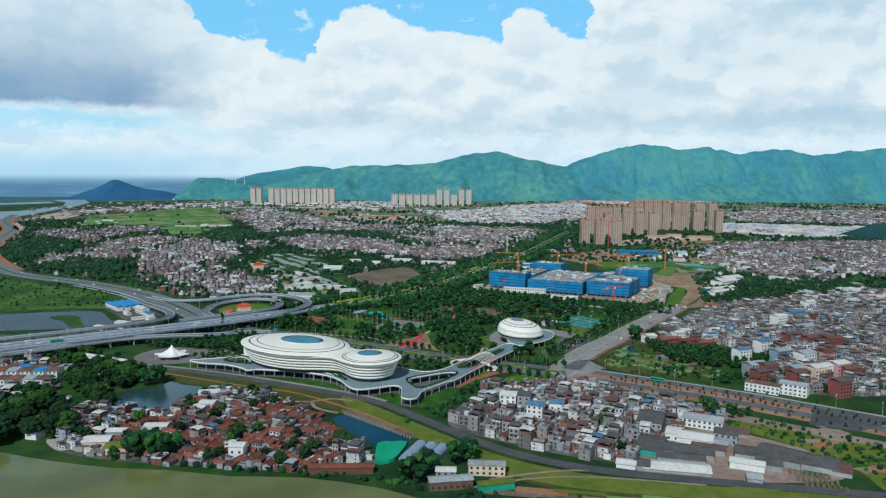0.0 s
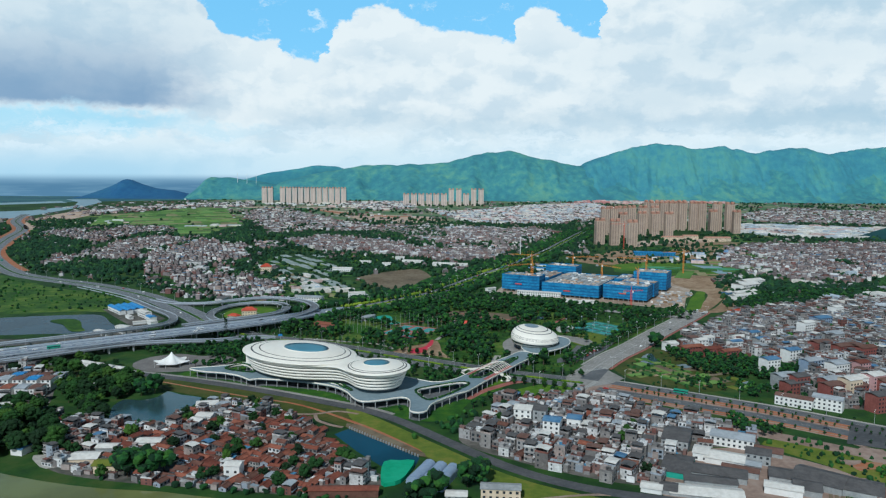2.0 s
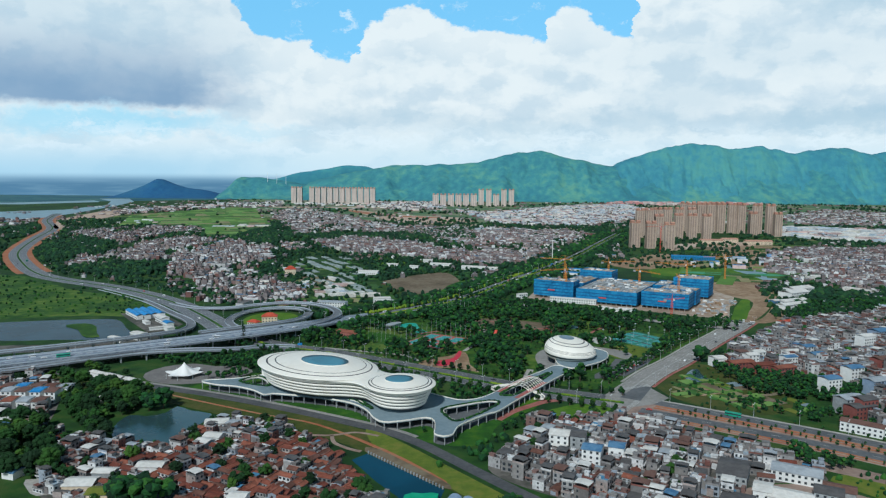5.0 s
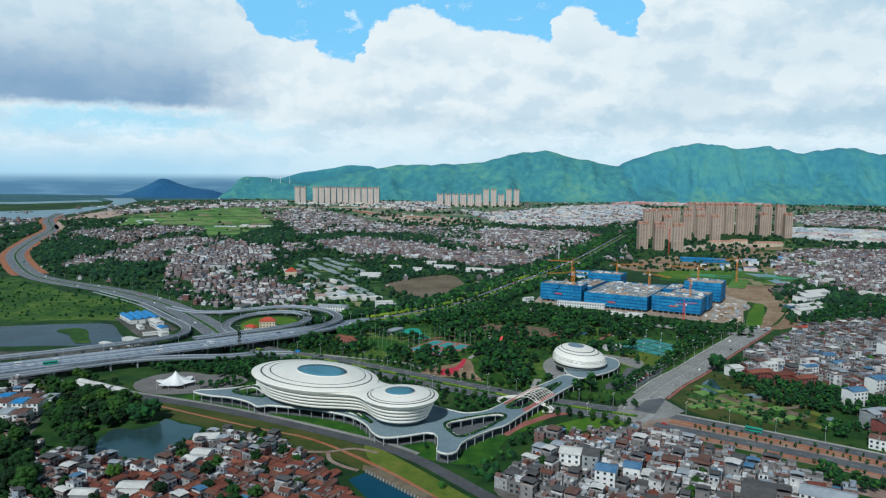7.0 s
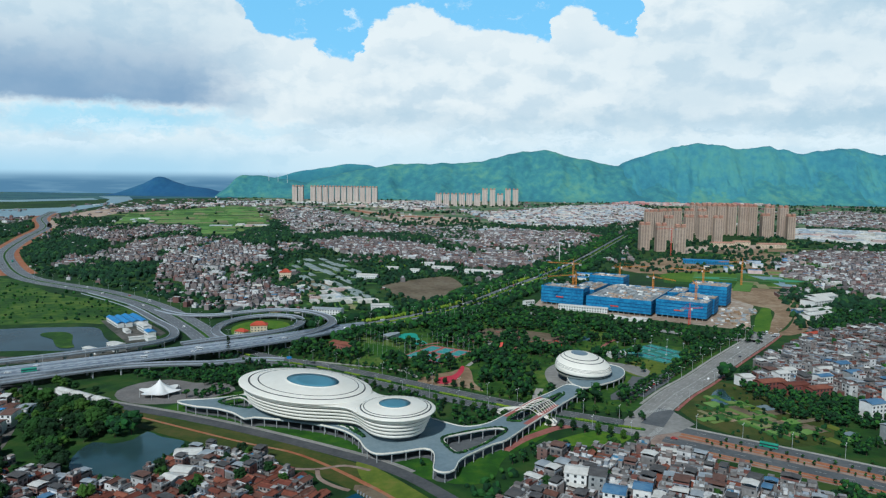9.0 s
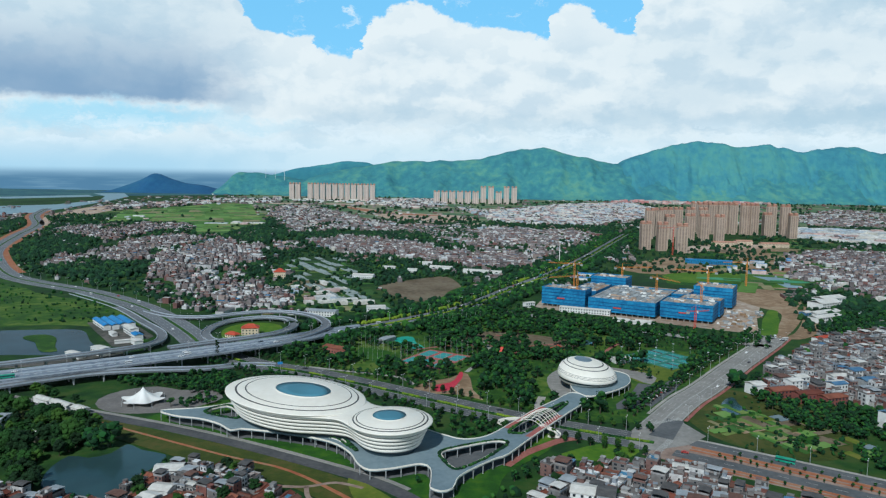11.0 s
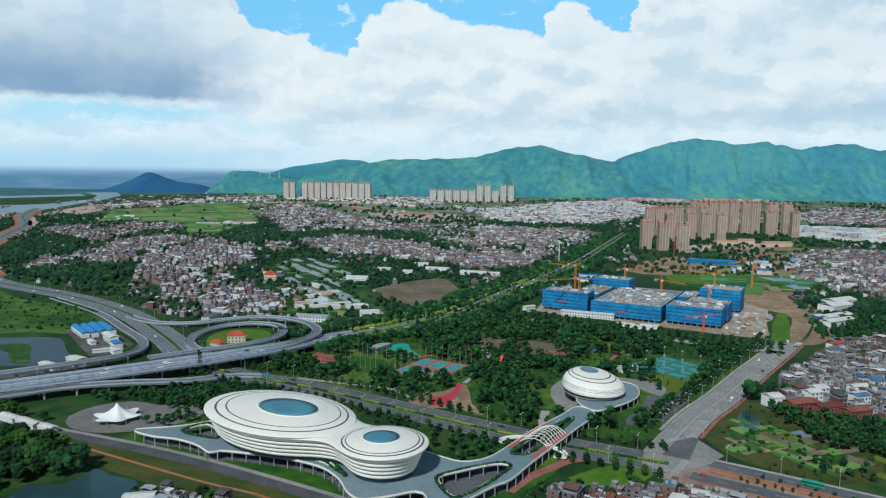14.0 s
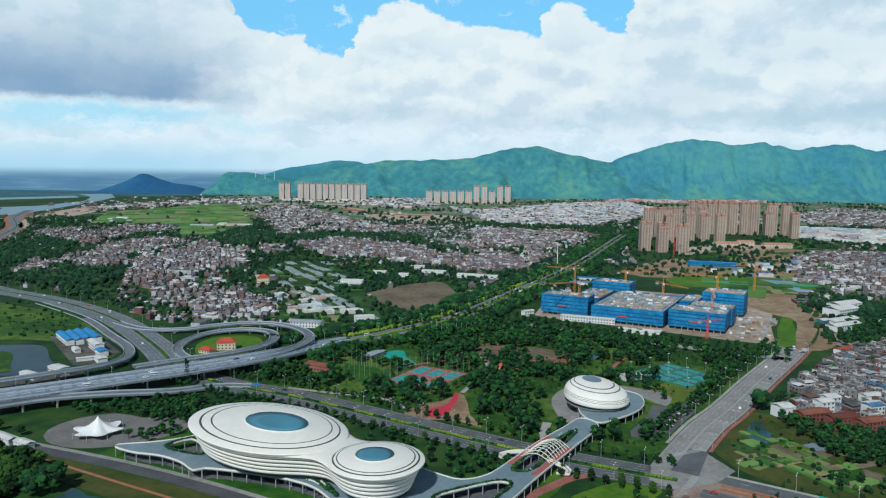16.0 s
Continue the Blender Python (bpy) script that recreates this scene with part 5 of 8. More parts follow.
DECK = [(-203, 621), (-188, 611), (-171, 607), (-155, 598), (-144, 587), (-138, 590), (-121, 587), (-105, 583), (-88, 577), (-73, 568), (-62, 554), (-56, 540), (-48, 531), (-35, 534), (-20, 541), (-14, 535), (-13, 518), (-13, 510), (-7, 506), (-1, 510), (1, 521), (6, 531), (22, 550), (31, 558), (45, 582), (59, 605), (78, 636), (97, 668), (88, 683), (73, 664), (54, 639), (36, 611), (20, 588), (5, 581), (-8, 588), (-24, 600), (-40, 604), (-66, 628), (-110, 660), (-148, 660), (-160, 640), (-180, 628)]
DECK_HOLES = ([(-8, 559), (4, 568), (22, 578), (30, 578), (30, 572), (21, 558), (8, 541), (0, 536), (-5, 545)], [(35, 597), (37, 594), (46, 597), (61, 622), (79, 654), (77, 656), (59, 633), (42, 610)], [(-94, 583), (-84, 586), (-74, 580), (-65, 568), (-60, 559), (-66, 566), (-74, 575), (-84, 580)], [(-171, 621), (-161, 633), (-151, 622), (-147, 610), (-158, 613)])
plate("raised_deck", DECK, 6.0, "deck", "curving grey raised deck with white parapets on columns", holes=DECK_HOLES)
sheet("undercroft", [(x * 0.97 - 1.0, y * 0.995 + 3.2) for x, y in DECK], 0.24, M["asphalt"], "shaded grey paving under the raised deck", "pavement", 4)
for path in ([(33, 603, 6), (45, 622, 6), (62, 648, 6)], [(46, 588, 6), (58, 608, 6), (72, 631, 6)]):
    q = ribbon(Shape(), curve(path, 3), 0, 4.6, 0.02, 0.07)
    part("red_strip", q.mesh("red_strip", M["court_red"]), bpy.data.objects["raised_deck"], "red painted footway")


def canopy():
    """The pale arched canopy frame over the footbridge."""
    root = thing("bridge_canopy", None, "white arched lattice canopy across the footbridge", "canopy", pose(56, 622, 6, 0, 0, 58))
    for k in range(9):
        x = -14 + 3.5 * k
        arch = [(x + 2.0 * math.sin(math.pi * i / 12), -9.5 + 19 * i / 12, 4.6 * math.sin(math.pi * i / 12) * (1 - ((k - 4) / 6.5) ** 2)) for i in range(13)]
        sh = Shape().pipe(arch, 0.22)
        part("rib", sh.mesh("rib", M["white_panel"]), root)
    for j in (2, 4, 6, 8, 10):
        sh = Shape()
        pts = []
        for k in range(9):
            x = -14 + 3.5 * k
            pts.append((x + 2.0 * math.sin(math.pi * j / 12), -9.5 + 19 * j / 12, 4.6 * math.sin(math.pi * j / 12) * (1 - ((k - 4) / 6.5) ** 2)))
        sh.pipe(pts, 0.18)
        part("purlin", sh.mesh("purlin", M["white_panel"]), root)


canopy()


def stair_ramp(points, label):
    """A curved white stair ramp that winds down from the footbridge."""
    line = curve(points, 1.5)
    ob = thing("stair_ramp", ribbon(Shape(), line, 0, 2.6, -0.35, 0).mesh("stair_ramp", M["concrete"]), label, "stairs")
    for off in (1.25, -1.25):
        part("parapet", ribbon(Shape(), line, off, 0.25, -0.3, 1.1).mesh("parapet", M["white_panel"]), ob, "white solid parapet")


stair_ramp([(56, 610, 5.9), (66, 604, 3.5), (67, 601, 1.6), (61, 605, 0.4)], "curved white stair ramp down from the footbridge")
stair_ramp([(48, 622, 5.9), (36, 627, 3.5), (29, 626, 1.6), (34, 624, 0.4)], "curved white stair ramp beside the dual carriageway")
q = Shape()
q.tube((0, 0, 0), (0, 0, 7.5), 0.16, 0.12, 6)
sign = thing("road_sign", q.mesh("post", M["galv"]), "large blue direction sign on a steel post", "road sign", pose(-152, 748, 0, 0, 0, 12))
q = Shape()
q.box(-2.1, -0.28, 5.2, 2.1, -0.16, 7.5)
part("sign_panel", q.mesh("sign_panel", M["blue_roof"]), sign, "bright blue sign panel")
DOME = (105.0, 717.5, 23.6, 23.6, -33.0)


def dome_hall():
    hall = thing("dome_hall", None, "white oval domed hall with stepped rings and a grey skylight", "building")

    def ring(r, z):
        cx, cy, a, b, t = DOME
        lift = (z - 5.0) / 17.0  # the shell leans towards the bridge
        return [(x, y, 4.6 + 16.6 * lift - min(1.0, 2 * lift) * (0.075 * (x - cx) - 0.055 * (y - cy))) for x, y, _ in oval((cx - (1 - r) * 4, cy + (1 - r) * 7, a * r, b * r, t), 0, 96, 0)]

    def skin(name, rows, mat, label, smooth=True):
        p = Shape()
        p.loops([ring(r, z) for r, z in rows], caps=False)
        part(name, p.mesh(name, M[mat], smooth), hall, label)

    skin("glass_storey", [(0.80, 5.0), (0.86, 8.2)], "dark_glass", "dark glazed lower storey", False)
    skin("lower_shell", [(0.80, 5.6), (0.87, 6.6), (0.93, 7.9), (0.955, 8.6)], "white_panel", "white lower shell")
    skin("belt", [(0.93, 8.4), (0.95, 10.4)], "dark_glass", "dark glazed belt round the shell", False)
    # the upper shell: rounded white rings with dark gutters let in between them
    crown = [(0.965, 9.9), (0.995, 10.4), (1.0, 11.4), (0.998, 12.6), (0.985, 13.9), (0.965, 15.0), (0.94, 16.0), (0.90, 17.1), (0.84, 18.4), (0.76, 19.6), (0.66, 20.7), (0.55, 21.5), (0.43, 22.1), (0.30, 22.5)]
    run = [0.0]
    for (r0, z0), (r1, z1) in zip(crown, crown[1:]):
        run.append(run[-1] + math.hypot((r1 - r0) * DOME[2], z1 - z0))

    def on_shell(u, deep=0.0):
        """The ring at the length u along the shell from its lower lip."""
        return float(np.interp(u, run, [c[0] for c in crown])) - deep / DOME[2], float(np.interp(u, run, [c[1] for c in crown])) - 0.4 * deep

    cuts = [(4.6, 0.13), (5.6, 0.13), (6.6, 0.13), (12.6, 0.36), (16.2, 0.42)]
    edges = [0.0] + [v for u, w in cuts for v in (u - w, u + w)] + [run[-1]]
    for lo, hi in zip(edges[::2], edges[1::2]):
        skin("shell_ring", [on_shell(lo + (hi - lo) * k / 8) for k in range(9)], "white_panel", "white curved shell ring")
    for u, w in cuts:
        skin("gutter", [on_shell(u - w), on_shell(u - w, 0.2), on_shell(u + w, 0.2), on_shell(u + w)], "groove", "dark ring gutter", False)
    p = Shape()
    p.loops([ring(0.30, 22.5), ring(0.295, 22.75), ring(0.15, 22.9)])
    part("skylight", p.mesh("skylight", M["skylight_grey"], True), hall, "grey blue oval skylight")


dome_hall()
TERRACE = [(92, 722), (90, 706), (90, 692), (94, 681), (101, 676), (115, 686), (129, 699), (139, 715), (142, 736), (134, 748), (118, 752), (102, 748), (94, 738)]
plate("raised_deck", TERRACE, 5.6, "deck", "round grey terrace about the domed hall")
sheet("plaza", [(76, 700), (86, 690), (96, 698), (94, 725), (98, 752), (130, 768), (150, 745), (160, 730), (168, 760), (120, 786), (92, 772), (76, 742)], 0.2, M["concrete_road"], "pale paved plaza", "pavement")


def tent():
    """A white tensile canopy with a tall middle and scalloped edge."""
    root = thing("tent_pavilion", None, "white peaked tensile canopy on slim masts", "canopy", pose(-230, 655, 0) @ Matrix.Diagonal((0.98, 0.98, 0.94, 1)))
    n, rows = 64, []
    for k in range(9):
        r = k / 8
        ring = []
        for i in range(n):
            t = 2 * math.pi * i / n
            lobe = 0.5 + 0.5 * math.cos(6 * t)
            rad = 16.5 * r * (1 - 0.30 * (1 - lobe) * r)
            z = 8.4 * (1 - r) ** 2.3 + 3.6 - 0.6 * r + 1.1 * lobe * r * r
            ring.append((rad * math.cos(t), rad * math.sin(t), z))
        rows.append(ring if k else [(0.25 * math.cos(2 * math.pi * i / n), 0.25 * math.sin(2 * math.pi * i / n), 12.4) for i in range(n)])
    sh = Shape()
    sh.loops(rows, caps=False)
    sh.loops([[(x, y, z - 0.12) for x, y, z in r] for r in rows[::-1]], caps=False)
    part("membrane", sh.mesh("membrane", M["membrane"], True), root, "white fabric roof")
    m = Shape()
    m.tube((0, 0, 0), (0, 0, 12.8), 0.3, 0.2, 8)
    part("mast", m.mesh("mast", M["galv"]), root)
    for i in range(8):
        t = 2 * math.pi * i / 8
        m = Shape()
        m.tube((16.3 * math.cos(t), 16.3 * math.sin(t), 0), (15.6 * math.cos(t), 15.6 * math.sin(t), 4.6), 0.16, n=6)
        part("mast", m.mesh("mast", M["galv"]), root)


tent()
sheet("plaza", [(-266, 660), (-258, 682), (-236, 694), (-214, 686), (-192, 688), (-176, 670), (-186, 650), (-204, 636), (-232, 630), (-256, 640)], 0.2, M["plaza"], "grey paved forecourt under the tent", "pavement")
sheet("plaza", [(-215, 612), (-150, 586), (-95, 566), (-60, 535), (-40, 520), (-20, 512), (0, 505), (20, 510), (30, 545), (60, 585), (80, 640), (60, 650), (0, 600), (-60, 650), (-120, 680), (-180, 660)], 0.12, M["grass"], "lawns about the halls", "grass")

# ---- building site ----
SITE = pose(108, 1078, 0, 0, 0, -28)


def net_block(x0, y0, x1, y1, h, label="unfinished block wrapped in blue netting", slab=True):
    """A concrete block under construction, wrapped in scaffolding net."""
    root = thing("netted_block", None, label, "building", SITE, "netted blocks of the site")
    net = Shape()
    nx, ny = max(2, int((x1 - x0) / 6)), max(2, int((y1 - y0) / 6))
    rim = [(x0 + (x1 - x0) * i / nx, y0) for i in range(nx)] + [(x1, y0 + (y1 - y0) * i / ny) for i in range(ny)]
    rim += [(x1 - (x1 - x0) * i / nx, y1) for i in range(nx)] + [(x0, y1 - (y1 - y0) * i / ny) for i in range(ny)]
    rows = []
    for k in range(6):
        z = 3.2 + (h - 3.2 + 1.2) * k / 5
        rows.append([(x + RNG.uniform(-0.25, 0.25), y + RNG.uniform(-0.25, 0.25), z) for x, y in rim])
    net.loops(rows, caps=False)
    part("netting", net.mesh("netting", M["net"]), root, "taut blue netting")
    for k in range(1, int((h - 1.5) / 4.2) + 1):
        s = Shape()
        s.box(x0 + 0.6, y0 + 0.6, k * 4.2 - 0.35, x1 - 0.6, y1 - 0.6, k * 4.2)
        part("floor_slab", s.mesh("floor_slab", M["concrete"]), root)
    top = Shape()
    top.box(x0 + 0.5, y0 + 0.5, h - 0.4, x1 - 0.5, y1 - 0.5, h)
    part("roof_slab", top.mesh("roof_slab", M["site" if x0 < 60 or x0 > 160 else "concrete"]), root, "pale raw concrete roof slab")
    for z in np.arange(6.0, h, 4.2):
        lift = Shape()
        for (ax, ay), (bx, by) in zip(((x0, y0), (x1, y0), (x1, y1), (x0, y1)), ((x1, y0), (x1, y1), (x0, y1), (x0, y0))):
            lift.tube((ax, ay, z), (bx, by, z), 0.42, n=4)
        part("scaffold_band", lift.mesh("scaffold_band", M["net_band"]), root, "darker seam of the netting")
    if y0 <= 0:
        sign = Shape()
        sign.box(-5, -0.12, -0.7, 5, 0.12, 0.7)
        part("banner", sign.mesh("banner", M["crane_red"]), root, "small red banner on the netting", m=pose(x0 + (x1 - x0) * 0.45, y0 - 0.75, h * 0.5))
    for k in range(int((x1 - x0) / 9)):
        beam = Shape()
        beam.box(-0.35, 0, 0, 0.35, (y1 - y0) * 0.9, 0.9)
        part("roof_beam", beam.mesh("roof_beam", M["concrete"]), root, m=pose(x0 + 5 + 9 * k, y0 + (y1 - y0) * 0.05, h))
    for i in range(int((x1 - x0) / 7) + 1):
        for y in (y0 + 0.9, y1 - 0.9):
            c = Shape()
            c.box(-0.4, -0.4, 0, 0.4, 0.4, 4.2)
            part("column", c.mesh("column", M["concrete"]), root, m=pose(x0 + 1 + i * 7 * 0.97, y, 0))
    for _ in range(int((x1 - x0) * (y1 - y0) / 80)):
        w, d, z = RNG.uniform(2, 9), RNG.uniform(1.5, 5), RNG.uniform(0.3, 2.2)
        x, y = RNG.uniform(x0 + 2, x1 - w - 1), RNG.uniform(y0 + 2, max(y0 + 2.1, y1 - d - 1))
        c = Shape()
        c.box(0, 0, 0, w, d, z)
        part("formwork", c.mesh("formwork", [M["concrete"], M["sand"], M["white_wall"], M["grey_roof"]][RNG.integers(4)]), root, m=pose(x, y, h))
    return root


for b in ((0, 0, 58, 26, 24), (30, 26, 64, 96, 20), (26, 122, 76, 152, 26), (66, -12, 148, 104, 18.5), (152, -4, 212, 34, 21), (166, 34, 214, 66, 21), (150, 66, 170, 116, 20), (170, 104, 218, 144, 27)):
    net_block(*b)


def tower_crane(x, y, h, reach, turn, mat):
    root = thing("tower_crane", None, "slim lattice tower crane over the site", "crane", pose(x, y, 0), "cranes of the site")
    mast = Shape()
    for sx, sy in ((-0.9, -0.9), (0.9, -0.9), (0.9, 0.9), (-0.9, 0.9)):
        mast.tube((sx, sy, 0), (sx, sy, h), 0.2, n=4)
    z = 0
    while z < h - 3:
        for a, b in (((-0.9, -0.9), (0.9, -0.9)), ((0.9, -0.9), (0.9, 0.9)), ((0.9, 0.9), (-0.9, 0.9)), ((-0.9, 0.9), (-0.9, -0.9))):
            mast.tube((*a, z), (*b, z + 3), 0.11, n=3)
        z += 3
    part("mast", mast.mesh("mast", mat), root)
    jib = Shape()
    for s, zz in ((-0.7, 0), (0.7, 0), (0, 1.4)):
        jib.tube((-12, s, h + zz), (reach, s * 0.5, h + zz * 0.6), 0.17, n=4)
    for i in range(int(reach / 3)):
        jib.tube((i * 3, -0.7, h), (i * 3 + 1.5, 0, h + 1.3), 0.09, n=3).tube((i * 3 + 1.5, 0, h + 1.3), (i * 3 + 3, 0.7, h), 0.09, n=3)
    part("jib", jib.mesh("jib", mat), root, m=pose(0, 0, 0, 0, 0, turn))
    head = Shape()
    head.tube((0, 0, h), (0, 0, h + 7), 0.5, 0.15, 4)
    head.tube((0, 0, h + 6.8), (reach * 0.7, 0, h + 1.2), 0.07, n=3).tube((0, 0, h + 6.8), (-11, 0, h + 1), 0.07, n=3)
    part("tower_head", head.mesh("tower_head", mat), root, m=pose(0, 0, 0, 0, 0, turn))
    w = Shape()
    w.box(-12, -1, h - 2.2, -8.5, 1, h + 0.2).box(0.8, -1.6, h - 1.8, 2.6, -0.2, h + 0.6, 1)
    part("counterweight", w.mesh("counterweight", [M["concrete"], M["white_wall"]]), root, m=pose(0, 0, 0, 0, 0, turn))


for c in ((150, 1058, 42, 42, 205, "crane"), (330, 1105, 44, 45, 150, "crane"), (288, 1002, 40, 36, 80, "crane"), (262, 940, 22, 18, 20, "crane_red"), (445, 1270, 38, 40, 190, "crane"), (230, 1165, 40, 44, 10, "crane"), (170, 1210, 38, 40, 160, "crane"), (452, 1690, 58, 40, 200, "crane_red"), (260, 1095, 36, 40, 300, "crane")):
    tower_crane(*c[:5], M[c[5]])


def cabin(x, y, w, d, h, turn, mats, name="site_cabin", label="long white site cabin with a shallow roof", group="site cabins", rise=1.0):
    """A long low shed with a ridged roof and a row of windows."""
    sh = Shape()
    sh.box(-w / 2, -d / 2, 0, w / 2, d / 2, h)
    root = thing(name, sh.mesh(name, mats[0]), label, "shed", pose(x, y, 0, 0, 0, turn), group)
    r = Shape()
    r.gable(-w / 2, -d / 2, h, w / 2, d / 2, rise, 0.5)
    part("roof", r.mesh("roof", mats[1]), root)
    k = max(2, int(w / 3.2))
    win = Shape()
    for z in np.arange(1.0, max(1.1, h - 1.6), 3.0):
        for i in range(k):
            xx = -w / 2 + (i + 0.5) * w / k
            for yy in (-d / 2 - 0.04, d / 2 + 0.04):
                win.box(xx - 0.7, yy - 0.05, z, xx + 0.7, yy + 0.05, min(z + 1.4, h - 0.3))
    if h >= 4.6:
        part("window_glazing", win.mesh("window_glazing", M["window"]), root, "rows of small dark windows", kind="stuff")
    return root


WHITE = (M["white_wall"], M["white_roof"])
for c in ((156, 1030, 62, 8, 6, -21), (191, 984, 18, 7, 3, -28), (216, 976, 20, 7, 3, -28), (205, 972, 24, 7, 3, -28), (90, 1063, 14, 7, 6, 30)):
    cabin(*c, WHITE)
cabin(225, 1345, 60, 12, 5, -20, (M["white_wall"], M["blue_roof"]), label="long white shed with a blue roof")
cabin(480, 1548, 85, 14, 8, -15, (M["net"], M["blue_roof"]), label="long shed with a bright blue roof")
cabin(190, 1315, 50, 14, 4, -25, (M["white_wall"], M["blue_roof"]), label="long white shed with a blue roof")
for i in range(70):
    u, v = RNG.uniform(216, 256), RNG.uniform(-14, 118)
    p = SITE @ Vector((u, v, 0))
    w, d, h = RNG.uniform(2, 8), RNG.uniform(1.5, 4), RNG.uniform(0.6, 2.6)
    sh = Shape()
    sh.box(-w / 2, -d / 2, 0, w / 2, d / 2, h * 0.6).box(-w / 2 + 0.3, -d / 2 + 0.2, h * 0.6, w / 2 - 0.5, d / 2 - 0.3, h)
    k = RNG.integers(5)
    thing("site_container", sh.mesh("site_container", [M["grey_roof"], M["sand"], M["white_wall"], M["concrete"], M["soil"]][k]), "low pale storage container on bare site earth", "container", pose(p.x, p.y, 0.1, 0, 0, RNG.uniform(0, 180)), "containers of the site")

# ---- residential towers ----
def tower_proto(h, w=22.0, d=15.0, simple=False):
    """Meshes of one block of flats: piers, recessed bays with floor bands, stepped crown."""
    floors = int(h / 3)
    wall, bays, bands, crown = Shape(), Shape(), Shape(), Shape()
    wall.box(-w / 2, -d / 2 + 1.2, 0, w / 2, d / 2 - 1.2, h)
    for x in (-w / 2, -w / 6 - 1.0, w / 6 - 1.0, w / 2 - 2.0):
        wall.box(x, -d / 2, 0, x + 2.0, d / 2, h + 0.6)
    n = 3
    for i in range(n):
        x0 = -w / 2 + 2 + i * (w - 2) / 3
        for sgn in (-1, 1):
            y = sgn * (d / 2 - 1.15)
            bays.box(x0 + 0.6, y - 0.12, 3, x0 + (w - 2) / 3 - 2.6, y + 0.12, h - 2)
            if not simple:
                for k in range(1, floors):
                    yy = sgn * (d / 2 - 0.7)
                    bands.box(x0 + 0.4, yy - 0.55, k * 3 - 0.5, x0 + (w - 2) / 3 - 2.4, yy + 0.55, k * 3 + 0.35)
    for sgn in (-1, 1):
        bays.box(sgn * (w / 2 + 0.02) - 0.1, -1.6, 3, sgn * (w / 2 + 0.02) + 0.1, 1.6, h - 2)
    crown.box(-w / 2 - 0.5, -d / 2 - 0.5, h + 0.6, w / 2 + 0.5, d / 2 + 0.5, h + 1.3)
    for x in (-w / 3, w / 3):
        crown.box(x - 4, -4, h + 1.3, x + 4, 4, h + 5)
        crown.gable(x - 4, -4, h + 5, x + 4, 4, 2.4, 0.8)
    out = [("wall", wall.mesh("tower_wall", M["hazed_tower" if simple else "tower"]), ""), ("bay_glazing", bays.mesh("bay_glazing", M["hazed_bay" if simple else "tower_side"]), "dark recessed window bays"), ("crown", crown.mesh("crown", M["tower_roof"]), "reddish stepped roof crown")]
    if bands.v:
        out.insert(2, ("balcony_relief", bands.mesh("balcony_relief", M["tower"]), "tan balcony fronts"))
    return out


def put_tower(proto, x, y, turn, label, group):
    root = thing("residential_tower", None, label, "tower block", pose(x, y, 0, 0, 0, turn), group)
    for name, me, lab in proto:
        part(name, me, root, lab, kind="stuff" if name in ("bay_glazing", "balcony_relief") else "")
    return root


T58, T62, T76, T90 = tower_proto(58), tower_proto(63), tower_proto(74), tower_proto(84, 24)
for x, y, turn in ((420, 1797, 12), (452, 1776, 8), (484, 1738, 10)):
    put_tower(T58, x, y, turn, "tan residential tower at the edge of the estate", "towers of the near estate")
for x, y in ((528, 1990), (596, 2044), (630, 2034), (664, 2020), (842, 2160), (908, 2150)):
    put_tower(T62, x, y, 10, "tan residential tower with reddish crown", "towers of the near estate")
for x, y in ((500, 2075), (530, 2100), (562, 2128), (596, 2150), (632, 2160), (664, 2150)):
    put_tower(T76, x, y, 10, "tan residential tower with reddish crown", "towers of the near estate")
for x, y in ((694, 2252), (724, 2256), (754, 2258), (784, 2256), (816, 2250), (840, 2246), (872, 2205), (908, 2200), (700, 2330), (736, 2336), (772, 2338), (808, 2336)):
    put_tower(T90, x, y, 8, "tall tan residential tower with reddish crown", "towers of the near estate")
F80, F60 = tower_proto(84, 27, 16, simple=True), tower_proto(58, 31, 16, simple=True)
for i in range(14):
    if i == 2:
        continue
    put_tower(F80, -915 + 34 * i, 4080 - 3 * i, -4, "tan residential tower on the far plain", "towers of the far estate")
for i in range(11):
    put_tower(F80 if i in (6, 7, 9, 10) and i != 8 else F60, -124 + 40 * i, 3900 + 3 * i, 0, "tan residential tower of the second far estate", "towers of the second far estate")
for x, y, w in ((640, 1912, 56), (752, 1896, 66), (700, 1950, 40)):
    cabin(x, y, w, 18, 9, 0, (M["cream"], M["tower_roof"]), "low_block", "low red-roofed block beside the towers", "low blocks of the estate", 3)

# ---- houses ----
CANOPIES = ["dark_sheet", "brown_sheet", "dark_sheet", "grey_roof", "white_roof", "dark_sheet", "brown_sheet", "white_roof", "dark_sheet", "grey_roof", "dark_sheet", "dull_blue"]


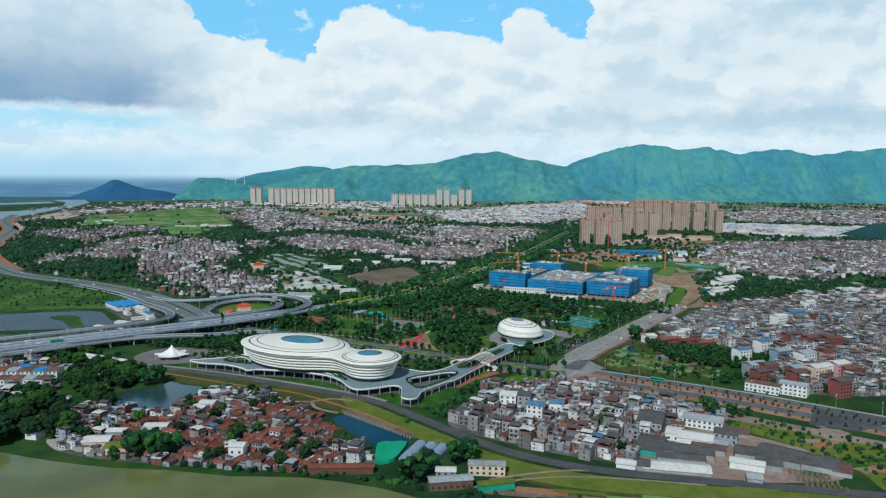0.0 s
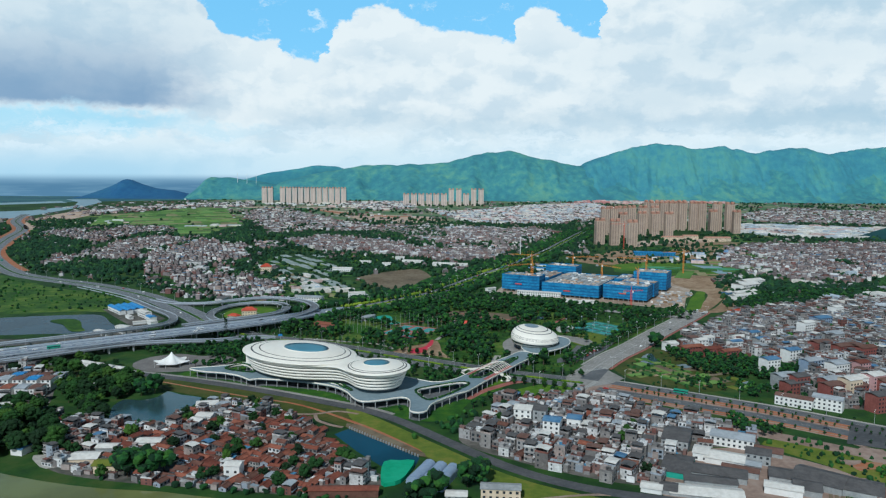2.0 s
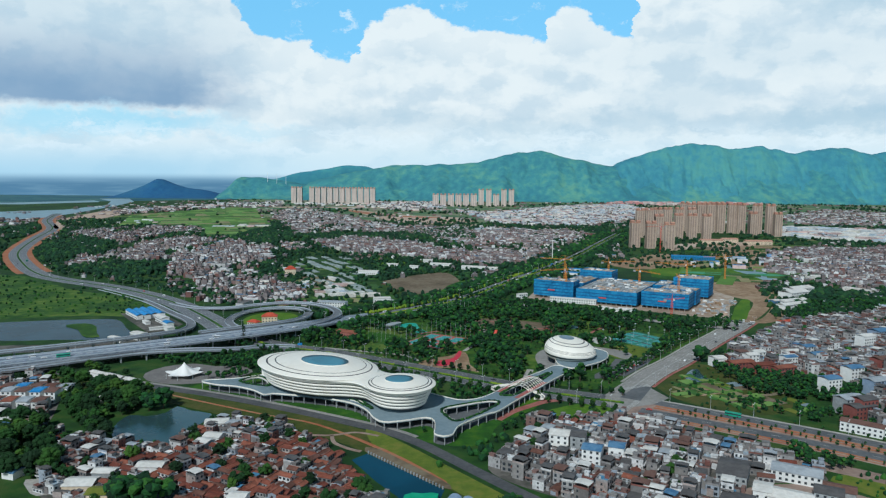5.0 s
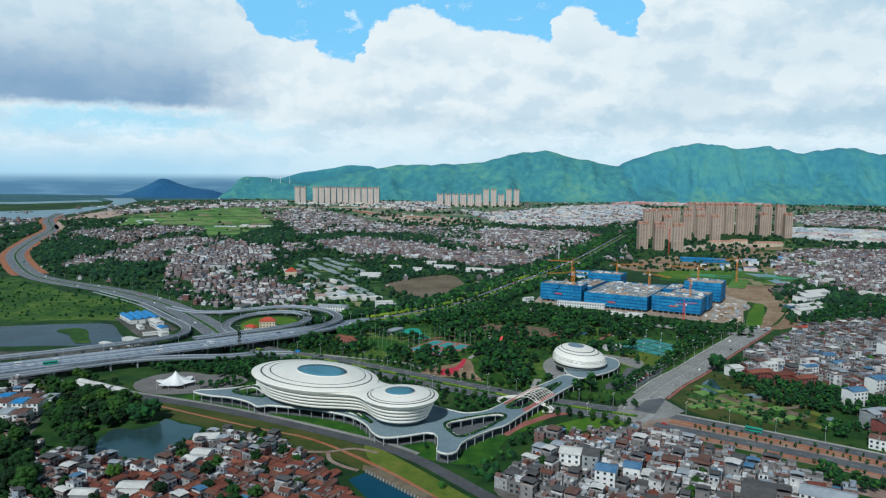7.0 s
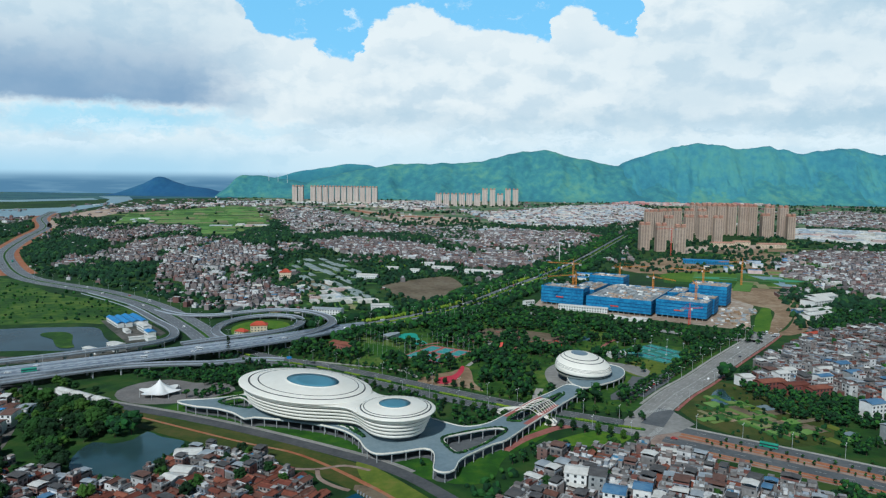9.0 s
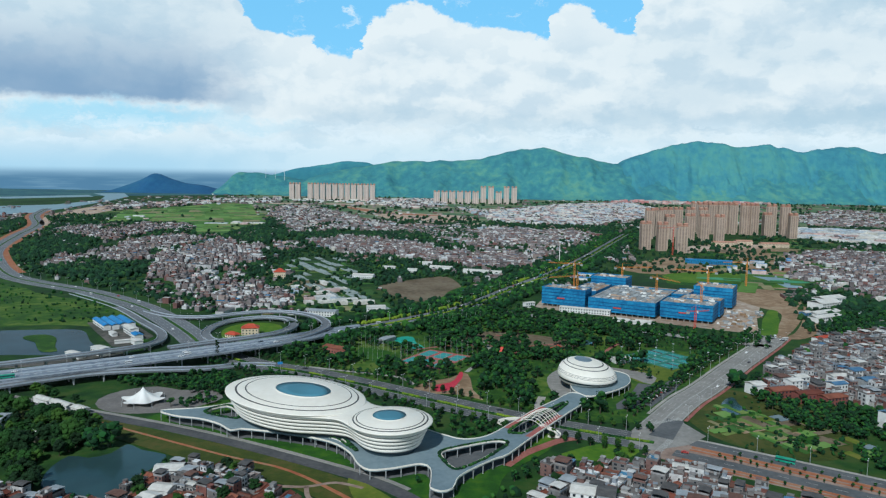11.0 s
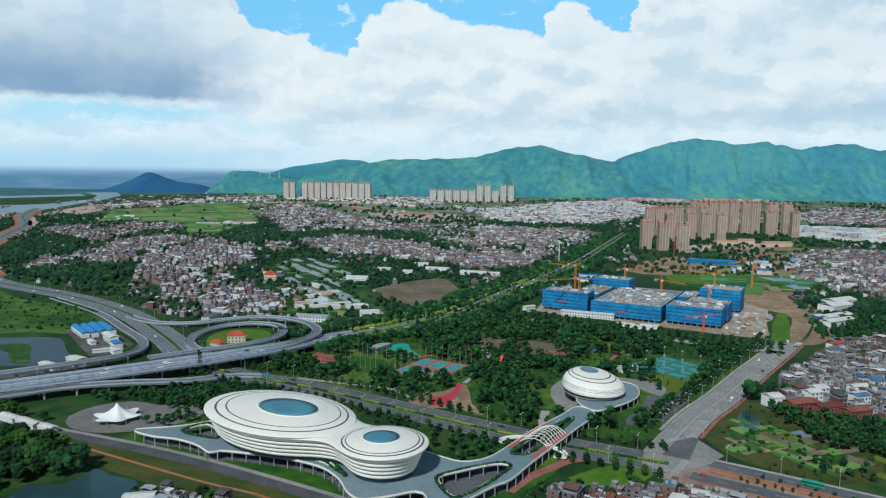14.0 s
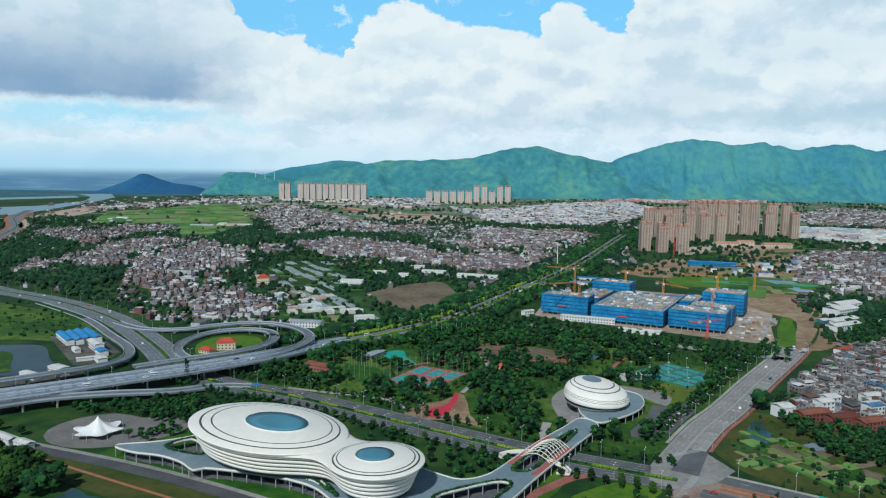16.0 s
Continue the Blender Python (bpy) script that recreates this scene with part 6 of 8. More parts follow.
def house_proto(kind, w, d, floors, rng):
    """Meshes of one village house."""
    h = floors * 3.2 + 0.4
    wall, roof, win, extra = Shape(), Shape(), Shape(), Shape()
    wall.box(-w / 2, -d / 2, 0, w / 2, d / 2, h)
    for k in range(floors):
        for sgn in (-1, 1):
            n = max(2, int(w / 2.5))
            for i in range(n):
                x = -w / 2 + (i + 0.5) * w / n
                win.box(x - 0.8, sgn * d / 2 - 0.06, k * 3.2 + 0.9, x + 0.8, sgn * d / 2 + 0.06, k * 3.2 + 2.7)
            n = max(1, int(d / 4))
            for i in range(n):
                y = -d / 2 + (i + 0.5) * d / n
                if i % 2 == 0:
                    win.box(sgn * w / 2 - 0.06, y - 0.55, k * 3.2 + 1.1, sgn * w / 2 + 0.06, y + 0.55, k * 3.2 + 2.5)
    out = []
    if kind == "tile":
        wall.add([(-w / 2, -d / 2, h), (-w / 2, d / 2, h), (-w / 2, 0, h + d * 0.27), (w / 2, -d / 2, h), (w / 2, d / 2, h), (w / 2, 0, h + d * 0.27)], [(0, 2, 1), (3, 4, 5)])
        roof.gable(-w / 2, -d / 2, h - 0.05, w / 2, d / 2, d * 0.27, 0.5)
        roof.box(-w / 2 - 0.5, -0.25, h + d * 0.27 + 0.15, w / 2 + 0.5, 0.25, h + d * 0.27 + 0.5)
        out.append(("roof", roof, M["tile_roof"], "red clay tile roof"))
    else:
        roof.box(-w / 2 + 0.25, -d / 2 + 0.25, h - 0.05, w / 2 - 0.25, d / 2 - 0.25, h + 0.05)
        out.append(("roof", roof, M["house_roof"], "flat roof terrace"))
        p = Shape()
        for x0, y0, x1, y1 in ((-w / 2 - 0.12, -d / 2 - 0.12, w / 2 + 0.12, -d / 2 + 0.22), (-w / 2 - 0.12, d / 2 - 0.22, w / 2 + 0.12, d / 2 + 0.12), (-w / 2 - 0.12, -d / 2 + 0.22, -w / 2 + 0.22, d / 2 - 0.22), (w / 2 - 0.22, -d / 2 + 0.22, w / 2 + 0.12, d / 2 - 0.22)):
            p.box(x0, y0, h - 0.15, x1, y1, h + 1.0)
        out.append(("parapet", p, M["house_wall"], "rendered roof parapet"))
        for k in range(1, floors):
            b = Shape()
            b.box(-w / 2, -d / 2 - 1.1, k * 3.2 - 0.15, w / 2, -d / 2, k * 3.2 + 0.1)
            b.box(-w / 2, -d / 2 - 1.1, k * 3.2 + 0.1, w / 2, -d / 2 - 0.95, k * 3.2 + 1.0)
            out.append(("balcony", b, M["house_wall"], ""))
        sx, sy = rng.choice([-1, 1]) * w / 4, rng.choice([-1, 1]) * d / 4
        if kind == "flat":
            extra.box(sx - w / 5, sy - d / 5, h, sx + w / 5, sy + d / 5, h + 2.7)
            extra.box(sx - w / 5 - 0.3, sy - d / 5 - 0.3, h + 2.7, sx + w / 5 + 0.3, sy + d / 5 + 0.3, h + 2.95)
            tank = Shape()
            tank.tube((-sx, -sy, h), (-sx, -sy, h + 1.7), 0.8, n=8)
            out.append(("stair_head", extra, M["house_wall"], "roof stair head"))
            out.append(("water_tank", tank, M["galv"], "steel water tank"))
        elif kind == "metal":
            for x in (-w / 2 + 0.4, w / 2 - 0.4):
                for y in (-d / 2 + 0.4, d / 2 - 0.4):
                    extra.tube((x, y, h), (x, y, h + 2.5), 0.12, n=4)
            mat = M[CANOPIES[len(PROTOS["metal"]) % len(CANOPIES)]]
            extra.gable(-w / 2, -d / 2, h + 2.3, w / 2, d / 2, 0.6, 0.3, 0, 0.12)
            out.append(("roof_canopy", extra, mat, "sheet metal canopy over the roof terrace"))
    out.append(("window_glazing", win, M["window"], "small dark windows"))
    return wall, out


LABELS = {"tile": "old low house with red clay tile roof", "flat": "bare rendered village house with flat roof terrace", "metal": "village house with sheet metal canopy on its roof"}
PROTOS = {}
_r = np.random.default_rng(21)
for kind, many in (("tile", 5), ("flat", 9), ("metal", 12)):
    PROTOS[kind] = []
    for i in range(many):
        if kind == "tile":
            PROTOS[kind].append(house_proto(kind, _r.uniform(7, 10.5), _r.uniform(5, 6.6), 1 + (i % 4 == 3), _r))
        else:
            PROTOS[kind].append(house_proto(kind, _r.uniform(5.5, 9.5), _r.uniform(6, 10), int(_r.choice([1, 2, 2, 3, 3])), _r))


MESHES = {}
ISLAND = {"house_wall": "house_wall_far", "house_roof": "house_roof_far", "tile_roof": "tile_roof_far"}


def put_house(kind, x, y, turn, group, bulk=None, size=(1.0, 1.0)):
    """A house with its parts, or, past the nearest few hundred, its shapes gathered into bulk."""
    which = int(RNG.integers(len(PROTOS[kind])))
    wall, parts = PROTOS[kind][which]
    k = size[0] * RNG.uniform(0.85, 1.2)
    m = pose(x, y, 0, 0, 0, turn) @ Matrix.Diagonal((k * RNG.uniform(0.85, 1.25), k, size[1] * RNG.uniform(0.8, 1.15), 1))
    if bulk is not None:
        for mat, shape in [(M["house_wall"], wall)] + [(p[2], p[1]) for p in parts]:
            bulk.put(shape, m, BULK_MATS.index(mat))
        return
    if (kind, which) not in MESHES:
        MESHES[kind, which] = wall.mesh("house_walls", M["house_wall"]), [(n, sh.mesh(n, mat), lab) for n, sh, mat, lab in parts]
    me, made = MESHES[kind, which]
    root = thing("house", me, LABELS[kind], "house", m, group)
    for name, pm, lab in made:
        part(name, pm, root, lab, kind="stuff" if name == "window_glazing" else "")


BULK_MATS = [M[k] for k in ("house_wall", "house_roof", "tile_roof", "window", "galv", "white_roof", "dull_blue", "grey_roof", "dark_sheet", "brown_sheet")]


ROADS = [(AVENUE, 22), (NORTH_ROAD, 14), (BOULEVARD, 34), (SOUTH_ROAD, 22), (EAST_ROAD, 32), (LEVEE_ROAD, 13), (HIGHWAY, 30), (RAMP_WEST, 10), (VIADUCT, 24), (RAMP_SOUTH, 10), (LOOP, 10), (OUTER_RAMP, 10)]


def off_roads(x, y, slack=0.0):
    ok = np.ones(len(x), bool)
    for line, w in ROADS:
        ok &= near_line(line[::2] + [line[-1]], x, y) > w + slack
    return ok


def scatter(poly, step, jitter, turn=0.0, slack=0.0, roads=True, band=None):
    """Jittered rows of places within a plan polygon."""
    p = np.array(poly, float)
    c, s = math.cos(radians(turn)), math.sin(radians(turn))
    mid = p.mean(0)
    r = np.abs(p - mid).max() * 1.5
    k = int(2 * r / step) + 1
    g = (np.arange(k) - k / 2) * step
    gx, gy = [a.ravel() for a in np.meshgrid(g, g)]
    gx, gy = gx + RNG.uniform(-jitter, jitter, gx.shape), gy + RNG.uniform(-jitter, jitter, gy.shape)
    x, y = mid[0] + gx * c - gy * s, mid[1] + gx * s + gy * c
    if band:
        ok = (y >= band[0]) & (y < band[1]) & (np.abs(x) < 0.72 * y + 350)
        x, y = x[ok], y[ok]
    ok = inside(p, x, y)
    x, y = x[ok], y[ok]
    if roads and len(x):
        ok = off_roads(x, y, slack)
        x, y = x[ok], y[ok]
    return x, y


def village(poly, step, turn, mix, group, keep=0.92, pick=None, size=(1.0, 1.0), lean_to=0.8):
    """Fills a district with houses; those that pick() names are things of their own."""
    rest, bulk = [], Join()
    for x, y in zip(*scatter(poly, step, step * 0.16, turn)):
        if any(abs(x - a) < r and abs(y - b) < r for a, b, r in TAKEN):
            continue
        if RNG.random() > keep:
            rest.append((x, y))
            continue
        lump = noise.noise(Vector((x * 0.012, y * 0.012, 4.0)))
        kind = RNG.choice(["tile", "flat", "metal"], p=mix(x, y, lump))
        put_house(kind, x, y, turn + RNG.choice([0, 90, 180, 270]) + RNG.uniform(-7, 7) + 14 * lump, group, None if pick and pick(x, y) else bulk, size)
    x, y = scatter(poly, step * 0.62, step * 0.3, turn + 11)
    ok = RNG.random(len(x)) < lean_to
    for a, b, r in TAKEN:
        ok &= (np.abs(x - a) > r) | (np.abs(y - b) > r)
    x, y = x[ok], y[ok]
    n = len(x)
    rows = np.stack([x, y, np.zeros(n), RNG.uniform(2.0, 5.5, n), RNG.uniform(1.8, 4.2, n), RNG.uniform(2.0, 5.2, n) * size[1], radians(turn) + RNG.uniform(-0.2, 0.2, n)], 1)
    thing("lean_to_sheds", boxes_mesh("lean_to_sheds", rows, [M["village_wall"], M["village_roof"]]), "small sheds and lean-tos between the houses", "sheds", kind="stuff")
    if bulk.count:
        mats = [M["village_wall"], M["village_roof"], M["tile_roof_far"]] + BULK_MATS[3:]
        thing("village_houses", bulk.mesh("village_houses", mats), "crowded village houses with flat and tiled roofs", "houses", kind="stuff")
    return rest


def mix_w(x, y, lump):
    t = 0.88 if -190 < x < -50 and y < 500 else 0.4
    return (t, (1 - t) * 0.6, (1 - t) * 0.4)


# sheds and larger blocks of the villages: place, width, depth, height, turn, wall, roof, label
BLOCKS = [
    (151, 389, 38, 14, 3.2, -14, "concrete", "white_roof", "long lean-to with a pale roof"), (158, 401, 28, 9, 6, -16, "concrete", "dark_sheet", "workshop shed with dark sheet roof"),
    (166, 412, 32, 14, 7, -22, "concrete", "dark_sheet", "workshop hall with dark sheet roof"), (147, 422, 16, 28, 7, -26, "turquoise", "dark_sheet", "dark-roofed shed with turquoise gable"),
    (168, 441, 9, 14, 9, -26, "white_wall", "white_roof", "narrow white workshop block"), (180, 434, 22, 15, 6.5, -28, "white_wall", "white_roof", "plain workshop hall under a white metal roof"),
    (181, 415, 20, 8, 7, -28, "concrete", "brown_sheet", "low shed with a rusty roof"), (200, 434, 14, 12, 12, -27, "concrete", "dark_sheet", "four-storey concrete block with a dark roof"),
    (190, 425, 14, 8, 5.5, -28, "concrete", "grey_roof", "shed with blue grey roof"), (194, 390, 19, 9, 7.5, -26, "white_wall", "white_roof", "white factory front with red signboard"),
    (202, 409, 13, 15, 6.5, -24, "concrete", "dark_sheet", "low factory shed with dark sheet roof"), (208, 392, 14, 15, 7, -24, "concrete", "dark_sheet", "factory shed with weathered dark roof"),
    (221, 402, 26, 22, 8, -42, "concrete", "dark_sheet", "big factory hall with weathered dark roof"), (238, 390, 19, 20, 7.5, -32, "concrete", "dark_sheet", "gabled hall with charcoal roof"),
    (247, 383, 10, 17, 5.5, -28, "concrete", "brown_sheet", "shed with a worn brown roof"), (123, 394, 11, 9, 5, -22, "white_wall", "white_roof", "small shed with a white roof"),
    (132, 393, 9, 11, 5, -20, "concrete", "dark_sheet", "small shed with a dark roof"), (190, 372, 8, 8, 5, -20, "concrete", "grey_roof", "small grey yard shed"),
    (276, 541, 26, 10, 7, -38, "white_wall", "brown_sheet", "long white block beside the road"), (297, 533, 20, 11, 9, -38, "white_wall", "grey_roof", "white three-storey apartment block with rows of windows"),
    (39, 385, 21, 8, 6.2, -6, "cream", "concrete", "white two-storey building by the levee"), (15, 377, 11, 7, 6, -4, "concrete", "white_roof", "riverside house with pale roof"),
    (17, 367, 24, 8, 5, 8, "brown_sheet", "grey_roof", "riverside building with brown walls"), (42, 364, 20, 6, 4, 14, "green_roof", "levee", "low shed with mossy roof"),
    (82, 476, 11, 11, 12, -20, "white_wall", "dull_blue", "four-storey house with blue hipped roof"), (98, 483, 9, 10, 11, -20, "white_wall", "dull_blue", "three-storey house with blue hipped roof"),
    (66, 500, 12, 12, 12, -16, "white_wall", "white_roof", "tall white apartment house"), (77, 496, 9, 12, 13, -16, "concrete", "dark_sheet", "tall grey apartment house"),
    (-45, 388, 37, 6, 4, 1, "tile_roof", "tile_roof", "long low red wall-house on the bank"), (-264, 578, 11, 11, 4, -25, "cream", "white_roof", "white-roofed pavilion in the wood"),
    (-203, 434, 16, 12, 4, 4, "cream", "white_roof", "shed with white roof by the river"), (-186, 422, 13, 10, 4.5, 2, "cream", "levee", "low hall with mossy yellow roof"),
    (-249, 448, 8, 9, 4, -14, "white_wall", "dull_blue", "small blue-roofed hut among trees"), (-196, 447, 12, 8, 5, 0, "concrete", "white_roof", "village house with white sheet roof"),
    (-160, 529, 15, 11, 5.5, 12, "white_wall", "white_roof", "white shed beside the pond"), (-156, 493, 9, 9, 5.5, -24, "white_wall", "white_roof", "small house with white roof"),
    (-110, 412, 9, 8, 8, -5, "white_wall", "white_roof", "small white tower house"), (238, 712, 11, 12, 8, 20, "white_wall", "white_roof", "white house beside the avenue"),
    (292, 574, 20, 11, 9, 20, "brick_red", "dark_sheet", "brick red apartment block with a dark roof"), (350, 582, 16, 11, 11, 20, "white_wall", "white_roof", "white village apartment block"),
    (160, 462, 16, 26, 7, -26, "concrete", "dark_sheet", "long dark-roofed workshop beside the houses"), (196, 462, 26, 14, 6, -28, "white_wall", "grey_roof", "grey-roofed workshop below the road"), (212, 446, 16, 11, 5, -28, "concrete", "brown_sheet", "rusty-roofed shed below the road"),
    (256, 706, 24, 11, 6, 18, "brick_red", "tile_roof", "long brick house with red tile roof"), (271, 695, 22, 10, 7, 18, "brick_red", "tile_roof", "long brick house with red tile roof"), (288, 690, 20, 10, 6, 20, "brick_red", "tile_roof", "brick house with red tile roof"),
    (325, 580, 18, 11, 10, 20, "brick_red", "grey_roof", "brick red apartment block with a pale roof"), (338, 566, 14, 10, 9, 20, "brick_red", "brown_sheet", "red-walled apartment block with a brown roof"), (367, 578, 16, 12, 10, 20, "brick_red", "brown_sheet", "red-walled apartment block with a brown roof"),
    (272, 722, 12, 9, 9, 20, "white_wall", "white_roof", "white house with a pale roof"), (302, 712, 13, 9, 10, 20, "white_wall", "dull_blue", "white house with a blue sheet roof"), (318, 742, 16, 9, 8, 18, "white_wall", "white_roof", "white house with a pale roof"),
    (-175, 459, 15, 9, 4, 0, "white_wall", "white_roof", "village shed with white sheet roof"), (-154, 505, 11, 9, 5, -10, "white_wall", "white_roof", "small house with white roof"),
    (-152, 1287, 34, 14, 5, -8, "white_wall", "white_roof", "long pale roofed shed between the villages"), (-31, 1399, 40, 14, 5, -14, "white_wall", "white_roof", "long pale roofed shed between the villages"), (29, 1362, 44, 14, 5, -16, "white_wall", "white_roof", "long pale roofed shed between the villages"), (62, 1352, 18, 12, 5, -10, "white_wall", "white_roof", "low white workshop among trees"), (-59, 1458, 18, 12, 5, 5, "white_wall", "white_roof", "low white workshop among trees"), (-121, 1387, 22, 12, 5, -5, "white_wall", "white_roof", "low white workshop among trees"), (-79, 1363, 16, 10, 5, -10, "white_wall", "white_roof", "low white workshop among trees"), (440, 1012, 46, 14, 6, 30, "white_wall", "white_roof", "long white factory shed beyond the avenue"), (452, 1040, 48, 15, 6, 30, "white_wall", "white_roof", "long white factory shed beyond the avenue"), (425, 1030, 12, 10, 7, 30, "dull_blue", "white_roof", "small blue-walled site office"), (480, 1095, 40, 22, 9, 30, "white_wall", "white_roof", "big white factory hall near the site"), (500, 1125, 44, 20, 10, 30, "white_wall", "white_roof", "big white factory hall near the site"),
    (299, 632, 14, 11, 13, 20, "white_wall", "dull_blue", "white four-storey house with a blue sheet roof"), (289, 584, 18, 12, 12, 20, "concrete", "grey_roof", "grey four-storey apartment house"), (297, 578, 14, 11, 13, 20, "brick_red", "dark_sheet", "brick red four-storey apartment house"), (313, 558, 16, 11, 12, 20, "brick_red", "brown_sheet", "brick apartment house with a rusty roof"), (332, 566, 13, 12, 14, 20, "cream", "white_roof", "cream apartment house with a pale roof"), (361, 582, 15, 12, 13, 20, "pink_wall", "white_roof", "pink rendered apartment house"), (331, 528, 13, 11, 13, 20, "brick_red", "dark_sheet", "brick red apartment house beside the road"), (411, 786, 16, 11, 14, 25, "white_wall", "white_roof", "tall white apartment house"), (455, 837, 22, 14, 9, 25, "barrel_blue", "dull_blue", "pale blue works hall"), (495, 878, 14, 12, 14, 25, "white_wall", "white_roof", "white four-storey apartment house"), (423, 757, 24, 14, 8, 25, "concrete", "grey_roof", "grey hall with a low ridged roof"), (386, 710, 20, 12, 10, 22, "brick_red", "brown_sheet", "brick red terrace with a rusty roof"), (401, 696, 22, 12, 10, 22, "brick_red", "brown_sheet", "brick red terrace with a rusty roof"), (415, 684, 20, 12, 11, 22, "brick_red", "tile_roof", "brick red terrace with a tiled roof"), (337, 670, 15, 11, 12, 22, "white_wall", "dull_blue", "white house with a blue sheet roof"), (336, 632, 18, 11, 12, 22, "barrel_blue", "grey_roof", "pale blue apartment house"), (340, 758, 13, 10, 9, 22, "white_wall", "dull_blue", "white house with a blue sheet roof"), (337, 733, 14, 10, 8, 22, "concrete", "dull_blue", "grey house with a blue sheet roof"), (351, 618, 16, 12, 13, 22, "white_wall", "grey_roof", "white apartment house with rows of windows"), (375, 625, 14, 11, 12, 22, "pink_wall", "tile_roof", "pink house with a tiled roof"), (303, 714, 12, 10, 10, 22, "white_wall", "white_roof", "white three-storey village house"), (282, 733, 12, 10, 9, 22, "white_wall", "white_roof", "white three-storey village house"),
    (385, 905, 24, 9, 4, 30, "white_wall", "red_roof", "low shed with an orange red roof"),
]
# workshop roofs sit low
BLOCKS = [(x, y, w, d, h * (0.52 if SHEDS[0][0] - 10 < x < 260 and y < 450 else 1.0), t, wall, roof, lab) for x, y, w, d, h, t, wall, roof, lab in BLOCKS]
TAKEN = [(x, y, (w + d) / 3) for x, y, w, d, *_ in BLOCKS]
for x, y, w, d, h, turn, wall, roof, label in BLOCKS:
    cabin(x, y, w, d, h, turn, (M[wall], M[roof]), "workshop" if h < 9 else "apartment_house", label, "larger blocks of the villages", min(w, d) * 0.13)
for i in range(5):
    for j in range(3):
        cabin(-345 + 11 * i, 565 + 17 * j, 7.5, 13, 7 + 2 * (j % 2), 3, (M["white_wall"], M[("blue_roof", "brown_sheet", "tile_roof", "grey_roof", "brown_sheet")[(i + 2 * j) % 5]]), "row_house", "white row house with coloured sheet roof", "row houses by the viaduct", 0.8)
TAKEN += [(-323, 583, 32), (-161, 424, 15)]


def barrel_shed(x, y, w, d, h, turn, mat, label):
    """A row of arched bays of sheet metal."""
    root = thing("barrel_shed", None, label, "shed", pose(x, y, 0, 0, 0, turn))
    for k in range(3):
        q = Shape()
        x0 = -w / 2 + k * w / 3
        arc = [(x0 + w / 6 - w / 6.2 * math.cos(math.pi * i / 10), h * 0.55 + h * 0.45 * math.sin(math.pi * i / 10)) for i in range(11)]
        arc = [(x0 + 0.05, 0)] + arc + [(x0 + w / 3 - 0.05, 0)]
        q.loops([[(a, -d / 2, b) for a, b in arc], [(a, d / 2, b) for a, b in arc]])
        part("bay", q.mesh("bay", M[mat]), root, "arched sheet metal bay")


barrel_shed(3, 408, 22, 27, 6, -22, "barrel_blue", "blue grey barrel-roofed shed beside the pond")
sheet("green_net", [(-26, 428), (-17, 430), (-8, 430), (-11, 414), (-15, 403), (-21, 399), (-26, 401)], 2.6, M["green_net"], "bright green net drawn over a shed beside the pond", "netting", thick=2.4, kind="")
TAKEN += [(1, 403, 16), (-17, 404, 13)]
sheet("dirt_yard", [(-240, 444), (-232, 432), (-222, 424), (-212, 432), (-222, 444)], 0.12, M["paving"], "pale bare riverside yard", "ground")
for i in range(8):
    for j in range(3):
        q = Shape()
        q.box(-0.9, -4.0, 0, 0.9, 4.0, 0.5)
        thing("seed_bed", q.mesh("seed_bed", M["dry"]), "pale raised seed bed", "field", pose(217 + 2.6 * i, 366 + 9 * j - 1.2 * i, 0.1, 0, 0, -26), "seed beds beside the factory")


gaps = village(VILLAGE_W, 7.2, -20, mix_w, "houses of the riverside village", 0.88, lambda x, y: y < 446 and x > -150, (0.80, 0.72))
gaps += village(VILLAGE_S, 8.3, -28, lambda x, y, l: (0.12, 0.60, 0.28), "houses of the village below the levee", 0.95, lambda x, y: y < 486, (0.90, 0.86))
gaps_east = village(VILLAGE_E, 9.6, 20, lambda x, y, l: (0.08, 0.62, 0.30), "houses of the eastern village", 0.78, None, (0.95, 0.9))
gaps += village(VILLAGE_L, 11.0, 10, lambda x, y, l: (0.1, 0.4, 0.5), "houses of the western village", 0.85, None, (0.9, 0.85))


FALLOW = [(-125, 1195), (-62, 1296), (-15, 1316), (10, 1200), (-6, 1118), (-57, 1083)]
ESTATE = [(60, 1050), (330, 915), (400, 980), (470, 1200), (760, 1500), (1000, 2150), (960, 2450), (680, 2420), (400, 1900), (330, 1500), (210, 1300)]
PLAIN = [(-1700, 1500), (-760, 1330), (-560, 1150), (-420, 1040), (-300, 985), (-200, 985), (-100, 1000), (-20, 1110), (330, 1250), (400, 930), (700, 1040), (900, 900), (2900, 2600), (2900, 4500), (-1500, 4500), (-1900, 3600)]


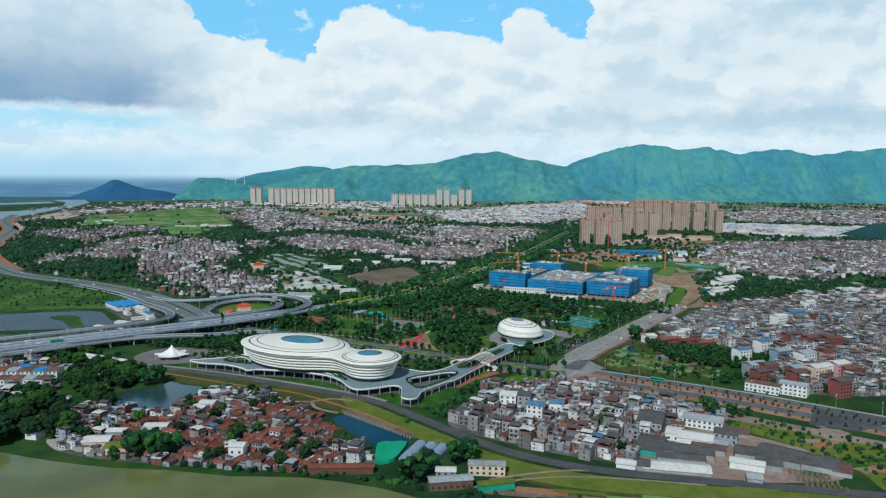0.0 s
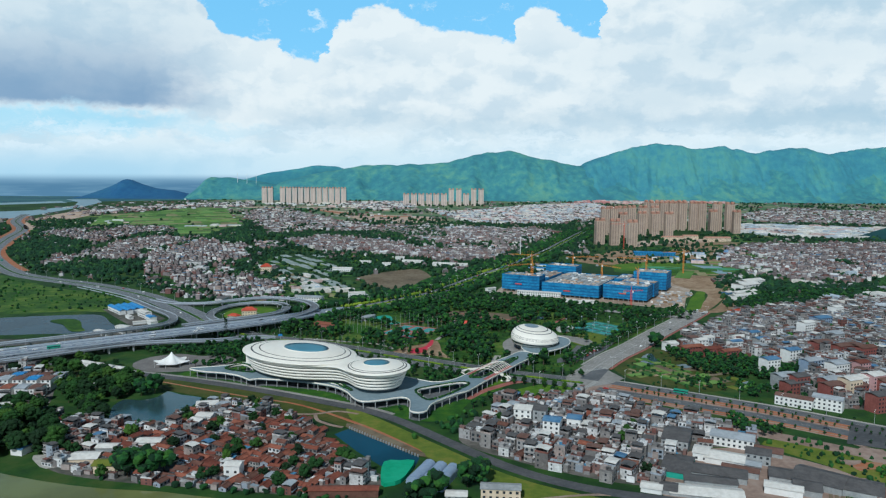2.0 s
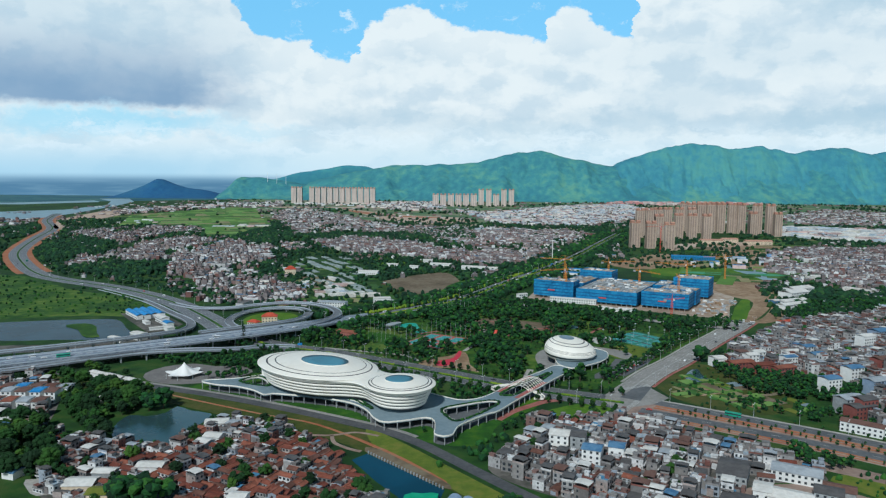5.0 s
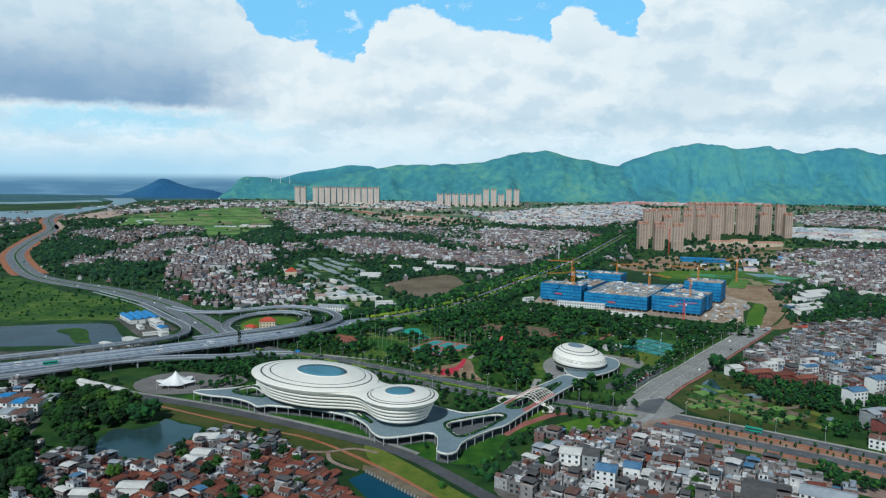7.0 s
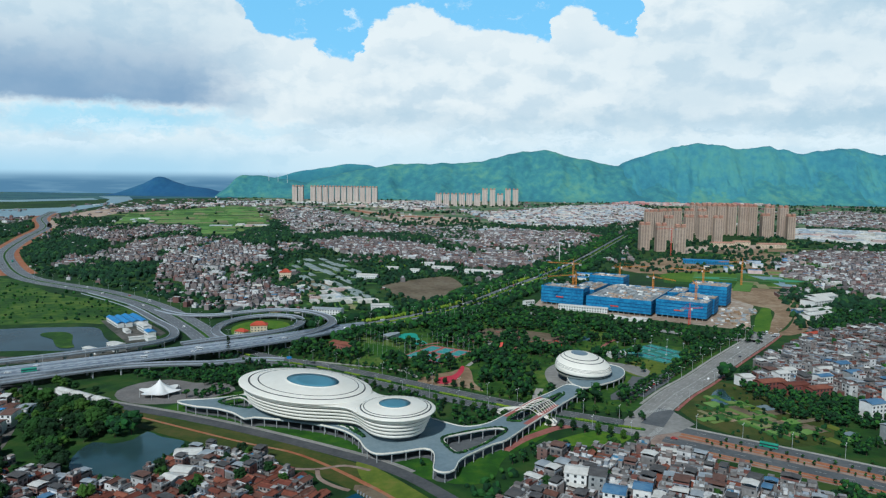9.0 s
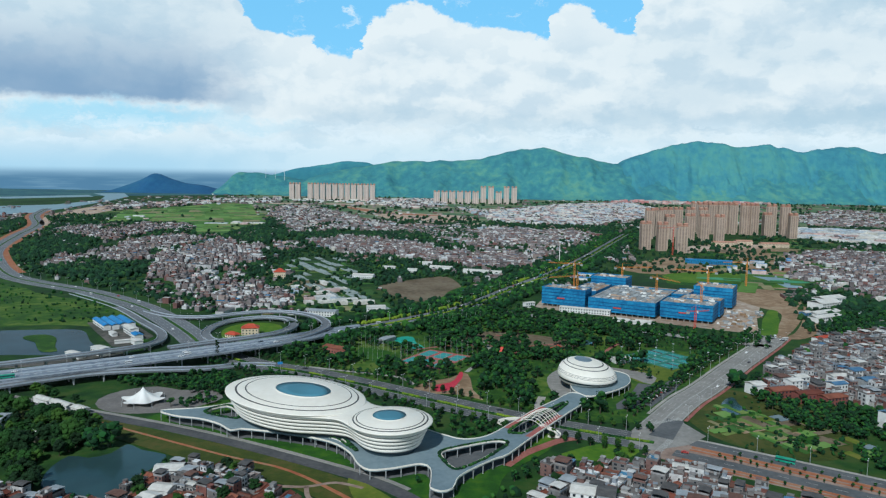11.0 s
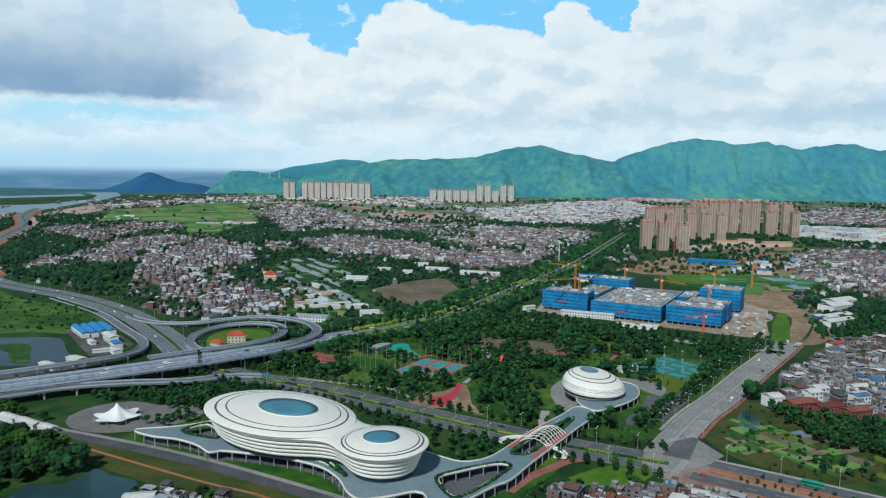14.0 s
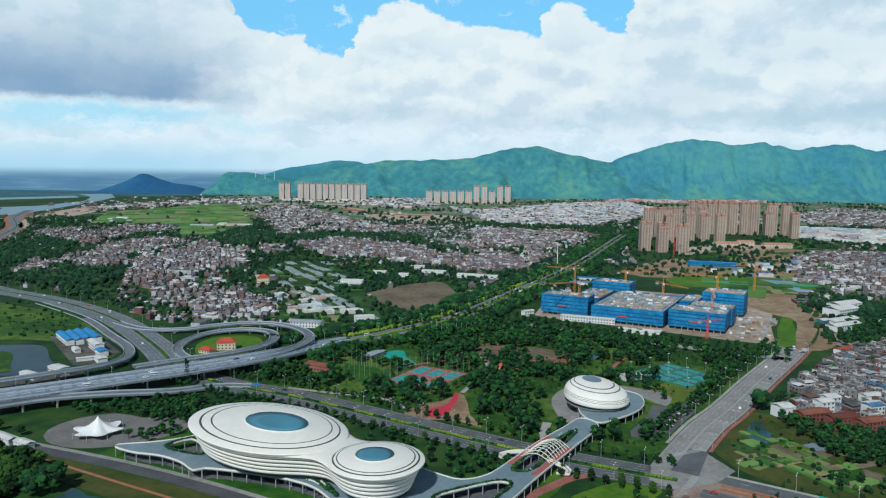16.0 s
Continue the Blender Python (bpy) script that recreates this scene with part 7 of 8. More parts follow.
def town_share(x, y):
    """How built-up the plain is at places, from 0 to 1, with ragged edges, and how tall."""
    dx = np.array([34 * noise.noise(Vector((a * 0.02, b * 0.02, 1.0))) for a, b in zip(x, y)])
    dy = np.array([70 * noise.noise(Vector((a * 0.02, b * 0.012, 5.0))) for a, b in zip(x, y)])
    lump = np.array([noise.noise(Vector((a * 0.0045, b * 0.0026, 9.0))) + 0.5 * noise.noise(Vector((a * 0.013, b * 0.008, 2.0))) for a, b in zip(x, y)])
    share, tall = np.clip(0.05 + 0.25 * lump, 0.01, 0.3), np.full(len(x), 0.8)
    for outline, dense, storeys in FAR_TOWNS:
        hit = inside(outline, x + dx, y + dy)
        share, tall = np.where(hit, dense, share), np.where(hit, storeys, tall)
    # dark groves within the towns
    grove = np.array([noise.noise(Vector((a * 0.011, b * 0.006, 14.0))) for a, b in zip(x, y)])
    share = np.where((grove > 0.30) & (share > 0.3), 0.08, share)
    share = np.where(inside(PADDY, x, y) | inside(FALLOW, x, y) | inside(GREENHOUSES, x, y), 0.0, share)
    share = np.where(inside(ESTATE, x, y) & (share < 0.3), 0.0, share)
    return share, tall


def plain_houses(y0, y1, step, size=1.0):
    x, y = scatter(PLAIN, step, step * 0.26, 17, band=(y0, y1))
    share, tall = town_share(x, y)
    ok = RNG.random(len(x)) < share
    x, y, tall = x[ok], y[ok], tall[ok]
    n = len(x)
    turn = np.array([0.5 * noise.noise(Vector((a * 0.002, b * 0.002, 1.0))) for a, b in zip(x, y)]) + RNG.choice([0, math.pi / 2], n)
    big = RNG.random(n) < np.where(y > 2600, 0.16, 0.05)
    w = np.where(big, RNG.uniform(14, 34, n), RNG.uniform(6.5, 12.5, n) * size)
    d = np.where(big, RNG.uniform(10, 18, n), RNG.uniform(6.5, 11, n) * size)
    h = np.where(big, RNG.uniform(4, 8, n), RNG.choice([3.0, 3.2, 5.2, 6.0, 6.4, 9.0], n)) * tall * RNG.uniform(0.75, 1.05, n)
    rows = np.stack([x, y, np.zeros(n), w, d, h, turn], 1)
    top = rows[RNG.random(n) < (0.5 if y1 < 2600 else 0.2)].copy()
    top[:, 2] = top[:, 5]
    top[:, 3:5] *= 0.45
    top[:, 5] = 2.6
    me = boxes_mesh("far_houses", np.concatenate([rows, top]), [M["house_wall_far"], M["house_roof_far"]])
    thing("far_houses", me, "crowded grey and white houses of the plain", "houses", kind="stuff")


plain_houses(900, 1500, 8.4, 0.74)
plain_houses(1500, 2200, 9.6, 0.84)
plain_houses(2200, 3000, 14.0, 1.05)
plain_houses(3000, 4500, 20.0, 1.3)


def pale_sheds(poly, step, keep, lo, hi, turn, label, mats=("pale_far", "pale_far"), tall=(4, 9)):
    """Long pale factory and greenhouse roofs of the far plain."""
    x, y = scatter(poly, step, step * 0.4, turn)
    ok = (RNG.random(len(x)) < keep) & ~inside(FALLOW, x, y)
    x, y = x[ok], y[ok]
    n = len(x)
    rows = np.stack([x, y, np.zeros(n), RNG.uniform(lo, hi, n), RNG.uniform(lo, hi, n) * 0.4, RNG.uniform(*tall, n), radians(turn) + RNG.choice([0, 1.57], n)], 1)
    thing("far_sheds", boxes_mesh("far_sheds", rows, [M[m] for m in mats]), label, "sheds", kind="stuff")


GLASSHOUSES = [(1047, 2522), (1203, 2470), (1600, 2300), (1500, 1990), (1059, 1976), (969, 2071), (918, 2220)]
pale_sheds(GLASSHOUSES, 30, 0.75, 26, 60, 25, "long white greenhouse roofs on the far plain")
pale_sheds([(-33, 3487), (111, 3176), (550, 3963), (932, 4231), (923, 3421), (629, 2806), (426, 2472), (248, 2477), (127, 2571), (80, 2910)], 27, 0.85, 12, 40, 10, "pale factory roofs of the far town", tall=(5, 10))
pale_sheds([(530, 940), (545, 1000), (660, 1030), (720, 960), (600, 925)], 22, 0.75, 24, 46, 20, "long white greenhouse roofs beside the eastern houses")
pale_sheds([(800, 4240), (930, 4470), (1900, 4480), (1700, 4380), (1150, 4200)], 40, 0.7, 22, 60, 0, "pinkish roofs below the mountains", ("pink_far", "pink_far"), tall=(8, 16))
pale_sheds([(-1457, 3098), (-1401, 3658), (-1029, 4254), (-858, 3684), (-1228, 3224), (-1312, 2894)], 46, 0.5, 16, 46, 20, "pale roofs of a far village")
pale_sheds([(-900, 4130), (-500, 4260), (-140, 4400), (-60, 3600), (-228, 3340), (-443, 3680), (-880, 3900)], 40, 0.5, 20, 50, 0, "pale works and stores below the mountains")
pale_sheds([(380, 1420), (450, 1500), (700, 1640), (760, 1560), (560, 1400)], 30, 0.3, 8, 26, -15, "site huts and stores beyond the netted blocks", ("pale_far", "blue_roof"))
for outline, _, _ in FAR_TOWNS[1:8] + FAR_TOWNS[11:13]:
    pale_sheds(outline, 26, 0.40, 7, 20, 15, "white sheet roofs among the houses of the plain", tall=(3.5, 7.5))
pale_sheds([(-760, 2300), (-700, 2420), (-620, 2400), (-600, 2300)], 40, 0.8, 30, 70, 10, "long white greenhouse roofs on the farmland", tall=(2, 3.5))
pale_sheds([(-1200, 2380), (-1220, 2560), (-1080, 2620), (-1000, 2450)], 44, 0.5, 14, 40, 10, "white huts at the edge of the farmland", tall=(2, 4))
pale_sheds([(-250, 1010), (-330, 1200), (-220, 1250), (-110, 1060)], 22, 0.4, 10, 30, -61, "pale huts and stores by the fields", tall=(2.5, 5))
pale_sheds([(420, 1000), (470, 1140), (560, 1200), (640, 1120), (500, 1000)], 26, 0.25, 14, 40, 30, "pale workshop roofs near the site", tall=(5, 8))

# ---- trees ----
def tree_proto(h, r, rng, clumps=20, leaves=90):
    """Trunk with limbs, and a crown of uneven clumps and loose leaves."""
    trunk, crown = Shape(), Shape()
    trunk.tube((0, 0, -0.2), (0.1, 0, h * 0.45), 0.28, 0.18, 6)
    for k in range(4):
        t = 2 * math.pi * k / 4 + rng.uniform(0, 1)
        trunk.tube((0.1, 0, h * (0.32 + 0.04 * k)), (r * 0.55 * math.cos(t), r * 0.55 * math.sin(t), h * (0.55 + 0.06 * k)), 0.13, 0.05, 4)
    bm = bmesh.new()
    bmesh.ops.create_icosphere(bm, subdivisions=1, radius=1)
    iv, jf = np.array([v.co[:] for v in bm.verts]), [tuple(v.index for v in f.verts) for f in bm.faces]
    bm.free()
    centres = []
    for k in range(clumps):
        t, u = rng.uniform(0, 2 * math.pi), rng.uniform(-0.75, 1)
        q = math.sqrt(max(0, 1 - u * u)) * rng.uniform(0.30, 0.78) * r
        c = np.array([q * math.cos(t), q * math.sin(t), h * 0.64 + u * h * 0.30])
        s = rng.uniform(0.26, 0.42) * r * (22 / clumps) ** 0.30
        v = iv * (1 + rng.uniform(-0.34, 0.30, (len(iv), 1))) * [s, s, s * 0.8] + c
        crown.add(v, jf)
        centres.append((c, s))
    for k in range(leaves):
        c, s = centres[rng.integers(len(centres))]
        d = rng.normal(size=3)
        d /= np.linalg.norm(d)
        p = c + d * s * rng.uniform(0.9, 1.35)
        a, b = rng.normal(size=3), rng.normal(size=3)
        a, b = a / np.linalg.norm(a) * rng.uniform(0.3, 0.6), b / np.linalg.norm(b) * rng.uniform(0.2, 0.4)
        crown.add([p - a, p + b, p + a, p - b], [(0, 1, 2, 3)])
    return trunk, crown


_t = np.random.default_rng(5)
TREES = {"broad": [tree_proto(_t.uniform(7.5, 10), _t.uniform(3.6, 4.8), _t, 30, 130) for _ in range(5)], "small": [tree_proto(_t.uniform(4.2, 5.5), _t.uniform(1.6, 2.2), _t, 14, 90) for _ in range(4)], "big": [tree_proto(_t.uniform(12, 15), _t.uniform(6, 8), _t, 66, 420) for _ in range(3)]}
LIGHT = {"broad": [tree_proto(_t.uniform(7.5, 10), _t.uniform(3.6, 4.8), _t, 13, 46) for _ in range(6)], "small": [tree_proto(_t.uniform(4.2, 5.5), _t.uniform(1.6, 2.2), _t, 9, 30) for _ in range(4)], "big": [tree_proto(_t.uniform(12, 15), _t.uniform(6, 8), _t, 24, 110) for _ in range(3)]}
TREE_LABEL = {"broad": "leafy broad-crowned green tree", "small": "small young roadside tree", "big": "large old spreading green tree"}


TREE_MESH = {}
BULK_TREES = Join()
PICKED = [0]


def put_tree(kind, x, y, group, size=1.0, z=0.0):
    """The trees nearest the line of flight are things; the others are gathered."""
    which = int(RNG.integers(len(TREES[kind])))
    trunk, crown = TREES[kind][which]
    if z == 0.0 and (inside(DECK, [x], [y])[0] or inside(TERRACE, [x], [y])[0]):
        return
    k = size * RNG.uniform(0.85, 1.18)
    m = pose(x, y, z, 0, 0, RNG.uniform(0, 360)) @ Matrix.Diagonal((k, k, k * RNG.uniform(0.9, 1.1), 1))
    if PICKED[0] >= 320 or y > 700 or x > 215:
        trunk, crown = LIGHT[kind][which % len(LIGHT[kind])]
        BULK_TREES.put(trunk, m, 0)
        BULK_TREES.put(crown, m, 1)
        return
    PICKED[0] += 1
    if (kind, which) not in TREE_MESH:
        TREE_MESH[kind, which] = trunk.mesh("trunk", M["bark"]), crown.mesh("crown", M["leaf"])
    trunk, crown = TREE_MESH[kind, which]
    part("crown", crown, thing("tree", trunk, TREE_LABEL[kind], "tree", m, group))


def tree_row(line, off, step, kind, group, size=1.0, skip=0.06):
    a, b = sides(line, off)
    for (p, turn) in along(a, step, RNG.uniform(0, step)):
        if RNG.random() > skip:
            put_tree(kind, p[0], p[1], group, size)


BUILT = [(HALL_A, 14), (HALL_B, 14), (DOME, 10)]


def free_of_halls(x, y):
    for (cx, cy, a, b, t), g in BUILT:
        if oval_field((cx, cy, a, b, t), x, y, g) > 0:
            return False
    return True


def clump_field(name, rows, label, mat="leaf_far"):
    if len(rows):
        thing(name, clumps_mesh(name, rows, M[mat], RNG), label, "trees", kind="stuff")


PARK_OPEN = [[(-58, 782), (-14, 752), (18, 806), (-28, 838)], [(-106, 798), (-66, 780), (-56, 820), (-96, 842)], [(-78, 850), (-62, 890), (-42, 890), (-24, 838), (-44, 826)], [(156, 818), (194, 858), (234, 821), (194, 766)], [(-32, 690), (-24, 720), (-4, 738), (0, 762), (12, 768), (16, 715), (14, 684), (-3, 682)], [(60, 690), (95, 660), (150, 690), (165, 735), (150, 775), (110, 770), (75, 760)], [(10, 865), (40, 905), (90, 890), (110, 865), (70, 858)], [(138, 664), (176, 706), (200, 750), (176, 752), (130, 680)]]


def park_trees():
    x, y = scatter(PARK, 8.2, 3.0, 20, slack=2)
    for a, b in zip(x, y):
        if any(inside(q, [a], [b])[0] for q in PARK_OPEN) or not free_of_halls(a, b):
            continue
        lump = noise.noise(Vector((a * 0.03, b * 0.02, 3.0)))
        if b < 905 and (lump < -0.10 or RNG.random() < 0.10):
            continue
        put_tree("broad" if RNG.random() < 0.72 else "small", a, b, "trees of the park", RNG.choice([0.8, 1.0, 1.15, 1.35]))


for poly in (WOOD_L, WOOD_M):
    for a, b in zip(*scatter(poly, 7.6, 3.0, 10)):
        if not inside(POND_A, [a], [b])[0] and near_line(POND_A + POND_A[:1], [a], [b])[0] > 4:
            put_tree("broad" if RNG.random() < 0.8 else "big", a, b, "trees of the riverside wood", 0.9)
PICKED[0] = max(0, PICKED[0] - 30)
for a, b in gaps:
    put_tree("broad", a, b, "trees among the village houses", 0.9)
clump_field("village_trees", [(x, y, r * 0.8, r, r * 1.1) for (x, y), r in zip(gaps_east, RNG.uniform(2.2, 4.2, len(gaps_east))) if RNG.random() < 0.8], "dark green trees between the eastern houses")
for off in (-19, -24, 19, 24):
    tree_row(SOUTH_ROAD[6:], off, 8.5, "small", "trees along the dual carriageway", 1.05)
park_trees()
tree_row(AVENUE[6:], 20, 8, "small", "trees along the avenue", 1.2)
tree_row(AVENUE[6:], 27, 9, "broad", "trees along the avenue", 0.8)
for off in (0, 24, -21.5, -3.0, 8.5):
    tree_row(EAST_ROAD[6:], off, 9, "small", "young trees along the unfinished road", 0.56)
for off in (13, -13, -20):
    tree_row(NORTH_ROAD, off, 9, "broad", "trees along the site road", 0.75)
for x, y, s in ((-165, 418, 1.3), (-170, 412, 1.2), (-176, 420, 1.2), (-158, 410, 1.1), (-152, 420, 1.0), (28, 404, 1.0), (22, 398, 1.1), (30, 396, 0.9), (226, 723, 1.0), (-3, 374, 1.0), (4, 382, 1.0), (-10, 380, 0.8)):
    put_tree("big" if s > 0.95 else "broad", x, y, "large trees by the river", s)
def wood_trees(poly, step, size, keep=0.85, kinds=("broad",)):
    for x, y in zip(*scatter(poly, step, step * 0.4, RNG.uniform(0, 90))):
        if RNG.random() < keep:
            put_tree(kinds[RNG.integers(len(kinds))], x, y, "trees of a grove", size)


for x, y, s in ((-221, 563, 1.0), (-213, 569, 0.9), (-226, 572, 1.0), (-216, 578, 0.9)):
    put_tree("big", x, y, "large trees by the pond", s)
for x, y in ((-196, 494), (-188, 495), (-206, 496), (-175, 512), (-174, 526), (-168, 542), (-172, 518)):
    put_tree("small", x, y, "bushes round the pond", 0.9)
PICKED[0] = 400
for a, b in zip(*scatter(PARK, 5.5, 2.4, 35, slack=1)):
    lump = noise.noise(Vector((a * 0.03, b * 0.02, 3.0)))
    if lump < -0.10 and RNG.random() < 0.30 and b < 905 and free_of_halls(a, b) and not any(inside(q, [a], [b])[0] for q in PARK_OPEN):
        put_tree("small", a, b, "shrubs of the park", RNG.uniform(0.35, 0.7))
wood_trees([(229, 704), (246, 684), (258, 668), (300, 655), (332, 640), (305, 600), (270, 610), (236, 627), (230, 664)], 7.2, 0.82, 0.9)
wood_trees([(206, 595), (228, 608), (262, 590), (300, 558), (280, 548), (248, 563), (225, 574)], 7.2, 0.7, 0.7)
wood_trees([(-290, 700), (-240, 712), (-150, 745), (-130, 715), (-185, 670), (-215, 695), (-262, 692)], 7.5, 0.75)
wood_trees([(-560, 480), (-330, 452), (-262, 425), (-262, 440), (-300, 500), (-420, 560)], 8, 0.9, 0.9, ("broad", "big"))
wood_trees([(365, 930), (420, 960), (470, 1040), (560, 1080), (700, 1060), (560, 990), (430, 930)], 9, 0.9)
wood_trees([(190, 496), (222, 508), (250, 482), (232, 470), (206, 482)], 8, 0.8, 0.7)
wood_trees([(120, 584), (90, 568), (60, 560), (30, 520), (34, 545), (50, 562), (84, 566), (108, 580)], 6.5, 0.65, 0.8)
wood_trees([(-215, 640), (-190, 640), (-150, 668), (-170, 680), (-200, 660)], 7, 0.7, 0.7)
wood_trees([(-60, 640), (-20, 605), (0, 590), (30, 600), (50, 640), (10, 652), (-40, 672)], 9, 0.75, 0.6)
wood_trees([(-130, 575), (-100, 572), (-75, 555), (-60, 535), (-64, 528), (-90, 556), (-130, 568)], 6, 0.5, 0.5, ("small",))
wood_trees([(-40, 525), (-20, 530), (-14, 512), (-20, 505)], 5, 0.55, 0.7)
wood_trees([(232, 706), (262, 690), (310, 668), (316, 650), (255, 668), (228, 690)], 7.5, 0.8, 0.9)
wood_trees([(236, 752), (262, 748), (256, 730), (240, 735)], 7, 0.9, 0.8)
wood_trees([(262, 440), (300, 415), (330, 395), (330, 370), (262, 352), (258, 380)], 11, 0.5, 0.35)
wood_trees([(-232, 700), (-175, 712), (-165, 690), (-200, 675)], 7, 0.6, 0.8)
wood_trees([(470, 985), (520, 1030), (600, 1060), (560, 1000)], 9, 1.0, 0.9)
wood_trees([(-260, 690), (-200, 690), (-180, 700), (-200, 712), (-250, 704)], 6.5, 0.6, 0.8)
wood_trees([(-200, 640), (-186, 655), (-180, 672), (-196, 664)], 6, 0.55, 0.6)
thing("park_trees", BULK_TREES.mesh("park_trees", [M["bark"], M["leaf_far"]]), "many leafy green trees of the park and roadsides", "trees", kind="stuff")
# the boulevard's green belts, far hedges and woods
rows = []
for off in (27, 34, 41, 48, -27, -34, -41):
    a, _ = sides(BOULEVARD, off)
    for p, turn in along(a, 6.5):
        if RNG.random() < 0.8:
            r = RNG.uniform(2.8, 5.2)
            rows.append((p[0] + RNG.uniform(-3, 3), p[1] + RNG.uniform(-3, 3), r * 0.8, r, r * 0.95))
clump_field("tree_belt", rows, "dense green tree belt along the boulevard")
rows = []
for off, step, low, high in ((0, 8, 1.5, 2.5), (14.5, 7, 2.0, 3.2), (-14.0, 7, 2.0, 3.2), (-17.5, 8, 2.2, 3.6), (21.0, 7, 2.2, 3.6)):
    a, _ = sides(BOULEVARD[8:], off)
    for p, turn in along(a, step):
        if abs(p[1] - 1052) > 24 and abs(p[1] - 1285) > 22 and RNG.random() < 0.86:
            r = RNG.uniform(low, high)
            rows.append((p[0] + RNG.uniform(-0.8, 0.8), p[1] + RNG.uniform(-2, 2), r * 1.0, r, r * 1.15))
clump_field("street_trees", rows, "green street trees lining the boulevard and its median", "leaf_far")
rows = []
for off in (0.8, -0.8):
    a, _ = sides(BOULEVARD[:90], off)
    for p, turn in along(a, 2.6):
        rows.append((p[0], p[1], 0.8, 1.5, 0.9))
clump_field("median_hedge", rows, "yellow green clipped hedge on the median", "leaf_yellow")
rows = []
for p, turn in along(SOUTH_ROAD[10:], 2.2):
    if (int(p[0] / 14) % 2) == 0:
        rows.append((p[0], p[1], 0.8, 1.5, 0.8))
clump_field("median_hedge", rows, "yellow green hedge blocks on the median", "leaf_yellow")
rows = []
for p, turn in along(SOUTH_ROAD[10:], 2.2):
    if (int(p[0] / 14) % 2) == 1:
        rows.append((p[0], p[1], 0.7, 1.4, 0.7))
clump_field("median_hedge", rows, "dark clipped hedge on the median", "leaf_far")


def woods(poly, step, r0, r1, label, keep=1.0, patch=0.0, scale=0.006, roads=True, mat="leaf_far"):
    rows = []
    for x, y in zip(*scatter(poly, step, step * 0.45, RNG.uniform(0, 90), roads=roads)):
        if RNG.random() > keep or (patch and noise.noise(Vector((x * scale, y * scale * 0.6, 6.0))) < patch):
            continue
        r = RNG.uniform(r0, r1)
        rows.append((x, y, r * 0.7, r, r * RNG.uniform(0.8, 1.15)))
    clump_field("woodland", rows, label, mat)


def plain_trees(y0, y1, step, r0, r1, keep):
    """Trees fill what the houses of the plain leave over, in belts and groves."""
    x, y = scatter(PLAIN, step, step * 0.48, 33, band=(y0, y1))
    share, _ = town_share(x, y)
    lump = np.array([noise.noise(Vector((a * 0.006, b * 0.0035, 6.0))) for a, b in zip(x, y)])
    free = (~inside(ESTATE, x, y) | (RNG.random(len(x)) < np.where(y > 1400, 0.35, 0.0))) & ~inside(FALLOW, x, y) & (~inside(PADDY, x, y) | (RNG.random(len(x)) < 0.02)) & (~inside(GREENHOUSES, x, y) | (RNG.random(len(x)) < 0.3)) & ~inside(GLASSHOUSES, x, y) & ~((x < -1330) & (y > 2050))
    ok = (RNG.random(len(x)) < np.where(share > 0.4, 0.06, keep + 0.7 * lump)) & free
    r = RNG.uniform(r0, r1, len(x))
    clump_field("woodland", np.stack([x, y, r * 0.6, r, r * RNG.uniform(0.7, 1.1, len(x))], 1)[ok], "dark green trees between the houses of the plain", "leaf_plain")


plain_trees(950, 1700, 8.5, 2.4, 4.8, 0.55)
plain_trees(1700, 2600, 12.0, 3.0, 6.5, 0.50)
plain_trees(2600, 4500, 24.0, 4.0, 8.0, 0.12)
for outline in ([(-899, 1559), (-946, 1755), (-994, 1932), (-842, 1774), (-740, 1566), (-758, 1471), (-775, 1395), (-840, 1480)], [(-688, 1315), (-648, 1399), (-555, 1413), (-501, 1289), (-517, 1228), (-485, 1145), (-608, 1239)], [(-455, 2027), (-171, 2120), (-85, 2251), (48, 2363), (46, 1942), (-158, 1976), (-371, 1905)], [(-1260, 2057), (-1376, 2403), (-1254, 2176), (-1120, 1900)], [(472, 1138), (536, 1182), (572, 1141), (683, 1088), (636, 1013), (563, 1011), (459, 945), (437, 944)], [(-600, 2216), (-420, 2020), (-440, 1800), (-560, 1820), (-600, 1960)]):
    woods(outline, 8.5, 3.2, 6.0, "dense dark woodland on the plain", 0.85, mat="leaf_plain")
woods([(-430, 1060), (-380, 960), (-800, 1300), (-1000, 1700), (-1060, 1790), (-880, 1430), (-760, 1270)], 10, 2, 4, "scrub beside the motorway", 0.5)
woods([(-232, 420), (-150, 400), (-100, 390), (-20, 372), (10, 356), (50, 335), (60, 345), (10, 372), (-60, 390), (-110, 396), (-180, 408)], 6, 1.2, 2.6, "bank shrubs along the river", 0.75)
woods([(215, 462), (240, 470), (268, 452), (290, 430), (330, 400), (335, 362), (262, 352), (258, 385), (240, 425)], 5, 0.8, 2.0, "low scrub below the unfinished road", 0.55)
woods([(290, 660), (300, 690), (360, 640), (430, 690), (520, 780), (500, 800), (420, 720)], 9, 2, 4.5, "dark trees through the eastern village", 0.6)
woods([(-10, 470), (16, 480), (40, 530), (20, 520), (0, 495)], 5, 1.5, 2.8, "shrubs beside the levee", 0.7)
woods([(-744, 1228), (-560, 1090), (-468, 1039), (-348, 925), (-360, 895), (-420, 910), (-514, 890), (-800, 810), (-1000, 1100)], 9, 0.8, 2.2, "low scrub on the meadow", 0.35)
woods([(165, 655), (190, 690), (214, 722), (262, 690), (268, 640), (250, 590), (215, 575), (175, 605)], 7, 0.8, 2.0, "shrubs between the garden plots", 0.4)
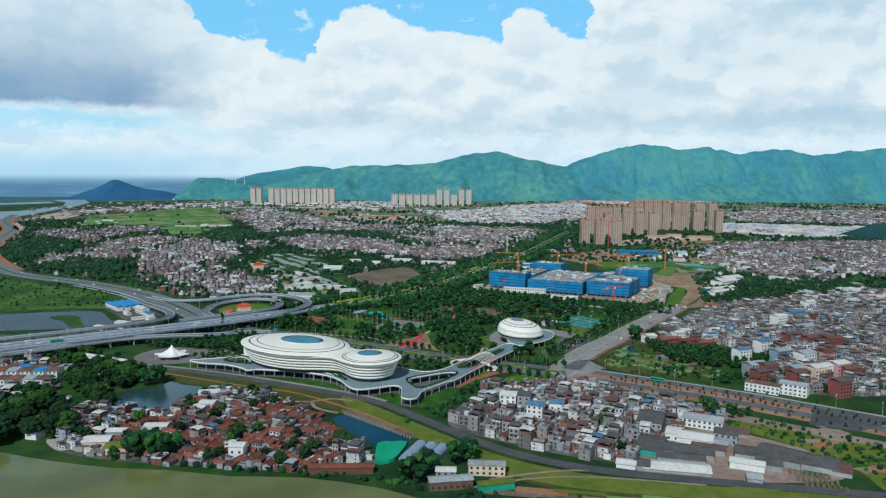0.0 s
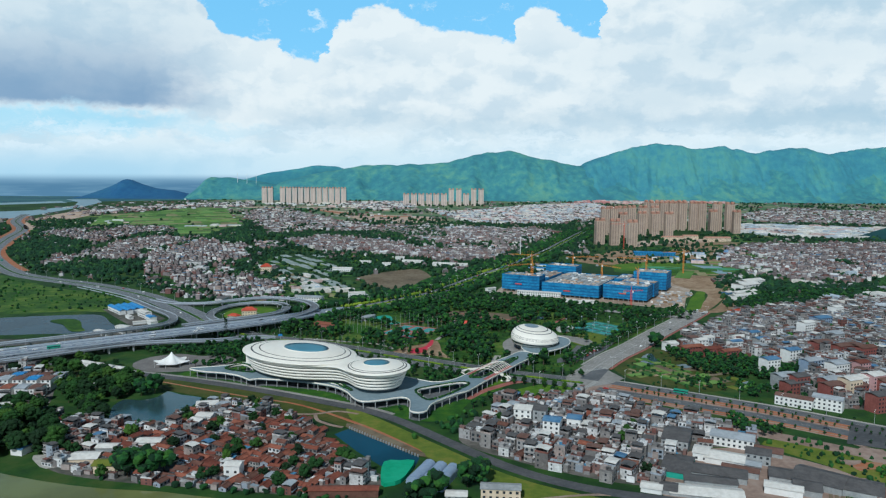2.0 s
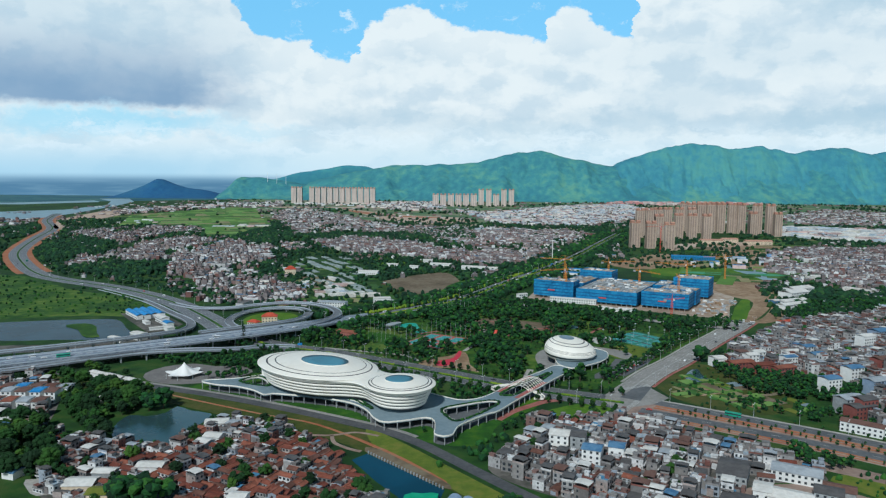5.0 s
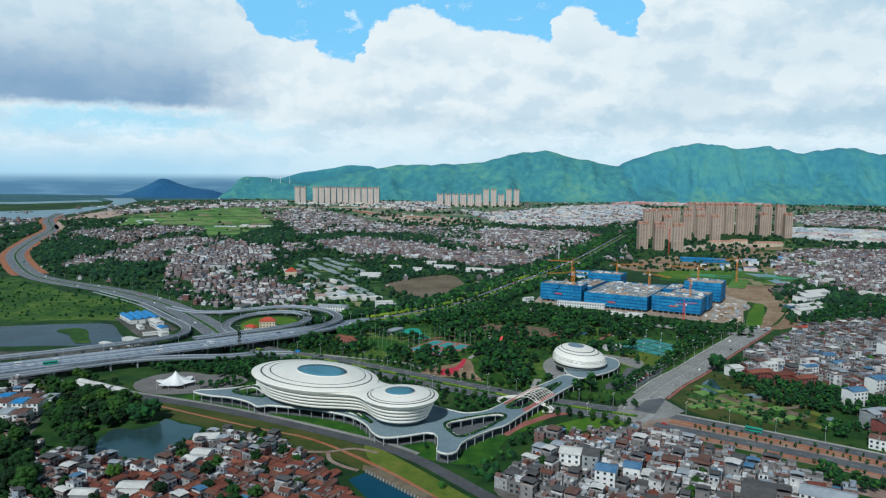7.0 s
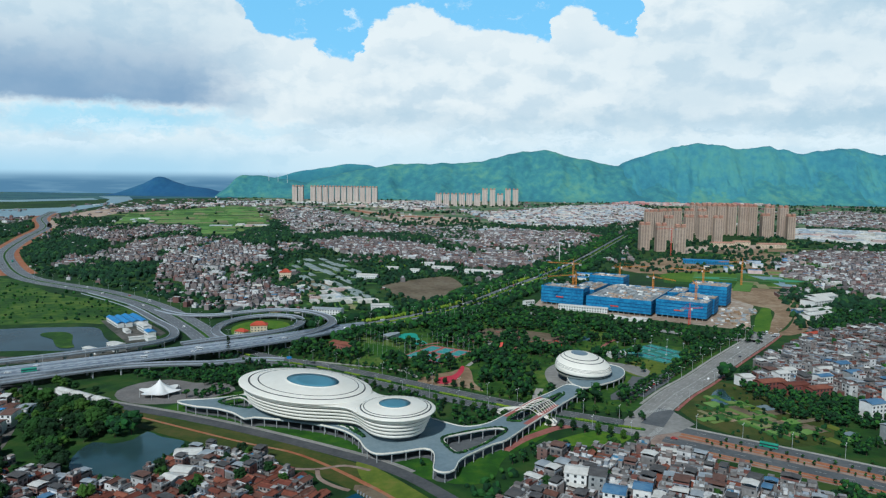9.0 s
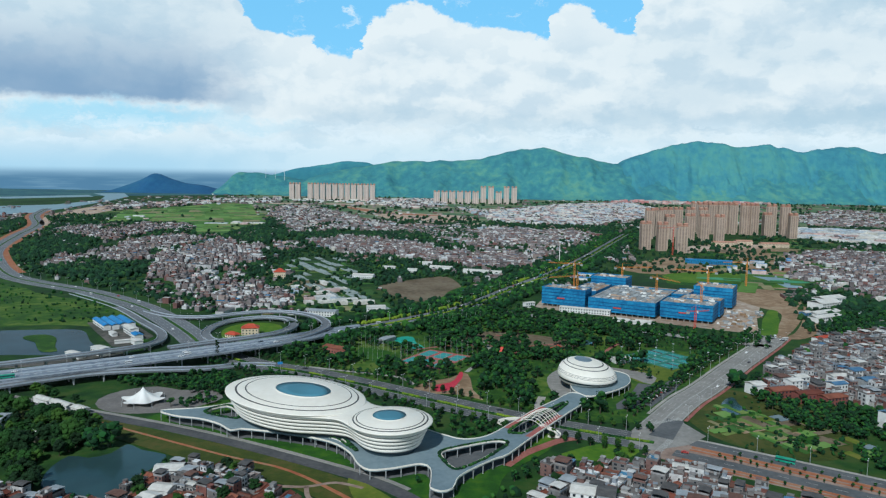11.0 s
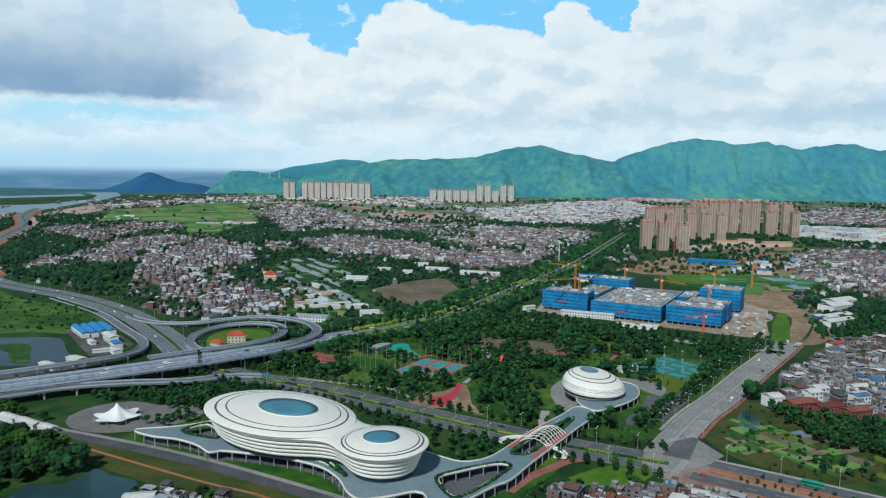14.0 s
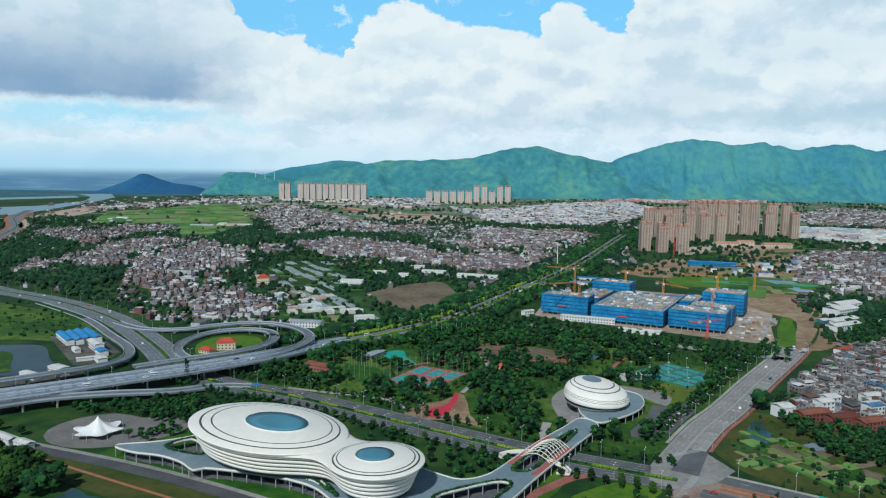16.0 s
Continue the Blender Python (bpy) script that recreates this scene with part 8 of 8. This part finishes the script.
woods([(-242, 622), (-141, 572), (-60, 530), (-40, 520), (-10, 470), (-60, 545), (-150, 588), (-242, 630)], 6, 0.5, 1.2, "low shrubs on the levee", 0.25)
rows = []
for off in (15.5, 18.0, 20.5, -16.0):
    a, _ = sides(BOULEVARD[4:80], off)
    for p, turn in along(a, 3.2):
        if RNG.random() < 0.85:
            r = RNG.uniform(1.2, 2.2)
            rows.append((p[0] + RNG.uniform(-0.8, 0.8), p[1] + RNG.uniform(-0.8, 0.8), r * 0.7, r, r * 0.9))
clump_field("roadside_hedge", rows, "bright yellow green hedge beside the boulevard", "leaf_yellow")


rows = []
for hole in DECK_HOLES:
    ring = curve(hole, 1.4, True)
    mid = np.mean(np.array(ring), axis=0)
    for p in ring:
        q = np.array(p) + (np.array(p) - mid) / (np.linalg.norm(np.array(p) - mid) + 1e-6) * 1.3
        rows.append((q[0], q[1], 6.6, RNG.uniform(1.0, 1.5), RNG.uniform(0.6, 0.9)))
clump_field("deck_hedge", rows, "clipped green hedges along the openings of the deck")


def mast_tree(x, y, h):
    """A slim mast dressed as a dark tree."""
    sh = Shape()
    sh.tube((0, 0, 0), (0, 0, h), 0.4, 0.15, 6)
    root = thing("mast_tree", sh.mesh("mast", M["bark"]), "slim dark green mast disguised as a tree", "mast", pose(x, y, 0))
    c = Shape()
    for k in range(120):
        z = h * RNG.uniform(0.22, 1.0)
        t, r = RNG.uniform(0, 2 * math.pi), RNG.uniform(0.8, 2.1) * (1.1 - 0.45 * z / h)
        p = np.array([r * math.cos(t), r * math.sin(t), z])
        a, b = RNG.normal(size=3) * 0.5, RNG.normal(size=3) * 0.5
        c.add([p - a, p + b, p + a, p - b], [(0, 1, 2, 3)])
    part("foliage", c.mesh("foliage", M["leaf"]), root)


mast_tree(-212, 765, 21)
mast_tree(-96, 786, 21)

# ---- park, courts and small works ----
def court(name, x, y, turn, w, d, cols, rows, base, inner, label, net=True):
    """A block of marked courts on one coloured base."""
    sh = Shape()
    sh.box(-w / 2, -d / 2, 0, w / 2, d / 2, 0.18)
    root = thing(name, sh.mesh(name, M[base]), label, "court", pose(x, y, 0, 0, 0, turn))
    cw, cd = w / cols, d / rows
    for i in range(cols):
        for j in range(rows):
            cx, cy = -w / 2 + (i + 0.5) * cw, -d / 2 + (j + 0.5) * cd
            q = Shape()
            q.box(-cw * 0.36, -cd * 0.36, 0.18, cw * 0.36, cd * 0.36, 0.21)
            one = part("court_surface", q.mesh("court_surface", M[inner]), root, m=pose(cx, cy, 0))
            ln = Shape()
            for a, b, c, e in ((-0.36, -0.36, 0.36, -0.35), (-0.36, 0.35, 0.36, 0.36), (-0.36, -0.36, -0.35, 0.36), (0.35, -0.36, 0.36, 0.36), (-0.36, -0.005, 0.36, 0.005)):
                ln.box(a * cw, b * cd, 0.21, c * cw, e * cd, 0.225)
            part("court_line", ln.mesh("court_line", M["line"]), one)
            if net:
                nt = Shape()
                nt.box(-cw * 0.38, -0.06, 0.2, cw * 0.38, 0.06, 1.1)
                part("net", nt.mesh("net", M["groove"]), one)
    return root


def mast(x, y, h, group, label="tall slim white floodlight mast", r=0.09, head=True):
    sh = Shape()
    sh.tube((0, 0, 0), (0, 0, h), r, r * 0.7, 6)
    root = thing("light_mast", sh.mesh("pole", M["galv"]), label, "mast", pose(x, y, 0), group)
    if head:
        q = Shape()
        q.box(-0.9, -0.2, h - 0.5, 0.9, 0.2, h + 0.3)
        part("lamp_head", q.mesh("lamp_head", M["galv"]), root)


court("tennis_ground", 194, 815, -53, 58, 52, 3, 2, "court_green", "court_teal", "six teal tennis courts on green surfacing")
for i in range(4):
    for j in range(3):
        p = pose(194, 815, 0, 0, 0, -53) @ Vector((-29 + 58 * i / 3, -26 + 26 * j, 0))
        mast(p.x, p.y, 9, "masts of the tennis courts", r=0.1)
court("ball_ground", -21, 796, -30, 46, 56, 3, 2, "court_red", "court_teal", "red and teal basketball courts behind tall netting", False)
for i in range(9):
    for j in (0, 1):
        p = pose(-21, 796, 0, 0, 0, -30) @ Vector((-24 + 48 * i / 8, -29 + 58 * j, 0))
        mast(p.x, p.y, 14, "netting masts of the ball courts", head=False)
for j in range(1, 6):
    for i in (0, 1):
        p = pose(-21, 796, 0, 0, 0, -30) @ Vector((-24 + 48 * i, -29 + 9.7 * j, 0))
        mast(p.x, p.y, 14, "netting masts of the ball courts", head=False)
sheet("sports_field", [(-100, 798), (-68, 784), (-62, 818), (-94, 835)], 0.16, M["grass"], "dull green practice field", "field", smooth=False)
for i in range(8):
    for j in (0, 1):
        mast(-100 + 32 * i / 7 + 6 * j, 798 - 14 * i / 7 + 36 * j, 15, "netting masts of the practice field", head=False)
for i in range(10):
    mast(-22 + 5.2 * i, 948 + 1.5 * i, 13, "flag masts beyond the park", "slim bare white flag mast", 0.12, False)
sheet("playground", [(-66, 866), (-59, 882), (-47, 882), (-42, 858), (-32, 837), (-43, 832), (-52, 850)], 0.2, M["turquoise"], "turquoise playground surface", "playground")
sheet("playground_patch", [(-50, 848), (-44, 852), (-40, 846), (-45, 841)], 0.24, M["soil"], "sandy playground patch", "playground")
cabin(-72, 860, 20, 9, 4, 60, (M["concrete"], M["grey_roof"]), "park_building", "low grey-roofed park building beside the playground", "park buildings", 0.8)
cabin(-112, 812, 30, 12, 5, -30, (M["red_paving"], M["tile_roof"]), "park_building", "red brick park building among trees", "park buildings", 1.5)
cabin(150, 800, 16, 9, 4, 20, WHITE, "park_building", "small white park building", "park buildings", 1.0)
sheet("plaza", [(-34, 707), (-22, 725), (-6, 735), (6, 753), (11, 736), (13, 703), (20, 679), (2, 691), (-29, 693)], 0.18, M["soil"], "sandy paved clearing", "pavement")
sheet("red_plaza", [(-19, 713), (-6, 722), (-1, 735), (2, 753), (5, 752), (4, 735), (-1, 714), (-5, 702), (-16, 697)], 0.24, M["red_court"], "bright crimson play surface", "playground")
for line, w, mat in (([(8, 755), (16, 775), (28, 790), (32, 815), (30, 850), (18, 880)], 4, "paving"), ([(40, 800), (58, 830), (66, 870), (40, 900)], 3.5, "red_paving"), ([(-130, 760), (-90, 748), (-50, 735), (-35, 715)], 3.5, "paving"), ([(150, 790), (140, 820), (150, 850), (170, 880)], 3.5, "red_paving"), ([(-40, 830), (0, 850), (60, 850), (110, 870)], 3.5, "red_paving"), ([(66, 690), (60, 660), (70, 655)], 6, "paving")):
    q = ribbon(Shape(), curve(line, 4), 0, w, 0, 0.2)
    thing("park_path", q.mesh("park_path", M[mat]), "winding paved park path", "path", kind="structure")
sheet("park_clearing", [(-10, 870), (30, 915), (80, 905), (120, 875), (110, 850), (60, 862), (20, 850)], 0.1, M["dry"], "brown bare clearing in the park", "ground")
sheet("pond_water", [(112, 868), (128, 884), (140, 880), (134, 866), (120, 862)], 0.16, M["pond"], "small pale park pond", "water")
sheet("lawn", [(152, 735), (180, 745), (205, 780), (180, 790), (150, 770)], 0.1, M["levee"], "pale green lawn beside the domed hall", "grass")
sheet("car_park", [(146, 672), (176, 716), (192, 746), (184, 750), (166, 724), (138, 680)], 0.2, M["asphalt"], "grey car park lane", "road", smooth=False)
sheet("car_park", [(118, 664), (138, 668), (150, 700), (160, 728), (150, 732), (136, 700), (120, 676)], 0.2, M["asphalt"], "grey car park lane", "road", smooth=False)


def ribbon_sculpture(x, y, turn, h):
    """A red folded ribbon standing in the park."""
    pts = curve([(-9, 0, 0.2), (-5, 1.5, 0.8), (-2, 0, h * 0.55), (2, -1, h), (4, 0.5, h * 0.7), (8, 0, 0.3)], 1.2)
    sh = Shape()
    rows = [[(p[0], p[1] - 1.3, p[2]), (p[0], p[1] + 1.3, p[2]), (p[0] + 0.3, p[1] + 1.3, p[2] + 0.35), (p[0] + 0.3, p[1] - 1.3, p[2] + 0.35)] for p in pts]
    sh.loops(rows)
    thing("ribbon_sculpture", sh.mesh("ribbon_sculpture", M["crane_red"]), "red folded ribbon sculpture on paving", "sculpture", pose(x, y, 0, 0, 0, turn))


ribbon_sculpture(40, 808, 70, 9)
ribbon_sculpture(96, 842, -25, 5)


# ---- house within the loop, works yard, landmarks ----
def hip_house(x, y, w, d, h, turn, wall, roof, label):
    sh = Shape()
    sh.box(-w / 2, -d / 2, 0, w / 2, d / 2, h)
    root = thing("villa", sh.mesh("walls", M[wall]), label, "house", pose(x, y, 0, 0, 0, turn))
    r = Shape()
    e, k = 0.8, min(w, d) / 2
    p = [(-w / 2 - e, -d / 2 - e, h), (w / 2 + e, -d / 2 - e, h), (w / 2 + e, d / 2 + e, h), (-w / 2 - e, d / 2 + e, h), (-w / 2 + k, 0, h + k * 0.7), (w / 2 - k + 0.01, 0, h + k * 0.7)]
    r.add(p, [(0, 1, 5, 4), (1, 2, 5), (2, 3, 4, 5), (3, 0, 4), (3, 2, 1, 0)])
    part("roof", r.mesh("roof", M[roof]), root, "red hipped tile roof")
    for i in range(max(2, int(w / 3))):
        for z in (1.2, 4.3):
            if z + 1.5 < h:
                q = Shape()
                xx = -w / 2 + (i + 0.5) * w / max(2, int(w / 3))
                q.box(xx - 0.6, -d / 2 - 0.08, z, xx + 0.6, -d / 2 + 0.02, z + 1.5)
                part("window", q.mesh("window", M["window"]), root)


hip_house(-216, 880, 17, 11, 7.5, 10, "cream", "red_roof", "cream two-storey villa with bright red roof")
hip_house(-230, 865, 13, 8, 3.5, -25, "cream", "red_roof", "small cream outbuilding with red roof")
for i in range(4):
    p = pose(-374, 909, 0, 0, 0, -50) @ Vector((RNG.uniform(-2, 2), 8.2 * i - 12, 0))
    cabin(p.x, p.y, 46, 7, 5, -50, (M["white_wall"], M["blue_roof"]), "works_shed", "white shed with bright blue metal roof", "blue-roofed sheds", 1.6)
cabin(-338, 872, 26, 8, 7, -50, WHITE, "works_office", "white works office block", "works offices")
cabin(-322, 850, 14, 8, 5, -50, (M["white_wall"], M["blue_roof"]), "works_office", "white works office with blue roof", "works offices")
sheet("works_yard", [(-408, 918), (-378, 946), (-310, 862), (-312, 820), (-330, 815), (-380, 880)], 0.14, M["yard"], "worn concrete works yard", "ground", smooth=False)
sheet("works_yard", [(-340, 792), (-312, 800), (-318, 770), (-420, 722), (-480, 742), (-440, 752), (-370, 762)], 0.14, M["yard"], "pale bare strip beside the pond", "ground")
for x, y, w, t in ((-300, 648, 17, -30), (-282, 639, 21, -30), (-264, 630, 13, -30)):
    cabin(x, y, w, 6, 3.8, t, WHITE, "roadside_block", "low white roadside building with ridged roof", "roadside buildings")
hip_house(-282, 1268, 18, 11, 10, 10, "cream", "red_roof", "cream and red temple-like hall above the village")
hip_house(-282, 1270, 9, 7, 13, 10, "cream", "red_roof", "upper tier of the temple-like hall")
cabin(-100, 1008, 22, 12, 8, 12, WHITE, "farm_hall", "white hall beside the greenhouses", "farm halls")
cabin(-160, 985, 34, 14, 6, -8, (M["white_wall"], M["grey_roof"]), "farm_hall", "pale curved-roof hall by the ramp", "farm halls")
for x, y in zip(*scatter(GREENHOUSES, 27, 4, -61)):
    if RNG.random() > 0.62:
        continue
    w, d = RNG.uniform(22, 40), RNG.uniform(10, 20)
    q = Shape()
    for k in range(int(d / 5)):
        arc = [(w / 2, -d / 2 + k * 5 + 2.5 - 2.4 * math.cos(math.pi * i2 / 6), 1.6 * math.sin(math.pi * i2 / 6) + 0.3) for i2 in range(7)]
        q.loops([[(-w / 2, b, c) for a, b, c in arc], arc])
    thing("greenhouse", q.mesh("greenhouse", M["plastic_film"]), "low pale plastic greenhouse in the fields", "greenhouse", pose(x, y, 0, 0, 0, -61), "greenhouses by the village")
q = Shape()
q.tube((0, 0, 0), (0, 0, 42), 0.9, 0.5, 8).box(-2, -2, 40, 2, 2, 41)
thing("high_mast", q.mesh("high_mast", M["white_wall"]), "very tall white lighting mast by the boulevard", "mast", pose(189, 1514, 0))


# ---- fields east of the avenue ----
sheet("meadow", [(165, 655), (190, 690), (214, 722), (240, 705), (262, 690), (268, 640), (250, 590), (215, 575), (175, 605)], 0.08, M["levee_olive"], "olive green meadow east of the avenue", "grass")
FIELD_MATS = ["paddy", "dry", "dry", "soil", "grass", "levee", "deck"]
for i in range(44):
    u, v = RNG.uniform(0, 1), RNG.uniform(0, 1)
    x, y = 172 + 95 * u, 640 - 60 * u + 62 * v - 10
    w, d = RNG.uniform(8, 24), RNG.uniform(5, 12)
    m = pose(x, y, 0, 0, 0, RNG.choice([25, 115, 22]))
    pts = [m @ Vector(p) for p in ((-w / 2, -d / 2, 0), (w / 2, -d / 2, 0), (w / 2, d / 2, 0), (-w / 2, d / 2, 0))]
    if near_line(AVENUE, [x], [y])[0] < 30 or near_line(EAST_ROAD, [x], [y])[0] < 36:
        continue
    sheet("garden_plot", [(p.x, p.y) for p in pts], 0.12 + 0.01 * i, M[FIELD_MATS[RNG.integers(7)]], "small tilled vegetable plot", "field", smooth=False)
sheet("creek_water", [(196, 668), (205, 690), (216, 700), (214, 672), (226, 650), (218, 640), (206, 655)], 0.1, M["pond"], "grey creek among the plots", "water")
for i in range(30):
    x, y = RNG.uniform(44, 190), RNG.uniform(346, 366)
    m = pose(x, y, 0, 0, 0, -12)
    w, d = RNG.uniform(10, 30), RNG.uniform(4, 8)
    pts = [m @ Vector(p) for p in ((-w / 2, -d / 2, 0), (w / 2, -d / 2, 0), (w / 2, d / 2, 0), (-w / 2, d / 2, 0))]
    sheet("garden_plot", [(p.x, p.y) for p in pts], 0.12 + 0.008 * i, M[["orange_soil", "paddy", "dry", "levee", "soil"][RNG.integers(5)]], "tilled riverside plot", "field", smooth=False)


# ---- street lamps and vehicles ----
def lamp_proto():
    pole, arm, head = Shape(), Shape(), Shape()
    pole.tube((0, 0, 0), (0, 0, 9.5), 0.14, 0.08, 6)
    arm.tube((0, 1.8, 10.0), (0, 0, 9.4), 0.06, n=4)
    head.box(-0.25, 1.5, 9.95, 0.25, 2.5, 10.15)
    return pole.mesh("pole", M["galv"]), arm.mesh("arm", M["galv"]), head.mesh("lamp_head", M["white_wall"])


LAMP = lamp_proto()


def lamps(line, off, step, group, z=0.0, lo=0, hi=None):
    a, _ = sides(line[lo:hi], off)
    zs = np.array([p[2] if len(p) > 2 else z for p in line[lo:hi]])
    for p, turn in along(np.c_[a, zs], step, 6):
        root = thing("street_lamp", LAMP[0], "slim grey twin-arm street lamp", "street lamp", pose(p[0], p[1], p[2], 0, 0, turn), group)
        for side in (0, 180):
            arm = part("arm", LAMP[1], root, m=pose(0, 0, 0, 0, 0, side))
            part("lamp_head", LAMP[2], arm)


lamps(SOUTH_ROAD, 15.5, 26, "lamps of the dual carriageway", 0, 6)
lamps(SOUTH_ROAD, -15.5, 26, "lamps of the dual carriageway", 0, 6)
lamps(AVENUE, 13.5, 28, "lamps of the avenue", 0, 8)
lamps(AVENUE, -13.5, 28, "lamps of the avenue", 0, 8)
lamps(EAST_ROAD, 22.5, 30, "lamps of the unfinished road", 0, 4, 60)
lamps(VIADUCT, 0, 32, "lamps of the viaduct")
lamps(BOULEVARD, 13.6, 34, "lamps of the boulevard", 0, 0, 40)
lamps(HIGHWAY, 16.8, 36, "lamps of the motorway", 0, 90)


def vehicle_proto(kind, paint):
    l, w, h = {"car": (4.5, 1.8, 1.45), "van": (5.6, 2.1, 2.3), "truck": (9.5, 2.5, 3.3), "bus": (11, 2.5, 3.1)}[kind]
    body, glass = Shape(), Shape()
    if kind == "car":
        body.box(-l / 2, -w / 2, 0.3, l / 2, w / 2, 0.85)
        body.loops([[(-l * 0.36, -w * 0.47, 0.85), (l * 0.26, -w * 0.47, 0.85), (l * 0.26, w * 0.47, 0.85), (-l * 0.36, w * 0.47, 0.85)], [(-l * 0.28, -w * 0.4, h), (l * 0.10, -w * 0.4, h), (l * 0.10, w * 0.4, h), (-l * 0.28, w * 0.4, h)]])
        glass.box(-l * 0.30, -w * 0.475, 0.95, l * 0.16, w * 0.475, 1.25)
    elif kind == "truck":
        body.box(l * 0.30, -w / 2, 0.5, l / 2, w / 2, 2.7)
        body.box(-l / 2, -w / 2, 0.9, l * 0.27, w / 2, h)
        glass.box(l * 0.40, -w / 2 - 0.02, 1.6, l / 2 + 0.02, w / 2 + 0.02, 2.4)
    else:
        body.box(-l / 2, -w / 2, 0.4, l / 2, w / 2, h)
        glass.box(-l / 2 - 0.02, -w / 2 - 0.02, h * 0.5, l / 2 + 0.02, w / 2 + 0.02, h * 0.8)
    wheel = Shape()
    wheel.tube((0, -0.12, 0), (0, 0.12, 0), 0.36 if kind in ("car", "van") else 0.5, n=10)
    return body.mesh("body", M[paint]), glass.mesh("glass", M["dark_glass"]), wheel.mesh("wheel", M["rubber"]), (l, w, 0.36 if kind in ("car", "van") else 0.5)


FLEET = [("car", "car_white", "white saloon car"), ("car", "car_dark", "dark saloon car"), ("car", "car_red", "red saloon car"), ("van", "car_white", "white panel van"), ("truck", "blue_roof", "blue box lorry"), ("truck", "car_white", "white box lorry"), ("bus", "green_roof", "green city bus")]
FLEET = [(k, lab, vehicle_proto(k, p)) for k, p, lab in FLEET]


def vehicle(x, y, z, turn, which):
    kind, lab, (body, glass, wheel, (l, w, r)) = FLEET[which]
    root = thing(kind if kind != "bus" else "bus", None, lab + " on the road", "vehicle", pose(x, y, z, 0, 0, turn), "vehicles on the roads")
    part("body", body, root)
    part("window_glass", glass, root)
    for sx in (-0.32, 0.32):
        for sy in (-0.46, 0.46):
            part("wheel", wheel, root, m=pose(sx * l, sy * w, r))


def traffic(line, offs, step, z=0.24, lo=0, hi=None):
    line = line[lo:hi]
    for off in offs:
        a, _ = sides(line, off)
        zs = np.array([p[2] + 0.02 if len(p) > 2 else z for p in line])
        for p, turn in along(np.c_[a, zs], step, RNG.uniform(5, step)):
            if RNG.random() < 0.6:
                b = RNG.uniform(-step / 3, step / 3)
                c, s = math.cos(radians(turn)), math.sin(radians(turn))
                vehicle(p[0] + b * c, p[1] + b * s, p[2], turn + (180 if off > 0 else 0), int(RNG.choice(7, p=[0.44, 0.28, 0.07, 0.12, 0.02, 0.05, 0.02])))


traffic(VIADUCT, (-8.5, -4.5, 4.5, 8.5), 70, lo=18)
traffic(BOULEVARD, (-8, 8), 45, lo=0, hi=60)
traffic(SOUTH_ROAD, (-8.5, 8.5), 90, lo=6)
traffic(AVENUE, (-6, 6), 110, lo=8)
traffic(EAST_ROAD, (-9, 15), 90, 0.28, 4, 55)
traffic(HIGHWAY, (-9, 9), 110, lo=80)
for i in range(9):
    p = pose(166, 706, 0, 0, 0, 55) @ Vector((-22 + 4 * i, 4.0, 0))
    if i % 3 != 1:
        vehicle(p.x, p.y, 0.22, 145, int(RNG.integers(3)))
for i in range(7):
    vehicle(335 + RNG.uniform(-10, 14), 905 + RNG.uniform(-14, 12), 0.24, RNG.uniform(0, 180), int(RNG.choice([0, 1, 3])))
for x, y, w, d, h, t in ((-327, 786, 16, 9, 7, -30), (-345, 776, 20, 7, 4, -30), (-312, 828, 12, 8, 4, -50), (-326, 832, 18, 4, 3, 30), (-352, 862, 14, 5, 3, -50)):
    cabin(x, y, w, d, h, t, WHITE, "works_office", "white works building by the pond", "works offices", 0.6)
sheet("grass_plot", [(-330, 842), (-318, 852), (-308, 842), (-318, 830)], 0.2, M["grass"], "small green lawn in the works yard", "grass")
